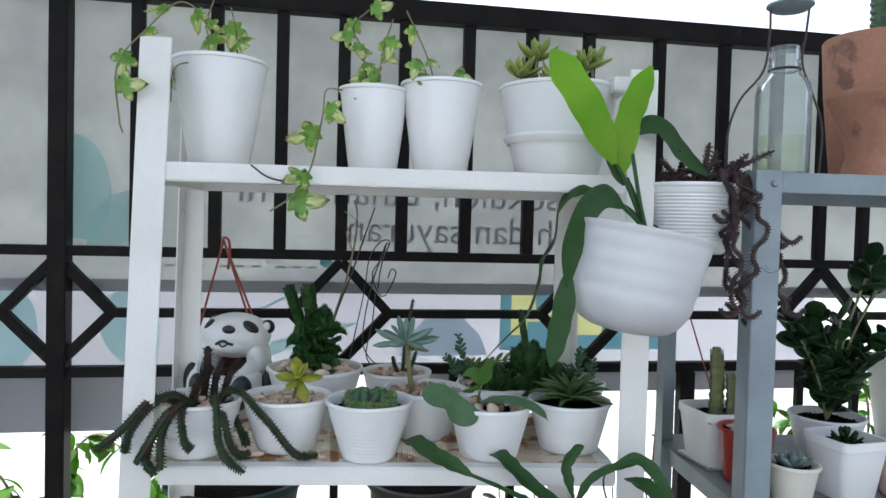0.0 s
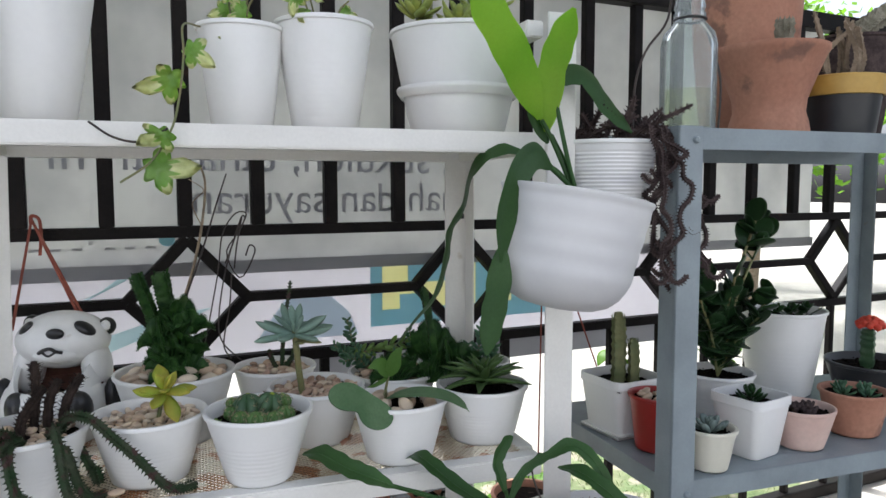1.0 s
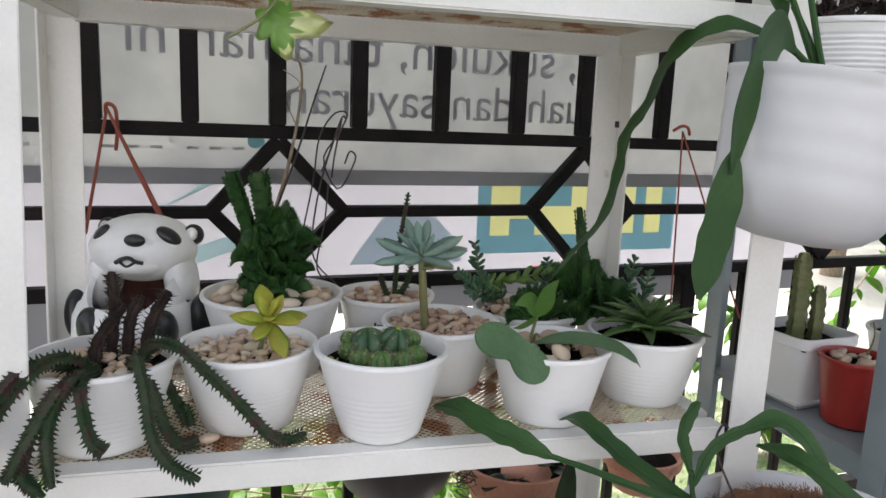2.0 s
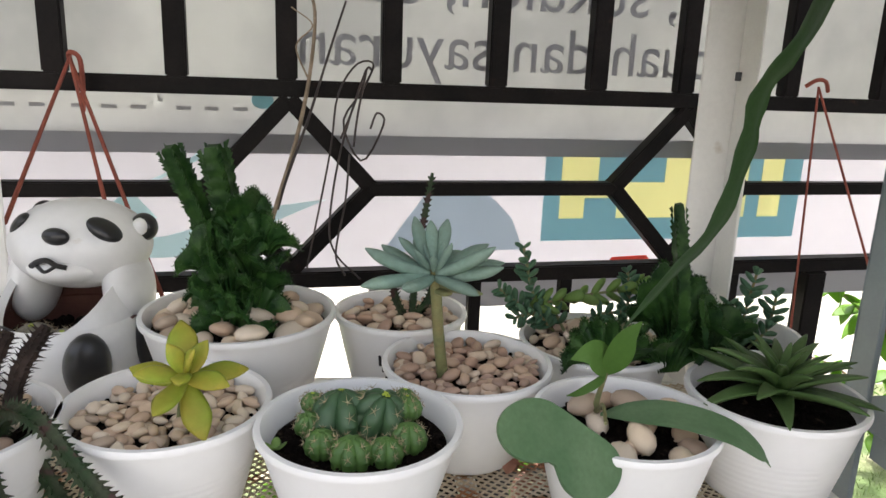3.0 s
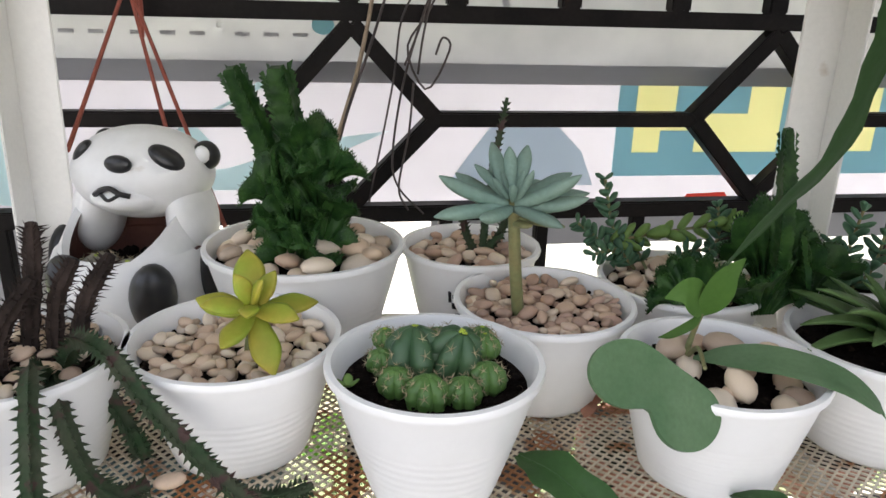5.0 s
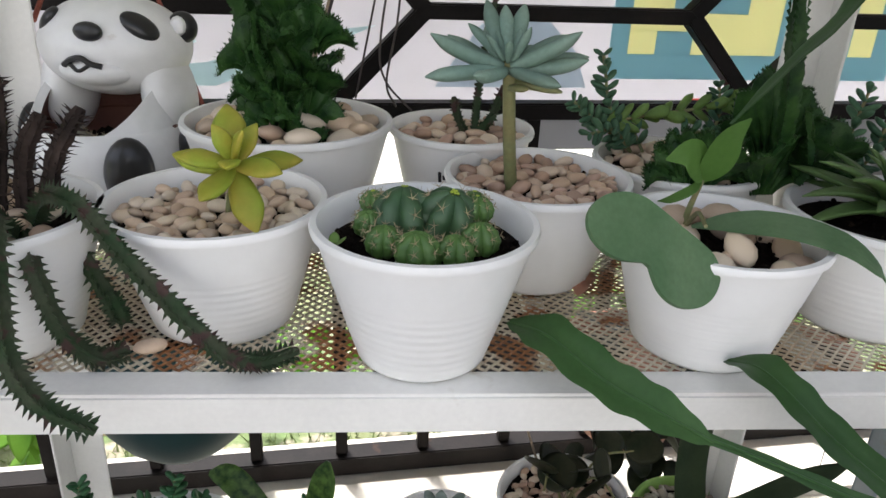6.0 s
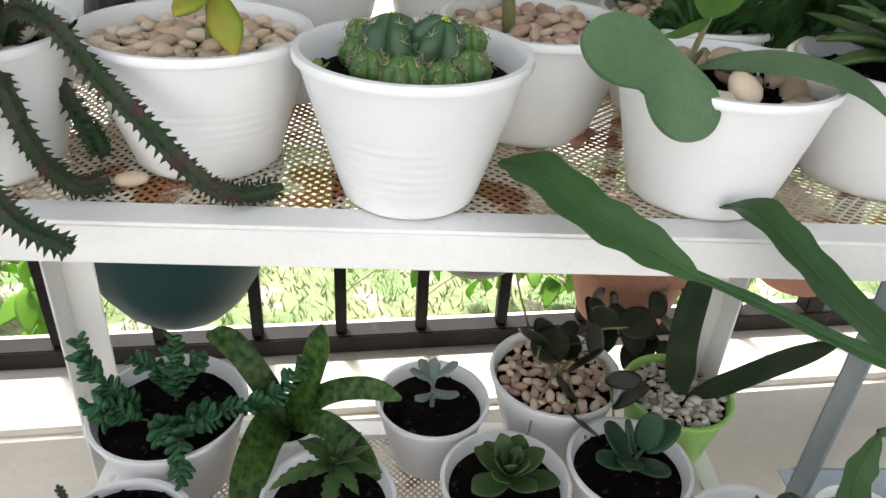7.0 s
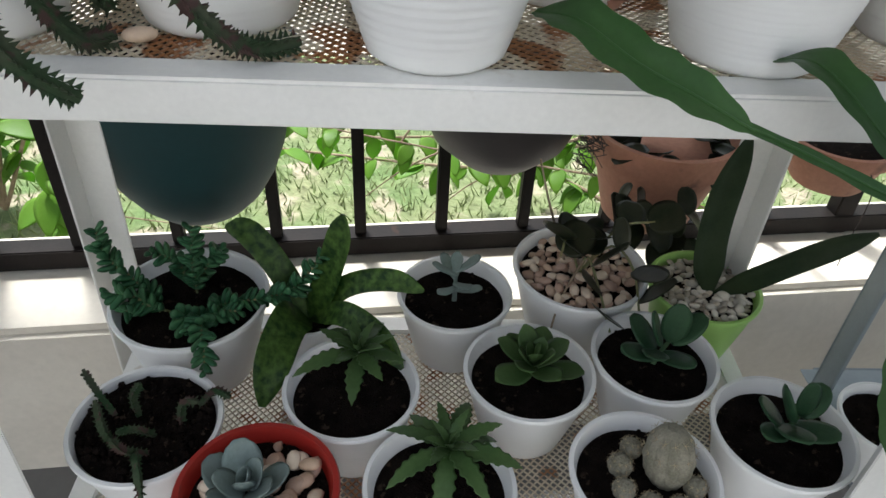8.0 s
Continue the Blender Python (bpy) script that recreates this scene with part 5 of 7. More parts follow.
def ivy_leaf(size, seed):
    """A five lobed leaf with a cream margin, slightly folded."""
    bm = bmesh.new()
    out = []
    for i in range(40):
        a = -math.pi + 2 * math.pi * i / 40
        deg = abs(math.degrees(a))
        peak, full = min(((0, 1.15), (68, 0.92), (140, 0.58)), key=lambda q: abs(deg - q[0]))
        lobe = full * (1 - 0.40 * min(1.0, abs(deg - peak) / 34) ** 0.85)
        out.append((lobe * math.cos(a) * size * (1.12 if abs(a) < 0.5 else 0.9), lobe * math.sin(a) * size * 0.95))
    rng = random.Random(seed)
    top = []
    for k in (0.0, 0.35, 0.72, 1.0):
        ring = []
        for x, y in out:
            z = 0.12 * size * math.sin(3 * k + seed) * k - 0.22 * k * abs(y) + 0.06 * size * math.sin(9 * x / size + seed)
            ring.append(bm.verts.new(((x * k + 0.35 * size), y * k, z)))
        top.append(ring)
    for a, b in zip(top[1:], top[2:]):
        for i in range(40):
            bm.faces.new((a[i], b[i], b[(i + 1) % 40], a[(i + 1) % 40]))
    bm.faces.new(top[1])
    for v in top[0]:
        bm.verts.remove(v)
    for f in bm.faces:
        f.material_index = 0
    bmesh.ops.solidify(bm, geom=bm.faces[:], thickness=0.0005)
    me = bpy.data.meshes.new("leaf")
    bm.normal_update()
    for f in bm.faces:
        if len(f.verts) == 4 and max(math.hypot(v.co.x - 0.35 * size, v.co.y) for v in f.verts) > 0.74 * size:
            f.material_index = 1
    bm.to_mesh(me)
    bm.free()
    for f in me.polygons:
        f.use_smooth = True
    me.materials.append(M_IVYG)
    me.materials.append(M_IVY)
    return me


M_IVYG = leafy("ivy leaf green", (0.20, 0.33, 0.10), (0.42, 0.52, 0.27), 0.4, 80, 0.6)
IVY = [ivy_leaf(0.0225, k) for k in range(4)]


def ivy(parent, points, seed, step=0.02, size=1.0, skip=0.0):
    rr = random.Random(seed)
    bm = bmesh.new()
    pts, fr = tube(bm, points, 0.0012, 6, max(8, len(points) * 6))
    vine = part("vine", bm, M_STEM, parent)
    total = sum((b - a).length for a, b in zip(pts, pts[1:]))
    run, nxt = 0.0, total * skip + step * 0.3
    for i in range(1, len(pts)):
        run += (pts[i] - pts[i - 1]).length
        while run > nxt:
            nxt += 1.45 * step * rr.uniform(0.7, 1.3)
            m = Matrix.Translation(pts[i]) @ pose(0, 0, 0, rr.uniform(40, 105), 0, rr.uniform(-35, 35)) @ pose(0, 0, 0, 0, 0, rr.uniform(-170, 20)) @ Matrix.Scale(size * rr.uniform(0.75, 1.25), 4)
            shared("leaf", rr.choice(IVY), vine, m)


e = potted("trailing variegated ivy in tall white plastic pot", -0.283, 1.09, UZ, GU)
zi, ri = pot(e, 0.068, 0.044, 0.160, fill=0.88)
W = lambda *p: local(e, p)
ivy(e, W((-0.28, 1.09, 1.43), (-0.30, 1.07, 1.50), (-0.335, 1.06, 1.525), (-0.36, 1.0, 1.47), (-0.385, 0.96, 1.41), (-0.38, 0.955, 1.34), (-0.375, 0.955, 1.32)), 1, 0.034)
ivy(e, W((-0.26, 1.09, 1.43), (-0.255, 1.07, 1.48), (-0.262, 1.06, 1.52)), 2, 0.022)
ivy(e, W((-0.28, 1.1, 1.43), (-0.31, 1.11, 1.50), (-0.30, 1.11, 1.545)), 3, 0.02)
ivy(e, W((-0.30, 1.06, 1.44), (-0.325, 1.01, 1.42), (-0.328, 1.0, 1.37)), 4, 0.05, 0.6)
e = potted("variegated ivy in white plastic pot with trailing shoot", -0.052, 1.105, UZ, GU)
zi, ri = pot(e, 0.052, 0.037, 0.130, fill=0.88)
W = lambda *p: local(e, p)
ivy(e, W((-0.06, 1.10, 1.40), (-0.07, 1.09, 1.47), (-0.085, 1.08, 1.505), (-0.06, 1.07, 1.53)), 5, 0.016)
ivy(e, W((-0.05, 1.10, 1.40), (-0.04, 1.09, 1.47), (-0.025, 1.08, 1.52)), 6, 0.018)
ivy(e, W((-0.05, 1.08, 1.40), (-0.045, 1.06, 1.43), (-0.04, 1.05, 1.44)), 7, 0.02)
ivy(e, W((-0.10, 1.08, 1.41), (-0.118, 1.03, 1.40), (-0.118, 0.99, 1.36), (-0.122, 0.965, 1.318), (-0.131, 0.96, 1.279), (-0.152, 0.955, 1.244), (-0.182, 0.955, 1.222)), 8, 0.036, 1.4, 0.3)
bm = bmesh.new()
tube(bm, W((-0.211, 0.97, 1.284), (-0.187, 0.962, 1.268), (-0.16, 0.957, 1.264), (-0.135, 0.957, 1.278)), 0.0013, 6)
part("bare_shoot", bm, M_WIRE, e)
e = potted("variegated ivy in white plastic pot", 0.053, 1.105, UZ, GU)
zi, ri = pot(e, 0.0615, 0.042, 0.142, fill=0.9, ribs=10)
W = lambda *p: local(e, p)
ivy(e, W((0.045, 1.1, 1.41), (0.03, 1.08, 1.46), (0.005, 1.07, 1.51), (-0.005, 1.07, 1.53)), 9, 0.03)
ivy(e, W((0.04, 1.09, 1.41), (0.02, 1.06, 1.45), (0.01, 1.05, 1.455)), 10, 0.02)
ivy(e, W((0.06, 1.1, 1.41), (0.072, 1.1, 1.445), (0.085, 1.1, 1.46)), 11, 0.024)
e = potted("yellow green rosette succulents in wide double white pot", 0.238, 1.105, UZ, GU)
zi, ri = pot(e, 0.092, 0.064, 0.142, fill=0.9)
lathe_bm = bmesh.new()
lathe(lathe_bm, [(0.079, 0.052), (0.0845, 0.060), (0.0855, 0.063), (0.0845, 0.066)], 56)
part("rim_ring", lathe_bm, M_POT, e)
lms = [leaf_mesh(0.034, 0.014, 0.005, 30, "lance", M_ROSY, 0.3), leaf_mesh(0.030, 0.015, 0.005, 20, "lance", M_ROSY, 0.3)]
for k, (x, y, h) in enumerate(((-0.062, -0.01, 0.012), (-0.035, 0.01, 0.045), (0.035, 0.0, 0.03), (0.055, 0.01, 0.038), (0.012, 0.0, 0.01), (-0.01, -0.03, 0.0))):
    stem_part(e, [(x * 0.8, y, zi - 0.004), (x, y, zi + h * 0.6), (x, y, zi + h + 0.018)], 0.003)
    rosette(e, lms, (x, y, zi + h + 0.016), 17, 80, 8, 1.2, 30 + k, 0.004, 0.008, 0.5, lean=(12, 0))

# =========== hanging bowl with flat leaved cactus ===========
basket = thing("hanging_pot", "white ribbed half round hanging pot with flat leaved cactus", "hanging pot", 0.287, 0.905, 1.076)
# greyer than the other white pots: shade of the backlit bowl put into its colour
M_BOWL = surface("shaded white plastic", (0.68, 0.68, 0.68), (0.60, 0.60, 0.61), 0.45, 7, 160, 0.02, 0.02, 0.0006)
bm = bmesh.new()
prof = [(0.001, 0.0), (0.030, 0.0006), (0.052, 0.0035), (0.068, 0.0095), (0.080, 0.019), (0.088, 0.030)]
for i in range(18):
    f = i / 17
    prof.append((0.0925 + 0.0125 * f + 0.0005 * math.sin(f * 24), 0.040 + 0.088 * f))
prof += [(0.107, 0.131), (0.107, 0.135), (0.102, 0.136), (0.100, 0.128), (0.088, 0.05), (0.06, 0.03), (0.001, 0.03)]
lathe(bm, prof, 60)
for v in bm.verts:
    v.co.x *= 0.86
    v.co.y *= 0.90 if v.co.y < 0 else 0.42
bk = part("bowl", bm, M_BOWL, basket)
bk.matrix_basis = pose(0, 0, 0, 0, 10, 0)
bm = bmesh.new()
lathe(bm, [(0.001, 0.105), (0.06, 0.106), (0.097, 0.10)], 30)
for v in bm.verts:
    v.co.x *= 0.85
    v.co.y *= 0.89 if v.co.y < 0 else 0.42
    v.co.z += 0.004 * noise.noise(v.co * 60)
sl = part("soil", bm, M_SOIL, basket)
sl.matrix_basis = pose(0, 0, 0, 0, 10, 0)
FLAT = [
    ("fresh", 0.044, [(0.278, 0.93, 1.298), (0.24, 0.915, 1.363), (0.207, 0.905, 1.406), (0.181, 0.90, 1.439)]),
    ("fresh", 0.035, [(0.292, 0.94, 1.284), (0.295, 0.94, 1.345), (0.309, 0.94, 1.391), (0.327, 0.94, 1.432)]),
    ("mid", 0.030, [(0.303, 0.945, 1.342), (0.345, 0.95, 1.356), (0.378, 0.945, 1.318), (0.411, 0.94, 1.286)]),
    ("dark", 0.034, [(0.289, 0.92, 1.24), (0.254, 0.90, 1.252), (0.221, 0.875, 1.225), (0.207, 0.87, 1.182), (0.203, 0.87, 1.135)]),
    ("dark", 0.027, [(0.205, 0.872, 1.155), (0.200, 0.87, 1.11), (0.193, 0.87, 1.073), (0.186, 0.87, 1.034)]),
    ("dark", 0.022, [(0.272, 0.930, 1.252), (0.240, 0.955, 1.262), (0.222, 1.000, 1.240), (0.227, 1.050, 1.191), (0.212, 1.060, 1.160), (0.207, 1.060, 1.124), (0.188, 1.050, 1.075), (0.154, 1.040, 1.042), (0.122, 1.030, 1.011)]),
    ("dark", 0.020, [(0.296, 0.945, 1.27), (0.281, 0.95, 1.31), (0.277, 0.95, 1.335)]),
]
for i, (tone, w, pts) in enumerate(FLAT):
    bm = bmesh.new()
    c = spline(local(basket, pts), 44)
    blade(bm, c, w, 0.0016, "strap", (-0.25, -0.9, 0.35), 12, 0.0, 0.16 if i % 2 else -0.1, 0.05 if len(pts) < 8 else 0.16, 3 + i % 3 + (5 if len(pts) > 8 else 0))
    part("flat_leaf", bm, M_EPI if tone == "fresh" else M_EPID, basket)
for pts in ([(0.322, 0.905, 1.185), (0.312, 0.92, 1.225), (0.293, 0.93, 1.275), (0.28, 0.93, 1.296)], [(0.322, 0.905, 1.185), (0.312, 0.925, 1.24), (0.298, 0.94, 1.28)], [(0.322, 0.905, 1.185), (0.31, 0.92, 1.25), (0.302, 0.943, 1.335)], [(0.322, 0.905, 1.185), (0.31, 0.91, 1.215), (0.288, 0.92, 1.24)], [(0.322, 0.905, 1.185), (0.306, 0.925, 1.23), (0.275, 0.93, 1.25)]):
    bm = bmesh.new()
    tube(bm, local(basket, pts), 0.0028, 7)
    part("stem", bm, M_EPID, basket)
for dx in (-0.03, 0.05):
    bm = bmesh.new()
    tube(bm, local(basket, [(0.325 + dx, 0.96, 1.19), (0.325 + dx * 0.6, 0.974, 1.215), (0.332, 0.985, 1.225)]), 0.0015, 6)
    part("hook", bm, M_WIRE, basket)

sp = potted("dark purple hanging spiny stems in small ribbed white pot", 0.412, 1.0, 1.178, "hanging pots", "hanging_pot", "hanging pot")
zi, ri = pot(sp, 0.067, 0.05, 0.100, ribs=18, fill=0.9)
rr = random.Random(5)
for i in range(20):
    a = rr.uniform(-1.6, 0.3)
    r0 = ri * rr.uniform(0.3, 0.9)
    q = [Vector((r0 * math.cos(a), r0 * math.sin(a), zi)), Vector((0.076 * math.cos(a), 0.080 * math.sin(a), zi + rr.uniform(0.012, 0.028)))]
    run, heading = rr.choice((0.03, 0.05, 0.08, 0.11, 0.14, 0.17, 0.20)), rr.uniform(-0.9, 0.9)
    p = q[-1] + Vector((0.006 * math.cos(a), 0.008 * math.sin(a), -0.014))
    p.y = min(p.y, -0.02)
    q.append(p.copy())
    done = 0.0
    while done < run:
        heading = heading * 0.2 + rr.uniform(-0.95, 0.95)
        p = p + Vector((math.sin(heading) * 0.017, rr.uniform(-0.005, 0.004), -math.cos(heading) * 0.017))
        p.x = min(max(p.x, 0.022), 0.112)
        p.y = min(max(p.y, -0.10), -0.055 if p.z < zi - 0.02 else -0.02)
        q.append(p.copy())
        done += 0.017
    side = rr.choice((-1, 1))
    q.append(p + Vector((side * 0.014, -0.002, -0.006)))
    q.append(p + Vector((side * 0.026, -0.002, 0.004)))
    bm = bmesh.new()
    spiny(bm, q, 0.0026, 200 + i, 5, 1.4, 0.0050, None, 0.7, 0.3, 0.55)
    part("spiny_stem", bm, M_SPINYB, sp)
for i in range(20):
    a = rr.uniform(0, 6.28)
    p0 = Vector((ri * 0.6 * math.cos(a), ri * 0.6 * math.sin(a), zi))
    bm = bmesh.new()
    spiny(bm, [p0, p0 + Vector((rr.uniform(-0.012, 0.02), rr.uniform(-0.01, 0.01), 0.02)), p0 + Vector((rr.uniform(-0.05, 0.10), rr.uniform(-0.04, 0.01), rr.uniform(0.012, 0.062)))], 0.0036, 300 + i, 5, 1.3, 0.0045)
    part("spiny_stem", bm, M_SPINYB, sp)

# coir lined pot with long flat leaves that reach over the shelf
coir = thing("hanging_pot", "white pot lined with brown coir and long flat leaves", "hanging pot", 0.342, 0.880, 0.676, "hanging pots")
bm = bmesh.new()
lathe(bm, [(0.001, 0.0), (0.066, 0.0), (0.082, 0.01), (0.115, 0.118), (0.121, 0.122), (0.121, 0.128), (0.114, 0.128), (0.106, 0.10)], 56)
part("pot", bm, M_POT, coir)
bm = bmesh.new()
lathe(bm, [(0.001, 0.147), (0.03, 0.146), (0.06, 0.138), (0.088, 0.122), (0.108, 0.104)], 48)
for v in bm.verts:
    v.co.z += 0.012 * noise.noise(v.co * 38) - 0.02 * max(0.0, 1 - math.hypot(v.co.x, v.co.y) / 0.06)
part("coir", bm, M_COIR, coir, "matted brown coir fibre")
bm = bmesh.new()
rr = random.Random(8)
for i in range(2600):
    a, r = rr.uniform(0, 6.28), 0.106 * math.sqrt(rr.random())
    p = Vector((r * math.cos(a), r * math.sin(a), 0.149 - 0.044 * (r / 0.106) ** 2))
    d = Vector((rr.uniform(-1, 1), rr.uniform(-1, 1), rr.uniform(0, 0.35))) * 0.014
    w = Vector((-d.y, d.x, 0)).normalized() * 0.0005
    bm.faces.new([bm.verts.new(c) for c in (p - d + w, p + d + w * 0.5 + Vector((0, 0, 0.002)), p + d - w * 0.5 + Vector((0, 0, 0.002)), p - d - w)])
part("fibre_mat", bm, M_COIR, coir)["kind"] = "stuff"
LONG = [
    (0.028, [(0.005, 1.012, 0.895), (0.022, 0.985, 0.901), (0.046, 0.957, 0.892), (0.070, 0.942, 0.884), (0.098, 0.932, 0.872)]),
    (0.010, [(0.09, 0.935, 0.875), (0.13, 0.93, 0.860), (0.173, 0.925, 0.842), (0.23, 0.915, 0.822), (0.30, 0.90, 0.80)]),
    (0.025, [(0.130, 0.992, 0.881), (0.138, 0.972, 0.889), (0.152, 0.955, 0.880), (0.172, 0.945, 0.862), (0.21, 0.93, 0.835), (0.25, 0.91, 0.815)]),
    (0.017, [(0.232, 0.92, 0.85), (0.226, 0.925, 0.872), (0.224, 0.93, 0.889), (0.240, 0.94, 0.906), (0.252, 0.945, 0.910)]),
    (0.018, [(0.283, 0.93, 0.883), (0.318, 0.92, 0.900), (0.342, 0.90, 0.881), (0.362, 0.885, 0.83), (0.377, 0.87, 0.795)]),
    (0.012, [(0.235, 0.92, 0.835), (0.258, 0.93, 0.868), (0.290, 0.93, 0.886), (0.32, 0.925, 0.892)]),
    (0.026, [(0.305, 0.925, 0.872), (0.322, 0.895, 0.872), (0.345, 0.855, 0.852), (0.362, 0.815, 0.826), (0.372, 0.785, 0.800)]),
    (0.018, [(0.20, 0.90, 0.80), (0.19, 0.89, 0.775), (0.195, 0.88, 0.74), (0.21, 0.87, 0.70)]),
]
for i, (w, pts) in enumerate(LONG):
    bm = bmesh.new()
    blade(bm, spline(local(coir, pts), 44), w * 0.95, 0.0015, "strap" if i != 1 else "finger", (0.1, -0.6, 0.75), 12, 0.0, 0.34, 0.08, 5.5)
    leaf = part("flat_leaf", bm, M_EPID, coir)
    bm = bmesh.new()
    tube(bm, [v + Vector((0.0001, -0.0006, 0.0008)) for v in spline(local(coir, pts), 16)], 0.0008, 6)
    part("midrib", bm, M_EPID, leaf, "raised green midrib")
for pts in ([(0.33, 0.88, 0.79), (0.28, 0.905, 0.80), (0.24, 0.915, 0.82), (0.232, 0.92, 0.855)], [(0.36, 0.87, 0.79), (0.25, 0.9, 0.81), (0.2, 0.9, 0.80)]):
    bm = bmesh.new()
    tube(bm, local(coir, pts), 0.0024, 6)
    part("stem", bm, M_EPID, coir)
bm = bmesh.new()
tube(bm, local(coir, [(0.30, 0.91, 0.785), (0.285, 0.955, 0.85), (0.30, 0.972, 0.872), (0.312, 0.976, 0.866)]), 0.0013, 6)
part("hook", bm, M_WIRE, coir)

# =========== grey rack, lower shelf ===========
GZ = 0.8245
GG = "potted plants on the grey rack"


def square_pot(parent, top, base, h, material, label=""):
    bm = bmesh.new()
    rings = []
    for s, z in ((base - 0.004, 0.0), (base, 0.003), (top - 0.004, h - 0.014), (top, h - 0.013), (top, h), (top - 0.006, h), (top - 0.008, h * 0.8), (base - 0.01, h * 0.78)):
        c = s * 0.16
        hs = s / 2
        ring = []
        for sx, sy in ((1, 1), (-1, 1), (-1, -1), (1, -1)):
            for k in range(4):
                a = math.atan2(sy, sx) + radians(-45 + 30 * k)
                ring.append(bm.verts.new((sx * (hs - c) + c * math.cos(a), sy * (hs - c) + c * math.sin(a), z)))
        rings.append(ring)
    for a, b in zip(rings, rings[1:]):
        for i in range(16):
            bm.faces.new((a[i], a[(i + 1) % 16], b[(i + 1) % 16], b[i]))
    bm.faces.new(list(reversed(rings[0])))
    part("pot", bm, material, parent, label)
    bm = bmesh.new()
    bmesh.ops.create_grid(bm, x_segments=14, y_segments=14, size=(top - 0.009) / 2)
    for v in bm.verts:
        v.co.z = h * 0.84 + 0.003 * noise.noise(v.co * 120)
    part("soil", bm, M_SOIL, parent)
    return h * 0.84


M_DRYCACT = surface("olive column cactus", (0.10, 0.13, 0.045), (0.17, 0.17, 0.07), 0.6, 30, 200, 0.2, 0.2, 0.001)
e = potted("olive column cactus in square white pot", 0.538, 1.146, GZ, GG, "potted_cactus", "potted cactus", 8)
zi = square_pot(e, 0.104, 0.082, 0.092, M_POT)
bm = bmesh.new()
box(bm, -0.049, 0.049, -0.049, 0.049, 0.0002, 0.006, 0.003)
part("saucer", bm, M_POT, e)
for x, y, h, r in ((-0.004, 0.005, 0.115, 0.0125), (0.018, -0.006, 0.072, 0.010)):
    bm = bmesh.new()
    spiny(bm, [(x, y, zi - 0.01), (x + 0.001, y, zi + h * 0.5), (x - 0.002, y, zi + h)], r, 41, 5, 0.16, 0.007, taper=0.5)
    part("column", bm, M_DRYCACT, e)
e = potted("small plant and pale stones in red plastic pot", 0.537, 1.050, GZ, GG)
zi, ri = pot(e, 0.040, 0.031, 0.085, M_RED, fill=0.9, lip=0.003)
pebbles(e, ri, zi, 0.009, 51, 60, second=0.2)
stem_part(e, [(0.01, 0.0, zi), (0.02, 0.0, zi + 0.03), (0.016, 0.0, zi + 0.05)], 0.0014)
e = potted("green fleshy rosette in small cream plastic pot", 0.561, 0.961, GZ, GG)
zi, ri = pot(e, 0.0345, 0.025, 0.060, M_CREAM, fill=0.85)
lms = [leaf_mesh(0.026, 0.012, 0.006, 30, "finger", M_SILVER, 0.3)]
rosette(e, lms, (0, 0, zi), 15, 78, 14, 1.0, 52, 0.006, 0.008, 0.6)
e = potted("dark green rosette in square white plastic pot", 0.660, 0.994, GZ, GG, turn=14)
zi = square_pot(e, 0.087, 0.063, 0.090, M_POT)
lms = [leaf_mesh(0.020, 0.011, 0.004, 25, "spoon", M_JADE, 0.2)]
rosette(e, lms, (0, 0, zi), 22, 85, 10, 1.0, 53, 0.008, 0.016, 0.6)
e = potted("dark pebbly succulents in pale pink clay bowl", 0.753, 0.990, GZ, GG)
zi, ri = pot(e, 0.047, 0.033, 0.062, M_PINK, fill=0.86, lip=0.001)
lms = [leaf_mesh(0.012, 0.009, 0.006, 30, "round", M_SPINYB, 0.2)]
for k in range(9):
    a = k * 0.7
    rosette(e, lms, (0.026 * math.cos(a * 1.9) * (k % 3) / 2, 0.026 * math.sin(a * 1.9) * (k % 3) / 2, zi), 9, 80, 15, 1.0, 60 + k, 0.003, 0.004)
e = potted("green rosette in small terracotta pot", 0.881, 1.010, GZ, GG)
zi, ri = pot(e, 0.050, 0.038, 0.070, M_TERRA, fill=0.9, lip=0.003)
lms = [leaf_mesh(0.022, 0.011, 0.005, 30, "spoon", M_SEDUM, 0.2)]
for k in range(4):
    rosette(e, lms, (0.024 * math.cos(k * 1.6), 0.024 * math.sin(k * 1.6), zi), 12, 80, 12, 0.8, 70 + k, 0.004, 0.006)

e = potted("bushy plant with dark round leaves in white pot", 0.724, 1.142, GZ, GG)
zi, ri = pot(e, 0.058, 0.042, 0.082, fill=0.88, ribs=8)
lms = [leaf_mesh(0.042, 0.040, 0.0022, 14, "round", M_JADE, 0.15, n=14), leaf_mesh(0.036, 0.035, 0.002, -12, "round", M_JADE, 0.2, n=14)]
rr = random.Random(77)
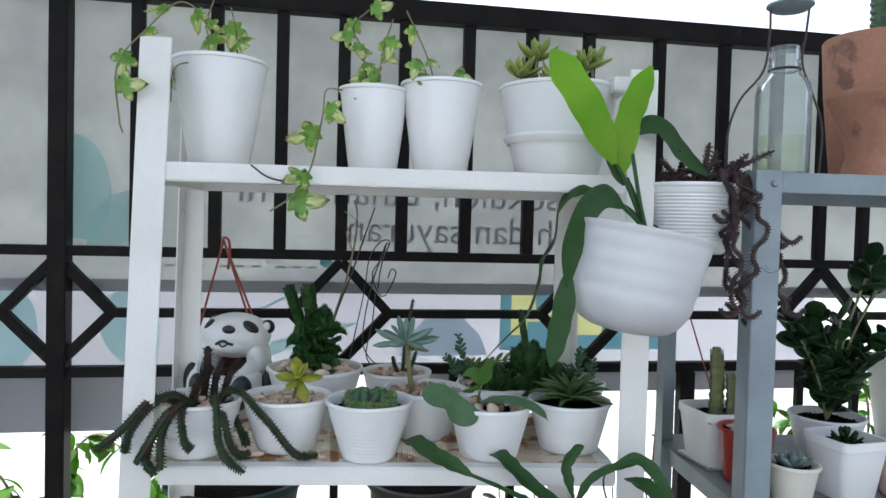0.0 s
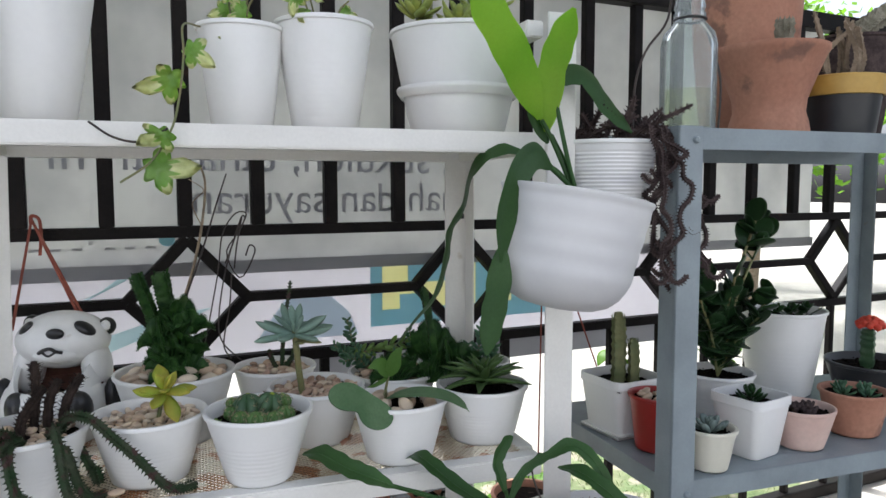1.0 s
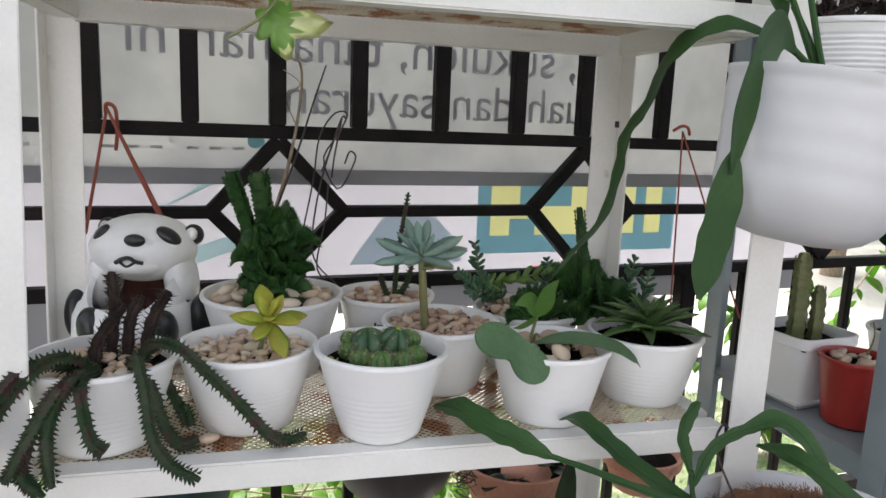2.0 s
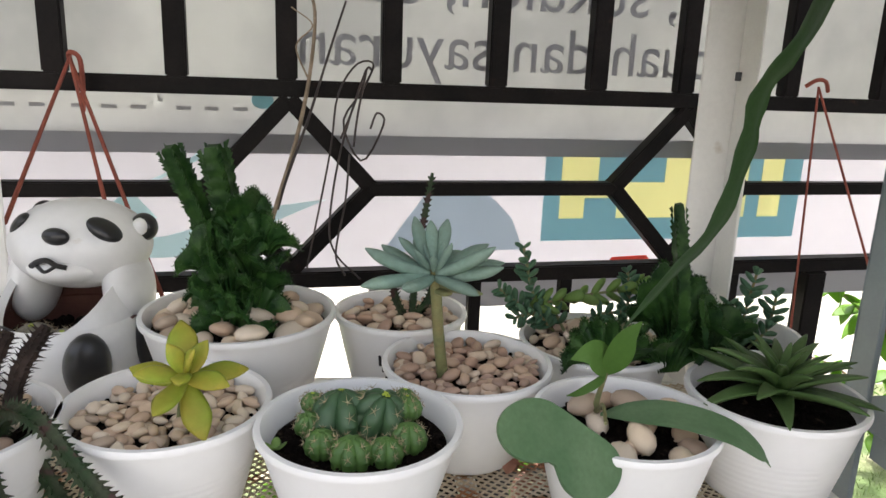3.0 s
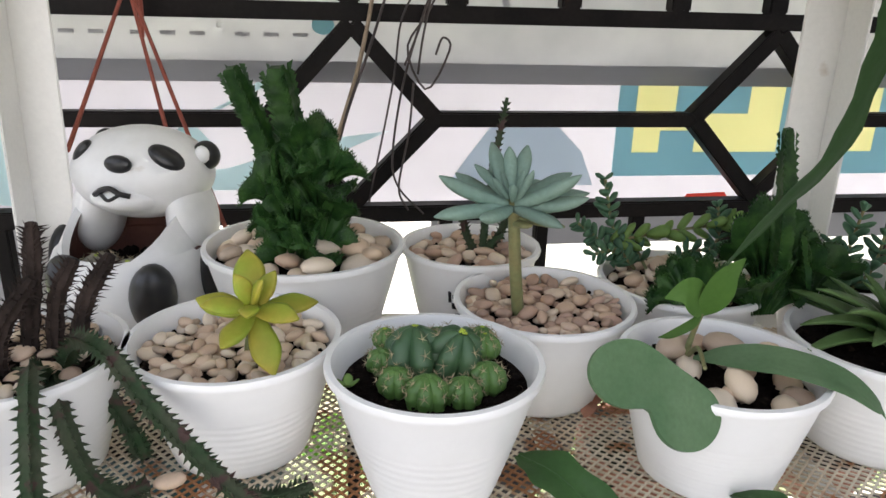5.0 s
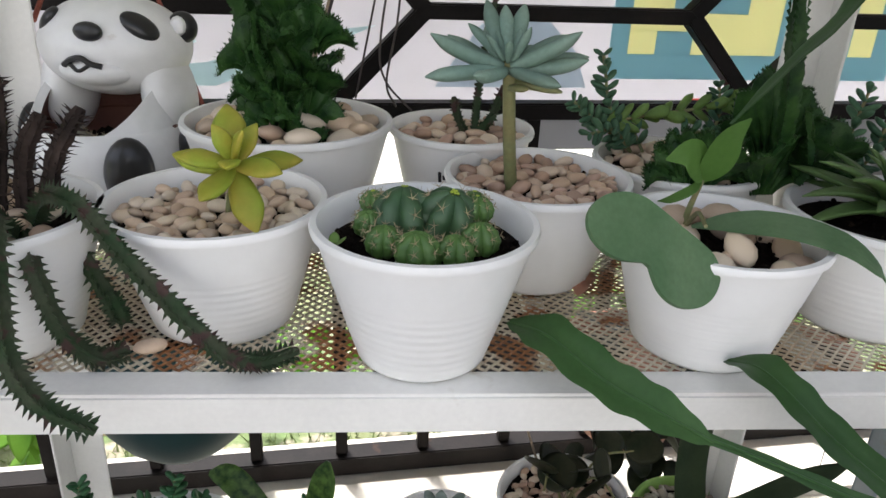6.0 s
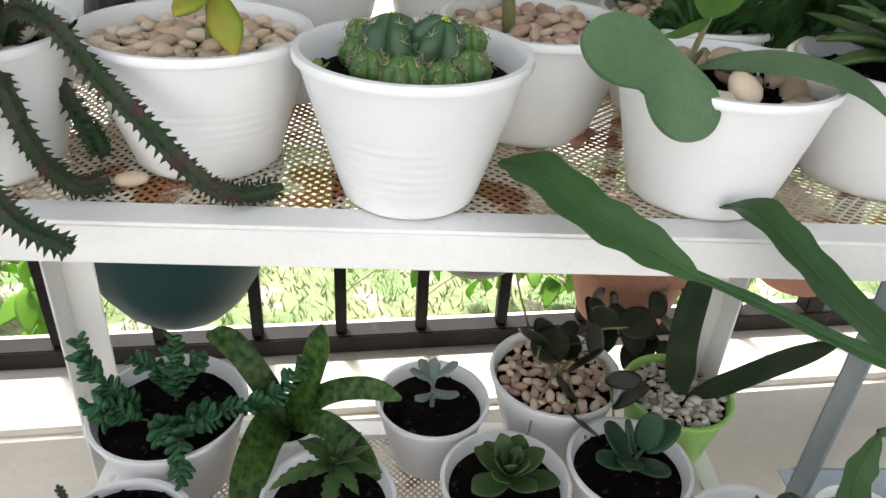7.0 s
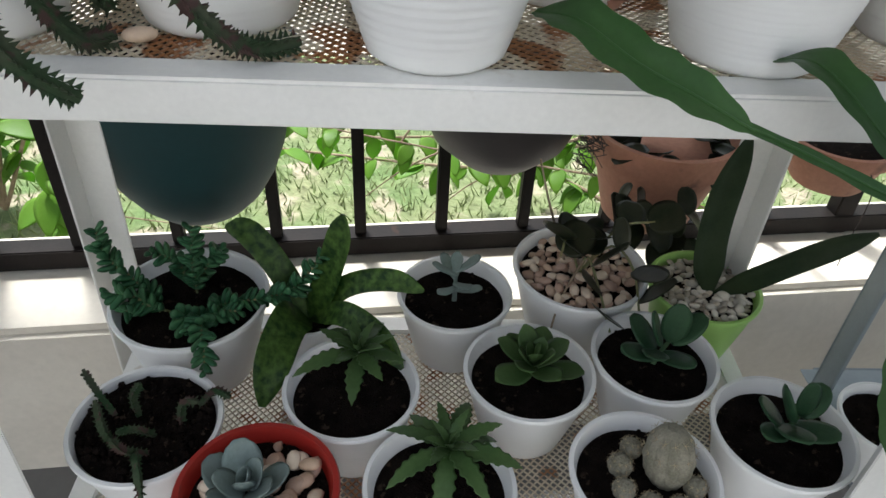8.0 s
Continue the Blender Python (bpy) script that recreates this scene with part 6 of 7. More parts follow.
for i in range(15):
    a = rr.uniform(0, 6.28)
    out = rr.uniform(0.045, 0.108)
    top = Vector((out * math.cos(a) + 0.004, out * math.sin(a) * 0.7, zi + rr.uniform(0.05, 0.18)))
    if i == 0:
        top = Vector((0.06, -0.01, zi + 0.265))
    if i == 1:
        top = Vector((0.085, 0.0, zi + 0.235))
    q = [Vector((0, 0, zi)), Vector((top.x * 0.4, top.y * 0.4, zi + (top.z - zi) * 0.55)), top]
    bm = bmesh.new()
    pts, fr = tube(bm, q, 0.0022, 6)
    st = part("branch", bm, M_STEM, e)
    for k in range(len(pts) - 3 if i < 2 else 2, len(pts)):
        for sd in range(2):
            shared("leaf", rr.choice(lms), st, aim(pts[k], rr.uniform(0, 360), rr.uniform(5, 75), rr.uniform(0.75, 1.1), rr.uniform(-30, 30)))
e = potted("leafy succulent in large white ribbed pot", 0.948, 1.235, GZ, GG)
zi, ri = pot(e, 0.078, 0.056, 0.162, ribs=10, fill=0.9)
lms = [leaf_mesh(0.034, 0.026, 0.002, 14, "round", M_JADE, 0.15)]
for k in range(3):
    rosette(e, lms, (-0.03 + 0.035 * k, -0.02, zi), 8, 70, 10, 0.8, 90 + k, 0.01, 0.02)
e = potted("green grafted cactus with coral red top in black pot", 1.062, 1.13, GZ, GG, "potted_cactus", "potted cactus")
zi, ri = pot(e, 0.078, 0.055, 0.075, M_BLACK, fill=0.85)
bm = bmesh.new()
spiny(bm, [(-0.01, 0, zi - 0.01), (-0.01, 0, zi + 0.04), (-0.01, 0, zi + 0.07)], 0.0145, 45, 3, 0.12, 0.008, taper=0.9)
part("stock", bm, M_CACT, e)
bm = bmesh.new()
for k in range(26):
    d = Vector((math.sin(k * 2.4) * math.sqrt((k + 0.5) / 26), math.cos(k * 2.4) * math.sqrt((k + 0.5) / 26), 0.3 + 0.6 * (1 - k / 26)))
    bmesh.ops.create_icosphere(bm, subdivisions=1, radius=0.0075, matrix=Matrix.Translation(d * 0.022 + Vector((-0.01, 0, zi + 0.07))))
part("red_top", bm, M_PETAL, e, "knobbly coral red grafted top")
e = potted("dark leaved plant in shallow white bowl", 1.145, 1.02, GZ, GG)
zi, ri = pot(e, 0.055, 0.04, 0.085, fill=0.88)
rosette(e, [leaf_mesh(0.04, 0.02, 0.002, 14, "lance", M_JADE, 0.15)], (0, 0, zi), 14, 80, 20, 1.0, 97, 0.006, 0.01)

# =========== grey rack, upper shelf ===========
TZ = 1.2945
m_glass, gn, gk, gp = shader("clear bottle glass")
clear = gn.new("ShaderNodeBsdfTransparent")
clear.inputs["Color"].default_value = (0.93, 0.96, 0.95, 1)
gloss = gn.new("ShaderNodeBsdfGlossy")
gloss.inputs["Roughness"].default_value = 0.06
facing = gn.new("ShaderNodeLayerWeight")
facing.inputs["Blend"].default_value = 0.14
gmix = gn.new("ShaderNodeMixShader")
gk.new(facing.outputs["Fresnel"], gmix.inputs[0])
gk.new(clear.outputs[0], gmix.inputs[1])
gk.new(gloss.outputs[0], gmix.inputs[2])
haze = gn.new("ShaderNodeBsdfDiffuse")
haze.inputs["Color"].default_value = (0.85, 0.87, 0.87, 1)
gmix2 = gn.new("ShaderNodeMixShader")
gmix2.inputs[0].default_value = 0.10
gk.new(gmix.outputs[0], gmix2.inputs[1])
gk.new(haze.outputs[0], gmix2.inputs[2])
gk.new(gmix2.outputs[0], gn["Material Output"].inputs["Surface"])
m_water, ln, lk, lp = shader("pale yellow liquid")
tint = ln.new("ShaderNodeBsdfTransparent")
tint.inputs["Color"].default_value = (0.90, 0.92, 0.74, 1)
lgl = ln.new("ShaderNodeBsdfGlossy")
lgl.inputs["Roughness"].default_value = 0.03
lmix = ln.new("ShaderNodeMixShader")
lmix.inputs[0].default_value = 0.07
lk.new(tint.outputs[0], lmix.inputs[1])
lk.new(lgl.outputs[0], lmix.inputs[2])
lk.new(lmix.outputs[0], ln["Material Output"].inputs["Surface"])
bottle = thing("glass_bottle", "clear glass bottle half full of pale yellow liquid", "bottle", 0.566, 1.035, TZ)
bm = bmesh.new()
lathe(bm, [(0.001, 0.0), (0.036, 0.0), (0.0395, 0.004), (0.0395, 0.125), (0.036, 0.142), (0.024, 0.156), (0.020, 0.160), (0.020, 0.164), (0.0225, 0.166), (0.0225, 0.170), (0.0205, 0.172), (0.0205, 0.176), (0.022, 0.178), (0.022, 0.182), (0.0205, 0.184), (0.0205, 0.196), (0.0185, 0.196), (0.0185, 0.160), (0.022, 0.153), (0.034, 0.140), (0.0372, 0.125), (0.0372, 0.008), (0.001, 0.006)], 40)
gl = part("glass", bm, m_glass, bottle)
gl.visible_shadow = False
bm = bmesh.new()
lathe(bm, [(0.001, 0.0065), (0.0368, 0.0085), (0.0368, 0.062), (0.001, 0.062)], 40)
lq = part("liquid", bm, m_water, bottle)
lq.visible_shadow = False
bm = bmesh.new()
lathe(bm, [(0.0226, 0.1602), (0.0242, 0.162), (0.0226, 0.164)], 32)
part("neck_ring", bm, M_BLACK, bottle)
hang = thing("wire_hanger", "black wire loop hanger with small metal disc", "hanger", 0.566, 1.06, TZ)
for pts in ([(-0.075, 0.0, 0.0), (-0.072, 0.0, 0.07), (-0.055, 0, 0.12), (-0.02, 0, 0.165), (-0.012, 0, 0.22), (-0.012, 0, 0.262)], [(0.075, 0, 0.0), (0.078, 0, 0.08), (0.062, 0, 0.13), (0.042, 0, 0.18), (0.046, 0, 0.225), (0.050, 0, 0.268)]):
    bm = bmesh.new()
    tube(bm, pts, 0.0018, 7)
    part("wire", bm, M_WIRE, hang)
bm = bmesh.new()
lathe(bm, [(0.001, 0.258), (0.026, 0.260), (0.034, 0.266), (0.034, 0.269), (0.001, 0.268)], 36, centre=(0.019, 0, 0))
part("disc", bm, M_GREY, hang)
e = potted("small woolly cactus in flared terracotta pot", 0.778, 1.105, TZ, GG, "potted_cactus", "potted cactus")
bm = bmesh.new()
lathe(bm, [(0.001, 0.0), (0.060, 0.0), (0.064, 0.006), (0.060, 0.028), (0.055, 0.045), (0.057, 0.065), (0.070, 0.10), (0.084, 0.135), (0.088, 0.140), (0.088, 0.147), (0.081, 0.147), (0.076, 0.13), (0.001, 0.128)], 56)
part("pot", bm, M_TERRA, e, "weathered terracotta with pale stains")
bm = bmesh.new()
spiny(bm, [(0.008, -0.02, 0.12), (0.008, -0.02, 0.155), (0.008, -0.02, 0.180), (0.008, -0.02, 0.190)], 0.0150, 48, 11, 0.22, 0.0035, taper=0.72)
part("column", bm, M_FUZZ, e)
e = potted("tall cactus stump in large plain terracotta pot", 0.912, 1.315, TZ, GG, "potted_cactus", "potted cactus")
bm = bmesh.new()
lathe(bm, [(0.001, 0.0), (0.072, 0.0), (0.078, 0.01), (0.096, 0.19), (0.102, 0.292), (0.100, 0.295), (0.094, 0.294), (0.092, 0.26), (0.001, 0.26)], 56)
part("pot", bm, M_TERRA, e)
bm = bmesh.new()
spiny(bm, [(-0.01, 0, 0.26), (-0.006, 0, 0.34), (-0.012, 0, 0.44)], 0.016, 49, 5, 0.2, 0.01)
part("column", bm, M_CACT, e)
e = potted("brown knobbly stems in black pot with mustard band", 0.925, 1.10, TZ, GG)
zi, ri = pot(e, 0.064, 0.052, 0.105, M_BLACK, fill=0.9)
bm = bmesh.new()
lathe(bm, [(0.0632, 0.074), (0.0655, 0.075), (0.0685, 0.105), (0.066, 0.1068), (0.062, 0.106)], 48)
part("band", bm, M_GOLD, e, "mustard yellow painted band")
rr = random.Random(66)
for k in range(9):
    a = rr.uniform(0, 6.28)
    p0 = Vector((0.02 * math.cos(a), 0.02 * math.sin(a), zi))
    bm = bmesh.new()
    spiny(bm, [p0, p0 * 1.1 + Vector((rr.uniform(-0.015, 0.015), 0, 0.04)), p0 + Vector((rr.uniform(-0.035, 0.035), rr.uniform(-0.02, 0.02), rr.uniform(0.07, 0.13)))], 0.0048, 400 + k, 4, 0.5, 0.008)
    part("stem", bm, M_TWIG, e)
e = potted("dark plant in dark terracotta bowl", 1.065, 1.22, TZ, GG)
zi, ri = pot(e, 0.085, 0.06, 0.20, M_SPINYB, fill=0.9)
bm = bmesh.new()
spiny(bm, [(0.0, 0, zi), (0.03, -0.02, zi + 0.05), (0.12, -0.03, zi + 0.1)], 0.02, 55, 5, 0.3, 0.01)
part("stem", bm, M_FUZZ, e)

# =========== bottom shelf ===========
BZ = 0.4205
GB = "potted plants on the bottom shelf"
e = potted("trailing jade green sedum in white plastic pot", -0.283, 1.198, BZ, GB)
zi, ri = pot(e, 0.077, 0.053, 0.104, fill=0.86)
for i, q in enumerate((((-0.03, 0.0, zi), (-0.05, 0.0, zi + 0.03), (-0.078, 0.01, zi + 0.055), (-0.082, 0.012, zi + 0.085)), ((-0.02, -0.01, zi), (-0.045, -0.02, zi + 0.02), (-0.055, -0.03, zi + 0.018)), ((0.0, 0.02, zi), (0.0, 0.025, zi + 0.04), (0.004, 0.03, zi + 0.075)), ((0.02, -0.01, zi), (0.04, -0.015, zi + 0.018), (0.08, -0.01, zi + 0.022), (0.11, 0.0, zi + 0.03), (0.135, 0.01, zi + 0.06)), ((0.01, -0.02, zi), (0.02, -0.04, zi + 0.018), (0.03, -0.07, zi + 0.02), (0.034, -0.088, zi + 0.0)), ((0.02, -0.02, zi), (0.035, -0.03, zi + 0.02), (0.055, -0.03, zi + 0.022)), ((-0.01, 0.03, zi), (-0.02, 0.035, zi + 0.03), (-0.04, 0.03, zi + 0.045)), ((0.0, 0.03, zi), (0.015, 0.03, zi + 0.035), (0.028, 0.03, zi + 0.05)), ((-0.03, -0.01, zi), (-0.05, -0.02, zi + 0.03), (-0.07, -0.02, zi + 0.03)), ((0.0, -0.02, zi), (0.005, -0.04, zi + 0.022), (0.012, -0.055, zi + 0.02)))):
    sprig(e, [Vector(v) for v in q], M_SEDUMD, 0.0165, 0.0125, 0.0050, seed=100 + i, thick=0.006)
e = potted("dark dry spiny seedlings in white plastic pot", -0.287, 1.050, BZ, GB)
zi, ri = pot(e, 0.0635, 0.045, 0.088, fill=0.94)
for i, q in enumerate((((-0.03, 0.01, zi), (-0.045, 0.02, zi + 0.02), (-0.055, 0.028, zi + 0.04)), ((0.04, 0.02, zi), (0.055, 0.028, zi + 0.014), (0.07, 0.022, zi + 0.012)), ((-0.02, -0.02, zi), (-0.02, -0.03, zi + 0.03), (-0.03, -0.01, zi + 0.045)), ((0.0, -0.03, zi), (0.01, -0.05, zi + 0.02), (0.018, -0.075, zi - 0.0)), ((0.01, -0.01, zi), (0.0, -0.02, zi + 0.02), (-0.01, -0.03, zi + 0.028)), ((0.01, -0.03, zi), (0.0, -0.045, zi + 0.025), (-0.004, -0.05, zi + 0.045)), ((0.03, 0.0, zi), (0.035, 0.005, zi + 0.025), (0.05, 0.0, zi + 0.032)), ((-0.01, 0.01, zi), (-0.012, 0.015, zi + 0.02), (-0.005, 0.02, zi + 0.032)))):
    bm = bmesh.new()
    spiny(bm, q, 0.0036, 500 + i, 4, 0.8, 0.005)
    part("spiny_stem", bm, M_SPINY, e)
bm = bmesh.new()
rr = random.Random(123)
for i in range(260):
    a, r = rr.uniform(0, 6.28), 0.056 * math.sqrt(rr.random())
    bmesh.ops.create_icosphere(bm, subdivisions=1, radius=rr.uniform(0.002, 0.0042), matrix=Matrix.Translation((r * math.cos(a), r * math.sin(a), zi + rr.uniform(0, 0.004))))
part("crumb_layer", bm, M_SOIL, e)["kind"] = "stuff"
e = potted("grey blue echeveria with pink stones in red plastic pot", -0.176, 0.977, BZ, GB)
zi, ri = pot(e, 0.0620, 0.046, 0.098, M_RED, fill=0.86, lip=0.0035)
pebbles(e, ri, zi, 0.009, 81, 160, second=0.2, meshes=PEBP)
rosette(e, [leaf_mesh(0.040, 0.032, 0.004, 25, "round", M_SILVER, 0.3)], (-0.008, 0.0, zi + 0.004), 11, 70, 16, 1.0, 82, 0.006, 0.012, 0.5)
SERR = [leaf_mesh(0.058, 0.0165, 0.003, -46, "lance", M_ALOE, 0.4, wavy=0.16, wave_n=7, n=30), leaf_mesh(0.046, 0.016, 0.003, -18, "lance", M_ALOE, 0.4, wavy=0.16, wave_n=6, n=26)]
for k, (x, y) in enumerate(((-0.110, 1.094), (-0.029, 0.989))):
    e = potted("serrated green leaved succulent in white plastic pot", x, y, BZ, GB)
    zi, ri = pot(e, 0.0615, 0.043, 0.088, fill=0.84, ribs=8)
    c = (0.006, 0.012, zi + 0.042)
    stem_part(e, [(0, 0.0, zi - 0.004), (0.003, 0.006, zi + 0.02), c], 0.003)
    rosette(e, SERR, c, 17, 78, -8, 1.0, 110 + k, 0.003, 0.008, 0.4)
e = potted("large mottled strap leaves in small white pot", -0.163, 1.200, BZ, GB)
zi, ri = pot(e, 0.034, 0.028, 0.082, fill=0.88)
for i, (w, q) in enumerate(((0.040, ((0.0, -0.005, zi), (-0.012, -0.04, zi + 0.035), (-0.022, -0.085, zi + 0.03), (-0.03, -0.12, zi + 0.0))), (0.030, ((0.0, 0.0, zi), (0.02, 0.0, zi + 0.05), (0.035, 0.006, zi + 0.10), (0.04, 0.012, zi + 0.128))), (0.028, ((0.0, 0.0, zi), (-0.03, 0.02, zi + 0.05), (-0.06, 0.035, zi + 0.085), (-0.085, 0.04, zi + 0.09))), (0.024, ((0.0, 0.0, zi), (0.04, 0.0, zi + 0.045), (0.085, -0.005, zi + 0.06), (0.12, -0.01, zi + 0.05))), (0.026, ((0.0, 0.0, zi), (0.04, -0.03, zi + 0.035), (0.075, -0.06, zi + 0.035), (0.1, -0.08, zi + 0.01))))):
    bm = bmesh.new()
    blade(bm, spline(q, 16), w, 0.0035, "strap", (0, -0.5, 0.85), 12, 0.0, 0.22)
    part("leaf", bm, M_MOTTLE, e)
e = potted("silver leaved kalanchoe in white plastic pot", -0.008, 1.230, BZ, GB)
zi, ri = pot(e, 0.0605, 0.043, 0.088, fill=0.84)
c = (0.0, 0.002, zi + 0.04)
stem_part(e, [(0, 0, zi - 0.004), (0, 0.002, zi + 0.02), c], 0.003, M_SILVER)
for k, (tu, ri_, z) in enumerate(((80, 78, 0.035), (10, 25, 0.04), (190, 25, 0.036), (-60, 20, 0.022), (230, 12, 0.016), (-20, 10, 0.014), (130, 30, 0.03))):
    shared("leaf", leaf_mesh(0.032, 0.017, 0.005, 20, "spoon", M_SILVER, 0.3), e, aim((0, 0.002, zi + z), tu, ri_, 1.0))
e = potted("green echeveria rosette in white plastic pot", 0.061, 1.117, BZ, GB)
zi, ri = pot(e, 0.0620, 0.043, 0.088, fill=0.84)
rosette(e, [leaf_mesh(0.044, 0.027, 0.004, 18, "plump", M_ALOE, 0.3, n=12)], (0.002, 0.0, zi + 0.014), 15, 70, 4, 1.0, 120, 0.004, 0.012, 0.5)
e = potted("trailing coin leaved plant with pebbles in white pot", 0.135, 1.264, BZ, GB)
zi, ri = pot(e, 0.0735, 0.051, 0.100, fill=0.88)
pebbles(e, ri, zi, 0.0072, 83, 420, 0.0, 0.3, 0.3, meshes=PEBP)
coin = [leaf_mesh(0.042, 0.042, 0.0018, 8, "round", M_COIN, 0.1, n=14)]
rr = random.Random(9)
for q in (((0, 0, zi), (0.0, -0.02, zi + 0.04), (0.01, -0.05, zi + 0.02), (0.02, -0.085, zi - 0.01)), ((0, 0, zi), (-0.02, 0.0, zi + 0.05), (-0.03, -0.02, zi + 0.04)), ((0, 0, zi), (0.03, 0.0, zi + 0.04), (0.05, -0.03, zi + 0.03), (0.055, -0.075, zi - 0.01)), ((0, 0, zi), (0.04, 0.02, zi + 0.05), (0.08, 0.02, zi + 0.06))):
    bm = bmesh.new()
    pts, fr = tube(bm, [Vector(v) for v in q], 0.0014, 6)
    v = part("runner", bm, M_STEM, e)
    for k in range(4, len(pts), 3):
        shared("leaf", coin[0], v, aim(pts[k], rr.uniform(0, 360), rr.uniform(10, 60), rr.uniform(0.8, 1.15), rr.uniform(-40, 40)))
for q in (((-0.02, 0.0, zi + 0.02), (-0.045, 0.01, zi + 0.09), (-0.06, 0.015, zi + 0.14)), ((0.0, -0.01, zi + 0.03), (-0.03, -0.05, zi + 0.0), (-0.05, -0.1, zi - 0.035))):
    stem_part(e, [Vector(v) for v in q], 0.0016, M_TWIG)
e = potted("broad upright leaves with white pebbles in lime green pot", 0.274, 1.243, BZ, GB)
zi, ri = pot(e, 0.0605, 0.043, 0.092, M_LIME, fill=0.9)
pebbles(e, ri, zi, 0.0060, 84, 700, second=0.35, meshes=PEBG)
for w, q in ((0.036, ((0.005, -0.005, zi), (-0.01, 0.0, zi + 0.06), (-0.012, 0.005, zi + 0.13), (-0.008, 0.0, zi + 0.20))), (0.030, ((0.01, -0.005, zi), (0.05, -0.02, zi + 0.045), (0.095, -0.03, zi + 0.085), (0.135, -0.04, zi + 0.115)))):
    bm = bmesh.new()
    blade(bm, spline(q, 16), w, 0.003, "strap", (0, -0.9, 0.3), 12, 0.0, 0.25)
    part("leaf", bm, M_OLIVE, e)
PADS = leaf_mesh(0.046, 0.031, 0.006, 14, "round", M_PADS, 0.2, n=12)
for k, (x, y, s) in enumerate(((0.190, 1.137, 0.0610), (0.285, 1.046, 0.0620))):
    e = potted("round leaved jade succulent in white plastic pot", x, y, BZ, GB)
    zi, ri = pot(e, s, s * 0.68, 0.090, fill=0.85)
    stem_part(e, [(0, 0, zi - 0.003), (0.006, 0.004, zi + 0.012), (0.014, 0.006, zi + 0.03)], 0.003, M_HOYA)
    for tu, rs, z, dx in ((80, 72, 0.028, 0.014), (20, 30, 0.026, 0.014), (140, 35, 0.014, 0.0), (200, 15, 0.010, 0.0), (-50, 12, 0.010, 0.006), (-110, 25, 0.014, 0.0), (160, 60, 0.024, 0.004)):
        shared("leaf", PADS, e, aim((dx, 0.004, zi + z), tu + 20 * k, rs, 0.8 + 0.15 * ((tu + k) % 3) / 2))
e = potted("grey spiny mammillaria cluster in white plastic pot", 0.147, 1.002, BZ, GB, "potted_cactus", "potted cactus")
zi, ri = pot(e, 0.0625, 0.044, 0.088, fill=0.84)
globe(e, 0.02, 0.008, zi + 0.024, 0.022, 11, 201, M_FUZZ, 1.5, 0.08, False)
for k, (x, y, r) in enumerate(((-0.018, 0.012, 0.011), (-0.02, -0.012, 0.010), (0.0, -0.026, 0.010), (0.024, -0.028, 0.009), (0.042, -0.01, 0.010), (-0.004, 0.03, 0.010))):
    globe(e, x, y, zi + 0.006, r, 9, 210 + k, M_FUZZ, 0.95, 0.08, False)
e = potted("small green seedling in white pot on the grey rack", 0.488, 1.148, 0.3155, GG)
zi, ri = pot(e, 0.052, 0.037, 0.085, fill=0.88)
rosette(e, [leaf_mesh(0.02, 0.012, 0.003, 20, "spoon", M_SEDUM, 0.2)], (0, 0, zi), 9, 80, 20, 1.0, 130)

# =========== pots hung on the fence ===========
GH = "pots hung on the fence"
def hung(label, x, y, z, prof, material, name="hanging_pot"):
    e = thing(name, label, "hanging pot", x, y, z, GH)
    bm = bmesh.new()
    lathe(bm, prof, 52)
    part("pot", bm, material, e)
    top, wide = prof[-4][1], prof[-4][0]
    if label.startswith("dark"):
        bm = bmesh.new()
        lathe(bm, [(wide - 0.001, top - 0.012), (wide + 0.004, top - 0.010), (wide + 0.004, top + 0.002), (wide - 0.004, top + 0.003)], 52)
        part("rim", bm, material, e)
        bm = bmesh.new()
        lathe(bm, [(0.001, top - 0.02), (wide * 0.6, top - 0.018), (wide - 0.008, top - 0.03)], 30)
        part("soil", bm, M_SOIL, e)
    for dx in (-0.04, 0.04):
        bm = bmesh.new()
        tube(bm, [(dx, wide - 0.006, top - 0.004), (dx, wide + 0.004, top + 0.03), (dx * 0.9, fence_y(x) - y - 0.016, top + 0.05), (dx * 0.9, fence_y(x) - y + 0.004, top + 0.04)], 0.0016, 6)
        part("hook", bm, M_WIRE, e)
    return e


e = hung("dark teal plastic bowl planter hung on the fence", -0.318, 1.395, 0.500, [(0.0009, 0.0), (0.0414, 0.0), (0.0470, 0.004), (0.0583, 0.010), (0.0771, 0.030), (0.0949, 0.060), (0.1081, 0.095), (0.1166, 0.135), (0.1222, 0.175), (0.1250, 0.195), (0.1297, 0.200), (0.1297, 0.208), (0.1231, 0.208), (0.1184, 0.18), (0.0009, 0.175)], M_TEAL)
e = hung("dark grey plastic bowl planter hung on the fence", 0.052, 1.445, 0.543, [(0.001, 0.0), (0.03, 0.002), (0.05, 0.012), (0.085, 0.045), (0.104, 0.09), (0.107, 0.14), (0.110, 0.145), (0.104, 0.148), (0.098, 0.12), (0.001, 0.11)], surface("grey brown plastic", (0.028, 0.024, 0.024), (0.040, 0.034, 0.033), 0.5, 10, 120, 0.1, 0.08))
bm = bmesh.new()
rr = random.Random(31)
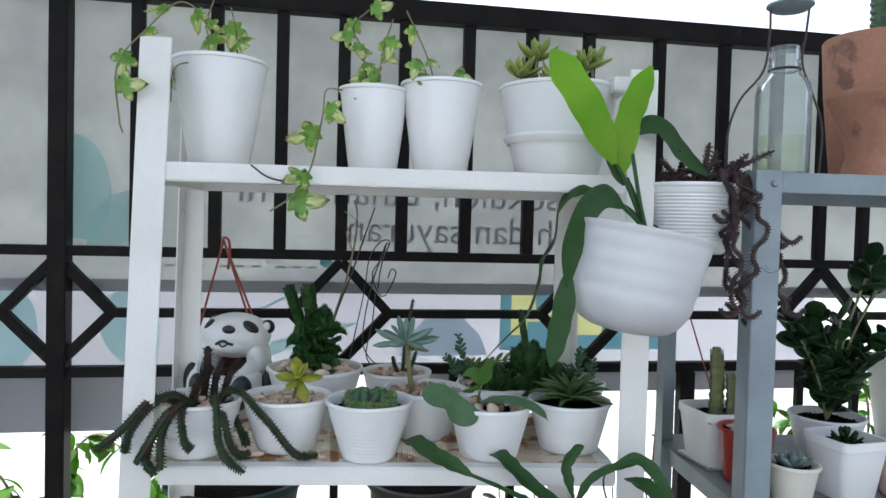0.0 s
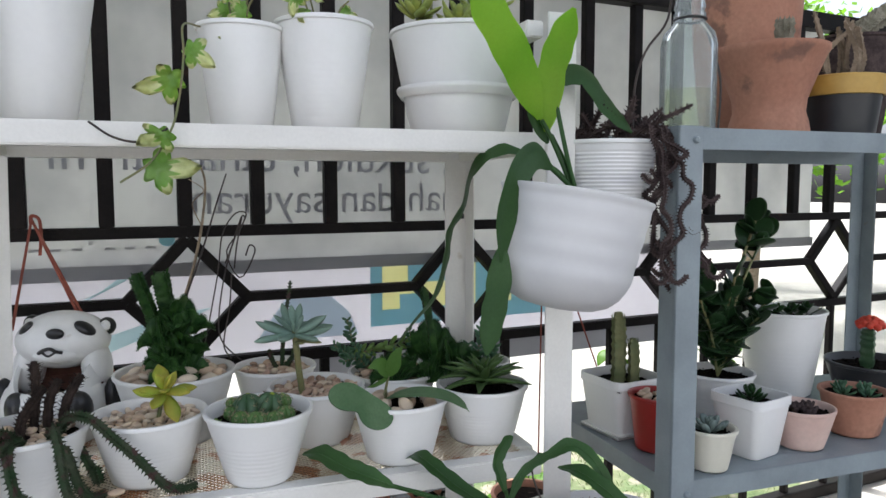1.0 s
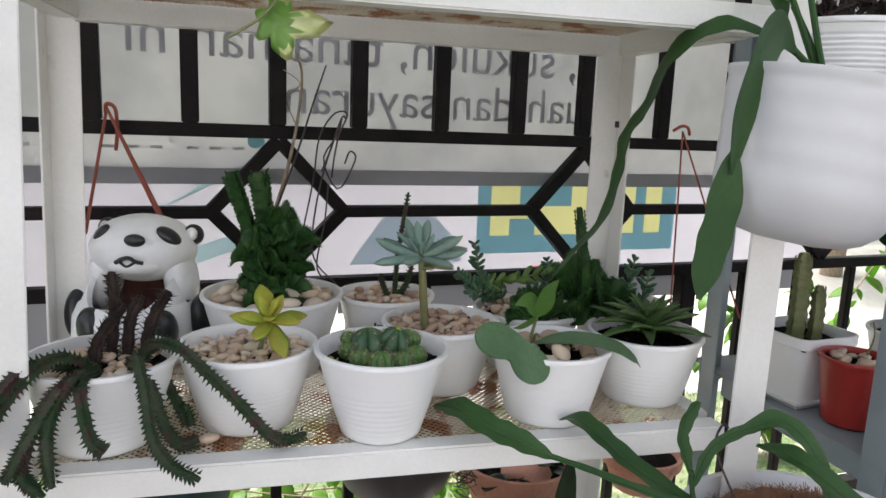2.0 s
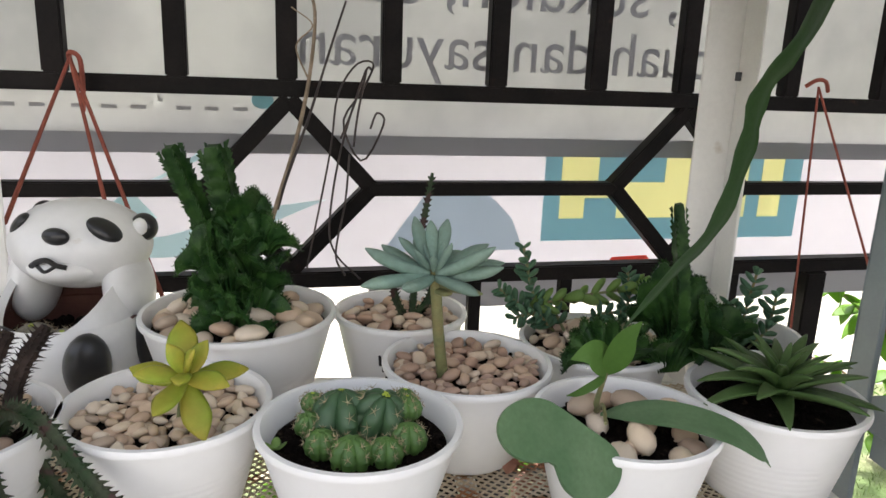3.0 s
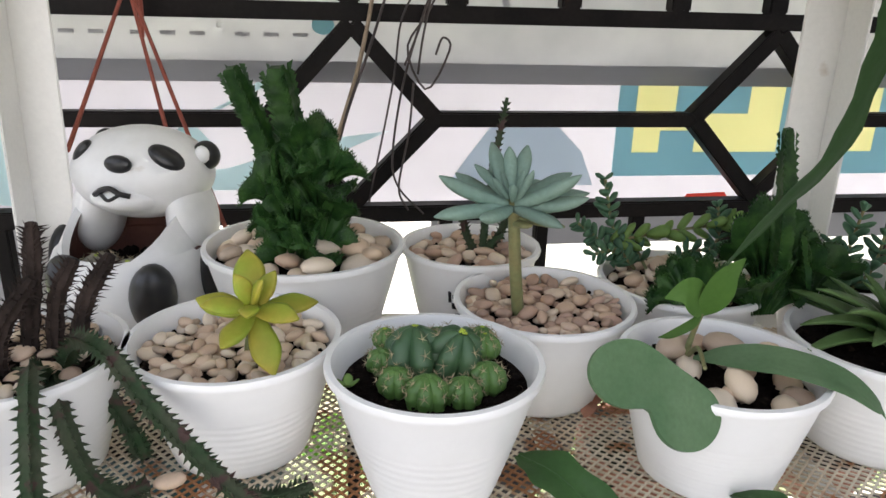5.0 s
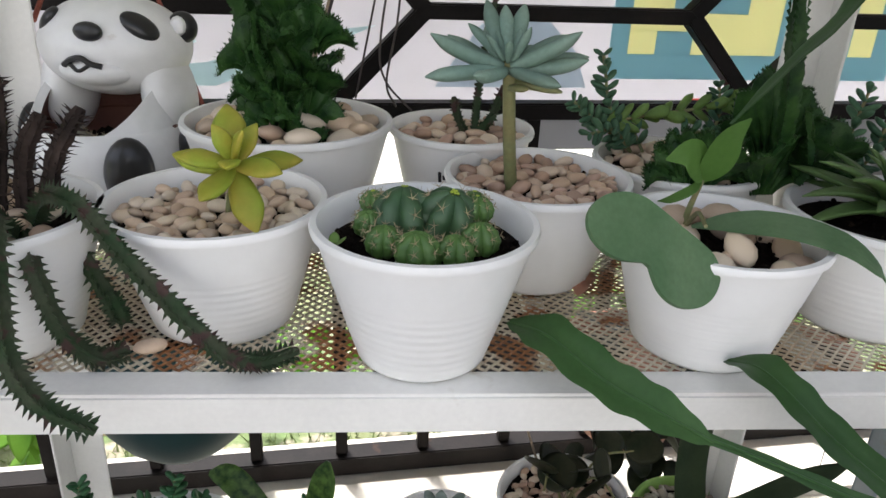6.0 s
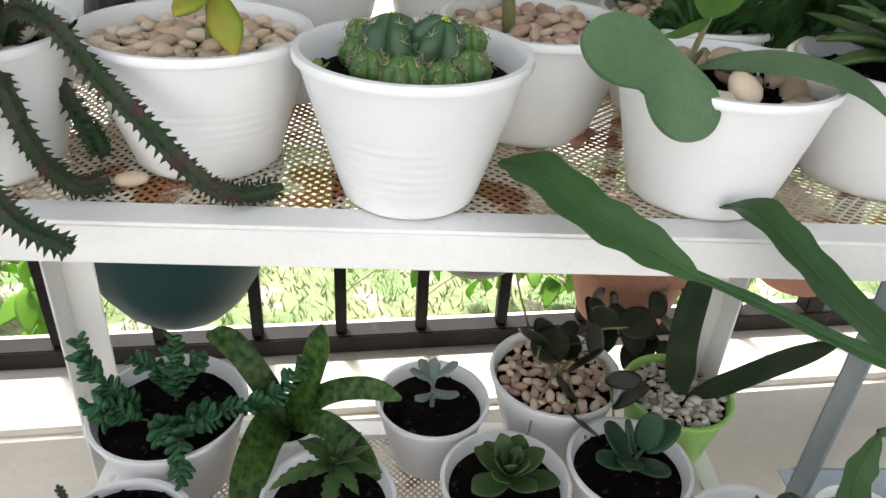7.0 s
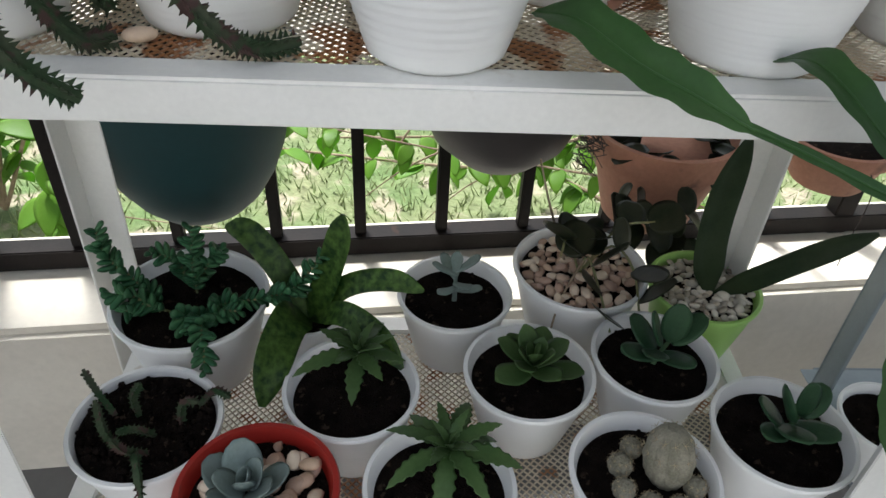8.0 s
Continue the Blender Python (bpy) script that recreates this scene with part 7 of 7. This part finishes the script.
for i in range(40):
    a = rr.uniform(-0.6, 0.9)
    p = Vector((0.098 * math.cos(a), -0.09 * abs(math.sin(a)) - 0.02, 0.06 + rr.uniform(-0.02, 0.02)))
    tube(bm, [p, p + Vector((rr.uniform(0, 0.02), rr.uniform(-0.01, 0.005), rr.uniform(-0.012, 0.006))), p + Vector((rr.uniform(0.01, 0.035), rr.uniform(-0.012, 0.005), rr.uniform(-0.03, 0.01)))], 0.0006, 4, 5)
part("root_tuft", bm, M_WIRE, e)["kind"] = "stuff"
e = hung("weathered terracotta pot with dark leaves hung on the fence", 0.275, 1.475, 0.452, [(0.001, 0.0), (0.058, 0.0), (0.062, 0.004), (0.088, 0.10), (0.098, 0.102), (0.102, 0.14), (0.094, 0.14), (0.086, 0.11), (0.001, 0.105)], M_TERRA)
lms = [leaf_mesh(0.055, 0.042, 0.002, -30, "round", M_COIN, 0.2)]
rr = random.Random(12)
for k in range(26):
    a = rr.uniform(0, 6.28)
    shared("leaf", lms[0], e, aim((0.06 * math.cos(a), 0.05 * math.sin(a) - 0.02, 0.12 + rr.uniform(0, 0.06)), rr.uniform(0, 360), rr.uniform(-50, 40), rr.uniform(0.6, 1.0)))
for k in range(24):
    shared("leaf", lms[0], e, aim((rr.uniform(-0.10, 0.04), -0.105 - rr.uniform(0, 0.02), rr.uniform(0.02, 0.12)), rr.uniform(180, 360), rr.uniform(-80, -20), rr.uniform(0.5, 0.85)))
e = hung("shallow terracotta pot with dark soil hung on the fence", 0.545, 1.515, 0.490, [(0.001, 0.0), (0.05, 0.0), (0.053, 0.004), (0.068, 0.05), (0.076, 0.052), (0.078, 0.072), (0.071, 0.072), (0.066, 0.055), (0.001, 0.05)], M_TERRA)
bm = bmesh.new()
lathe(bm, [(0.001, 0.062), (0.04, 0.063), (0.069, 0.056)], 30)
part("soil", bm, M_SOIL, e)
stem_part(e, [(0.01, -0.06, 0.06), (0.012, -0.09, 0.03), (0.008, -0.095, -0.04), (0.01, -0.094, -0.09)], 0.001, M_WIRE, "root")

# =========== twigs and wires on the fence ===========
e = thing("dry_twig", "bare dry twigs leaning on the fence", "twig", -0.13, 1.51, 0.95)
for pts, r, m in (([(-0.16, 1.515, 0.95), (-0.143, 1.52, 1.005), (-0.122, 1.525, 1.073), (-0.105, 1.53, 1.15), (-0.097, 1.53, 1.224), (-0.104, 1.53, 1.26)], 0.0032, M_TWIG), ([(-0.145, 1.52, 0.99), (-0.132, 1.52, 1.032), (-0.105, 1.525, 1.106), (-0.079, 1.53, 1.188), (-0.06, 1.53, 1.245)], 0.0022, M_WIRE), ([(-0.105, 1.53, 1.15), (-0.12, 1.53, 1.19), (-0.10, 1.53, 1.215), (-0.125, 1.53, 1.235)], 0.0012, M_TWIG)):
    bm = bmesh.new()
    tube(bm, local(e, pts), r, 7, None, 0.6)
    part("twig", bm, m, e)
e = thing("wire_coil", "thin dark wires looped over the fence rail", "wire", -0.05, 1.52, 1.0)
for pts in ([(-0.04, 1.535, 0.894), (-0.073, 1.53, 0.931), (-0.08, 1.53, 0.974), (-0.066, 1.53, 1.065), (-0.037, 1.53, 1.16), (-0.027, 1.54, 1.165)], [(-0.11, 1.535, 0.908), (-0.08, 1.53, 1.058), (-0.07, 1.53, 1.132), (-0.047, 1.53, 1.171), (-0.026, 1.53, 1.172), (-0.04, 1.53, 1.139), (-0.063, 1.53, 1.099), (-0.039, 1.53, 1.052), (-0.012, 1.53, 1.1), (-0.021, 1.53, 1.113), (-0.029, 1.53, 1.093)], [(-0.066, 1.528, 1.08), (-0.05, 1.528, 1.12), (-0.035, 1.528, 1.165), (-0.045, 1.528, 1.11), (-0.05, 1.528, 1.07)], [(-0.055, 1.53, 1.06), (-0.06, 1.53, 1.0), (-0.072, 1.53, 0.93), (-0.06, 1.53, 0.90)]):
    bm = bmesh.new()
    tube(bm, local(e, pts), 0.0014, 6, 40)
    part("wire", bm, M_WIRE, e)

# =========== garden outside ===========
GL = [leaf_mesh(0.085, 0.048, 0.0012, -25, "lance", M_GARDEN, 0.0, 0.12, n=8), leaf_mesh(0.07, 0.045, 0.0012, -40, "lance", M_GARDEN, 0.0, 0.15, n=8)]


def shrub(label, x, y, z, arcs, seed, step=0.05, size=1.0):
    e = thing("garden_shrub", label, "shrub", x, y, z, "garden shrubs")
    rr = random.Random(seed)
    for q in arcs:
        bm = bmesh.new()
        pts, fr = tube(bm, [Vector(v) for v in q], 0.006, 6, 24, 0.35)
        st = part("branch", bm, M_TWIG, e)
        run = 0.0
        for i in range(3, len(pts)):
            run += (pts[i] - pts[i - 1]).length
            if run > step * 0.75:
                run = 0.0
                for sd in range(2):
                    shared("leaf", rr.choice(GL), st, aim(pts[i], rr.uniform(0, 360), rr.uniform(-60, 10), size * rr.uniform(0.6, 1.15), rr.uniform(-30, 30)))
    return e


shrub("leafy green shrub in the sunny garden behind fence", 0.55, 2.05, -0.02, [((0, 0, 0), (-0.1, 0, 0.25), (-0.45, -0.12, 0.36), (-0.95, -0.15, 0.40)), ((0, 0, 0), (-0.1, 0.05, 0.18), (-0.4, 0.0, 0.26), (-0.8, -0.05, 0.28)), ((0, 0, 0), (0.02, 0, 0.35), (-0.2, -0.12, 0.45), (-0.5, -0.15, 0.44)), ((0, 0, 0), (0.1, 0, 0.3), (0.2, -0.1, 0.42), (0.3, -0.15, 0.45)), ((0, 0, 0), (-0.25, 0.1, 0.1), (-0.6, 0.05, 0.16), (-1.1, 0, 0.24)), ((0, 0, 0), (-0.15, -0.05, 0.28), (-0.3, -0.12, 0.32), (-0.42, -0.15, 0.24))], 1, 0.042, 0.9)
shrub("bushy green shrub in the garden behind fence", -1.05, 2.1, -0.02, [((0, 0, 0), (0.05, 0, 0.4), (0.2, -0.1, 0.62), (0.32, -0.15, 0.6)), ((0, 0, 0), (-0.05, 0, 0.4), (-0.2, -0.1, 0.7)), ((0, 0, 0), (0.1, 0.0, 0.5), (0.05, -0.05, 0.75)), ((0, 0, 0), (0.2, 0.0, 0.35), (0.4, 0.0, 0.45)), ((0, 0, 0), (-0.2, 0.0, 0.35), (-0.5, 0.0, 0.55))], 2, 0.04, 1.1)
shrub("green shrub in the garden beyond the grey rack", 1.7, 2.5, -0.02, [((0, 0, 0), (0.05, 0, 0.6), (-0.2, -0.1, 0.9)), ((0, 0, 0), (0.2, 0, 0.5), (0.4, 0, 0.8)), ((0, 0, 0), (-0.2, 0, 0.3), (-0.5, -0.1, 0.45)), ((0, 0, 0), (-0.1, 0, 0.4), (-0.4, -0.1, 0.65))], 3, 0.045, 1.1)


def hanging_branch(label, x, y, z, line, side, seed, size):
    """A thin branch close to the fence whose leaves hang in pairs, with bare side twigs."""
    e = thing("garden_branch", label, "branch", x, y, z, "garden branches")
    rr = random.Random(seed)
    bm = bmesh.new()
    pts, fr = tube(bm, [Vector(v) for v in line], 0.0042, 6, 40, 0.4)
    st = part("branch", bm, M_TWIG, e)
    for q in side:
        bm = bmesh.new()
        tube(bm, [Vector(v) for v in q], 0.0024, 5, 14, 0.3)
        part("twig", bm, M_TWIG, e)
    for i in range(9, len(pts), 2):
        for sd in (-1, 1):
            if rr.random() < 0.82:
                shared("leaf", rr.choice(GL), st, aim(pts[i], rr.uniform(200, 340), rr.uniform(-88, -50) if sd < 0 else rr.uniform(-40, 30), size * rr.uniform(0.65, 1.1), rr.uniform(-35, 35)))
    return e


hanging_branch("thin brown branch with hanging bright green leaves behind fence", 0.62, 1.86, -0.02, [(0, 0, 0), (-0.02, -0.01, 0.16), (-0.14, -0.02, 0.265), (-0.40, -0.02, 0.315), (-0.62, -0.03, 0.355), (-0.90, -0.05, 0.42)],
               [((-0.62, -0.03, 0.355), (-0.70, -0.02, 0.30), (-0.80, 0.0, 0.20)), ((-0.45, -0.02, 0.325), (-0.56, 0.0, 0.26), (-0.66, 0.02, 0.14)), ((-0.70, -0.03, 0.37), (-0.66, -0.02, 0.44), (-0.64, 0.0, 0.52)), ((-0.30, -0.02, 0.30), (-0.34, 0.0, 0.36), (-0.42, 0.02, 0.46))], 41, 0.85)
hanging_branch("thin branch with broad green leaves at the fence foot", -0.78, 1.80, -0.02, [(0, 0, 0), (0.03, -0.02, 0.20), (0.08, -0.04, 0.36), (0.16, -0.05, 0.50), (0.20, -0.05, 0.60)],
               [((0.06, -0.03, 0.30), (0.16, -0.02, 0.28), (0.30, 0.0, 0.20)), ((0.04, -0.02, 0.24), (0.18, 0.0, 0.20), (0.36, 0.02, 0.16))], 43, 1.1)


def tree(x, y, h, seed):
    e = thing("garden_tree", "leafy green tree in the garden", "tree", x, y, -0.03, "garden trees")
    rr = random.Random(seed)
    bm = bmesh.new()
    tube(bm, [(0, 0, 0), (0.06, 0, h * 0.3), (0.0, 0.05, h * 0.6)], 0.09, 10, 14, 0.6)
    ends = []
    for k in range(9):
        a = k * 2.4
        q = Vector((math.cos(a), math.sin(a), 0)) * h * rr.uniform(0.18, 0.34) + Vector((0, 0, h * rr.uniform(0.55, 0.95)))
        tube(bm, [(0, 0.03, h * 0.45), q * 0.5 + Vector((0, 0, h * 0.28)), q], 0.035, 6, 10, 0.3)
        ends.append(q)
    part("trunk", bm, M_TWIG, e)
    bm = bmesh.new()
    for q in ends:
        for _ in range(420):
            d = Vector((rr.gauss(0, 1), rr.gauss(0, 1), rr.gauss(0, 0.8))) * h * 0.085
            c = q + d
            u = Vector((rr.uniform(-1, 1), rr.uniform(-1, 1), rr.uniform(-1, 0.2))).normalized()
            s = u.cross(Vector((rr.uniform(-1, 1), rr.uniform(-1, 1), 1))).normalized()
            L = rr.uniform(0.07, 0.12)
            v = [bm.verts.new(c + p) for p in (u * 0, u * L * 0.5 + s * L * 0.28, u * L, u * L * 0.5 - s * L * 0.28)]
            bm.faces.new(v)
    part("crown", bm, M_GARDEN, e, "loose crown of small green leaves")["kind"] = "stuff"


tree(4.6, 5.4, 3.0, 3)
tree(6.5, 7.5, 3.6, 4)
bm = bmesh.new()
rr = random.Random(55)
for i in range(15000):
    x, y = rr.uniform(-2.0, 2.4), 1.80 + 1.3 * rr.random()
    L = rr.uniform(0.012, 0.034)
    a = rr.uniform(0, 6.28)
    w = Vector((math.cos(a), math.sin(a), 0)) * 0.0032
    b = Vector((x, y, -0.03))
    bm.faces.new([bm.verts.new(p) for p in (b - w, b + w, b + Vector((rr.uniform(-0.03, 0.03), rr.uniform(-0.03, 0.03), L + 0.012)))])
tagged(part("grass", bm, M_BLADE, smooth=False), "short sunlit grass blades outside the fence", "grass", kind="stuff")
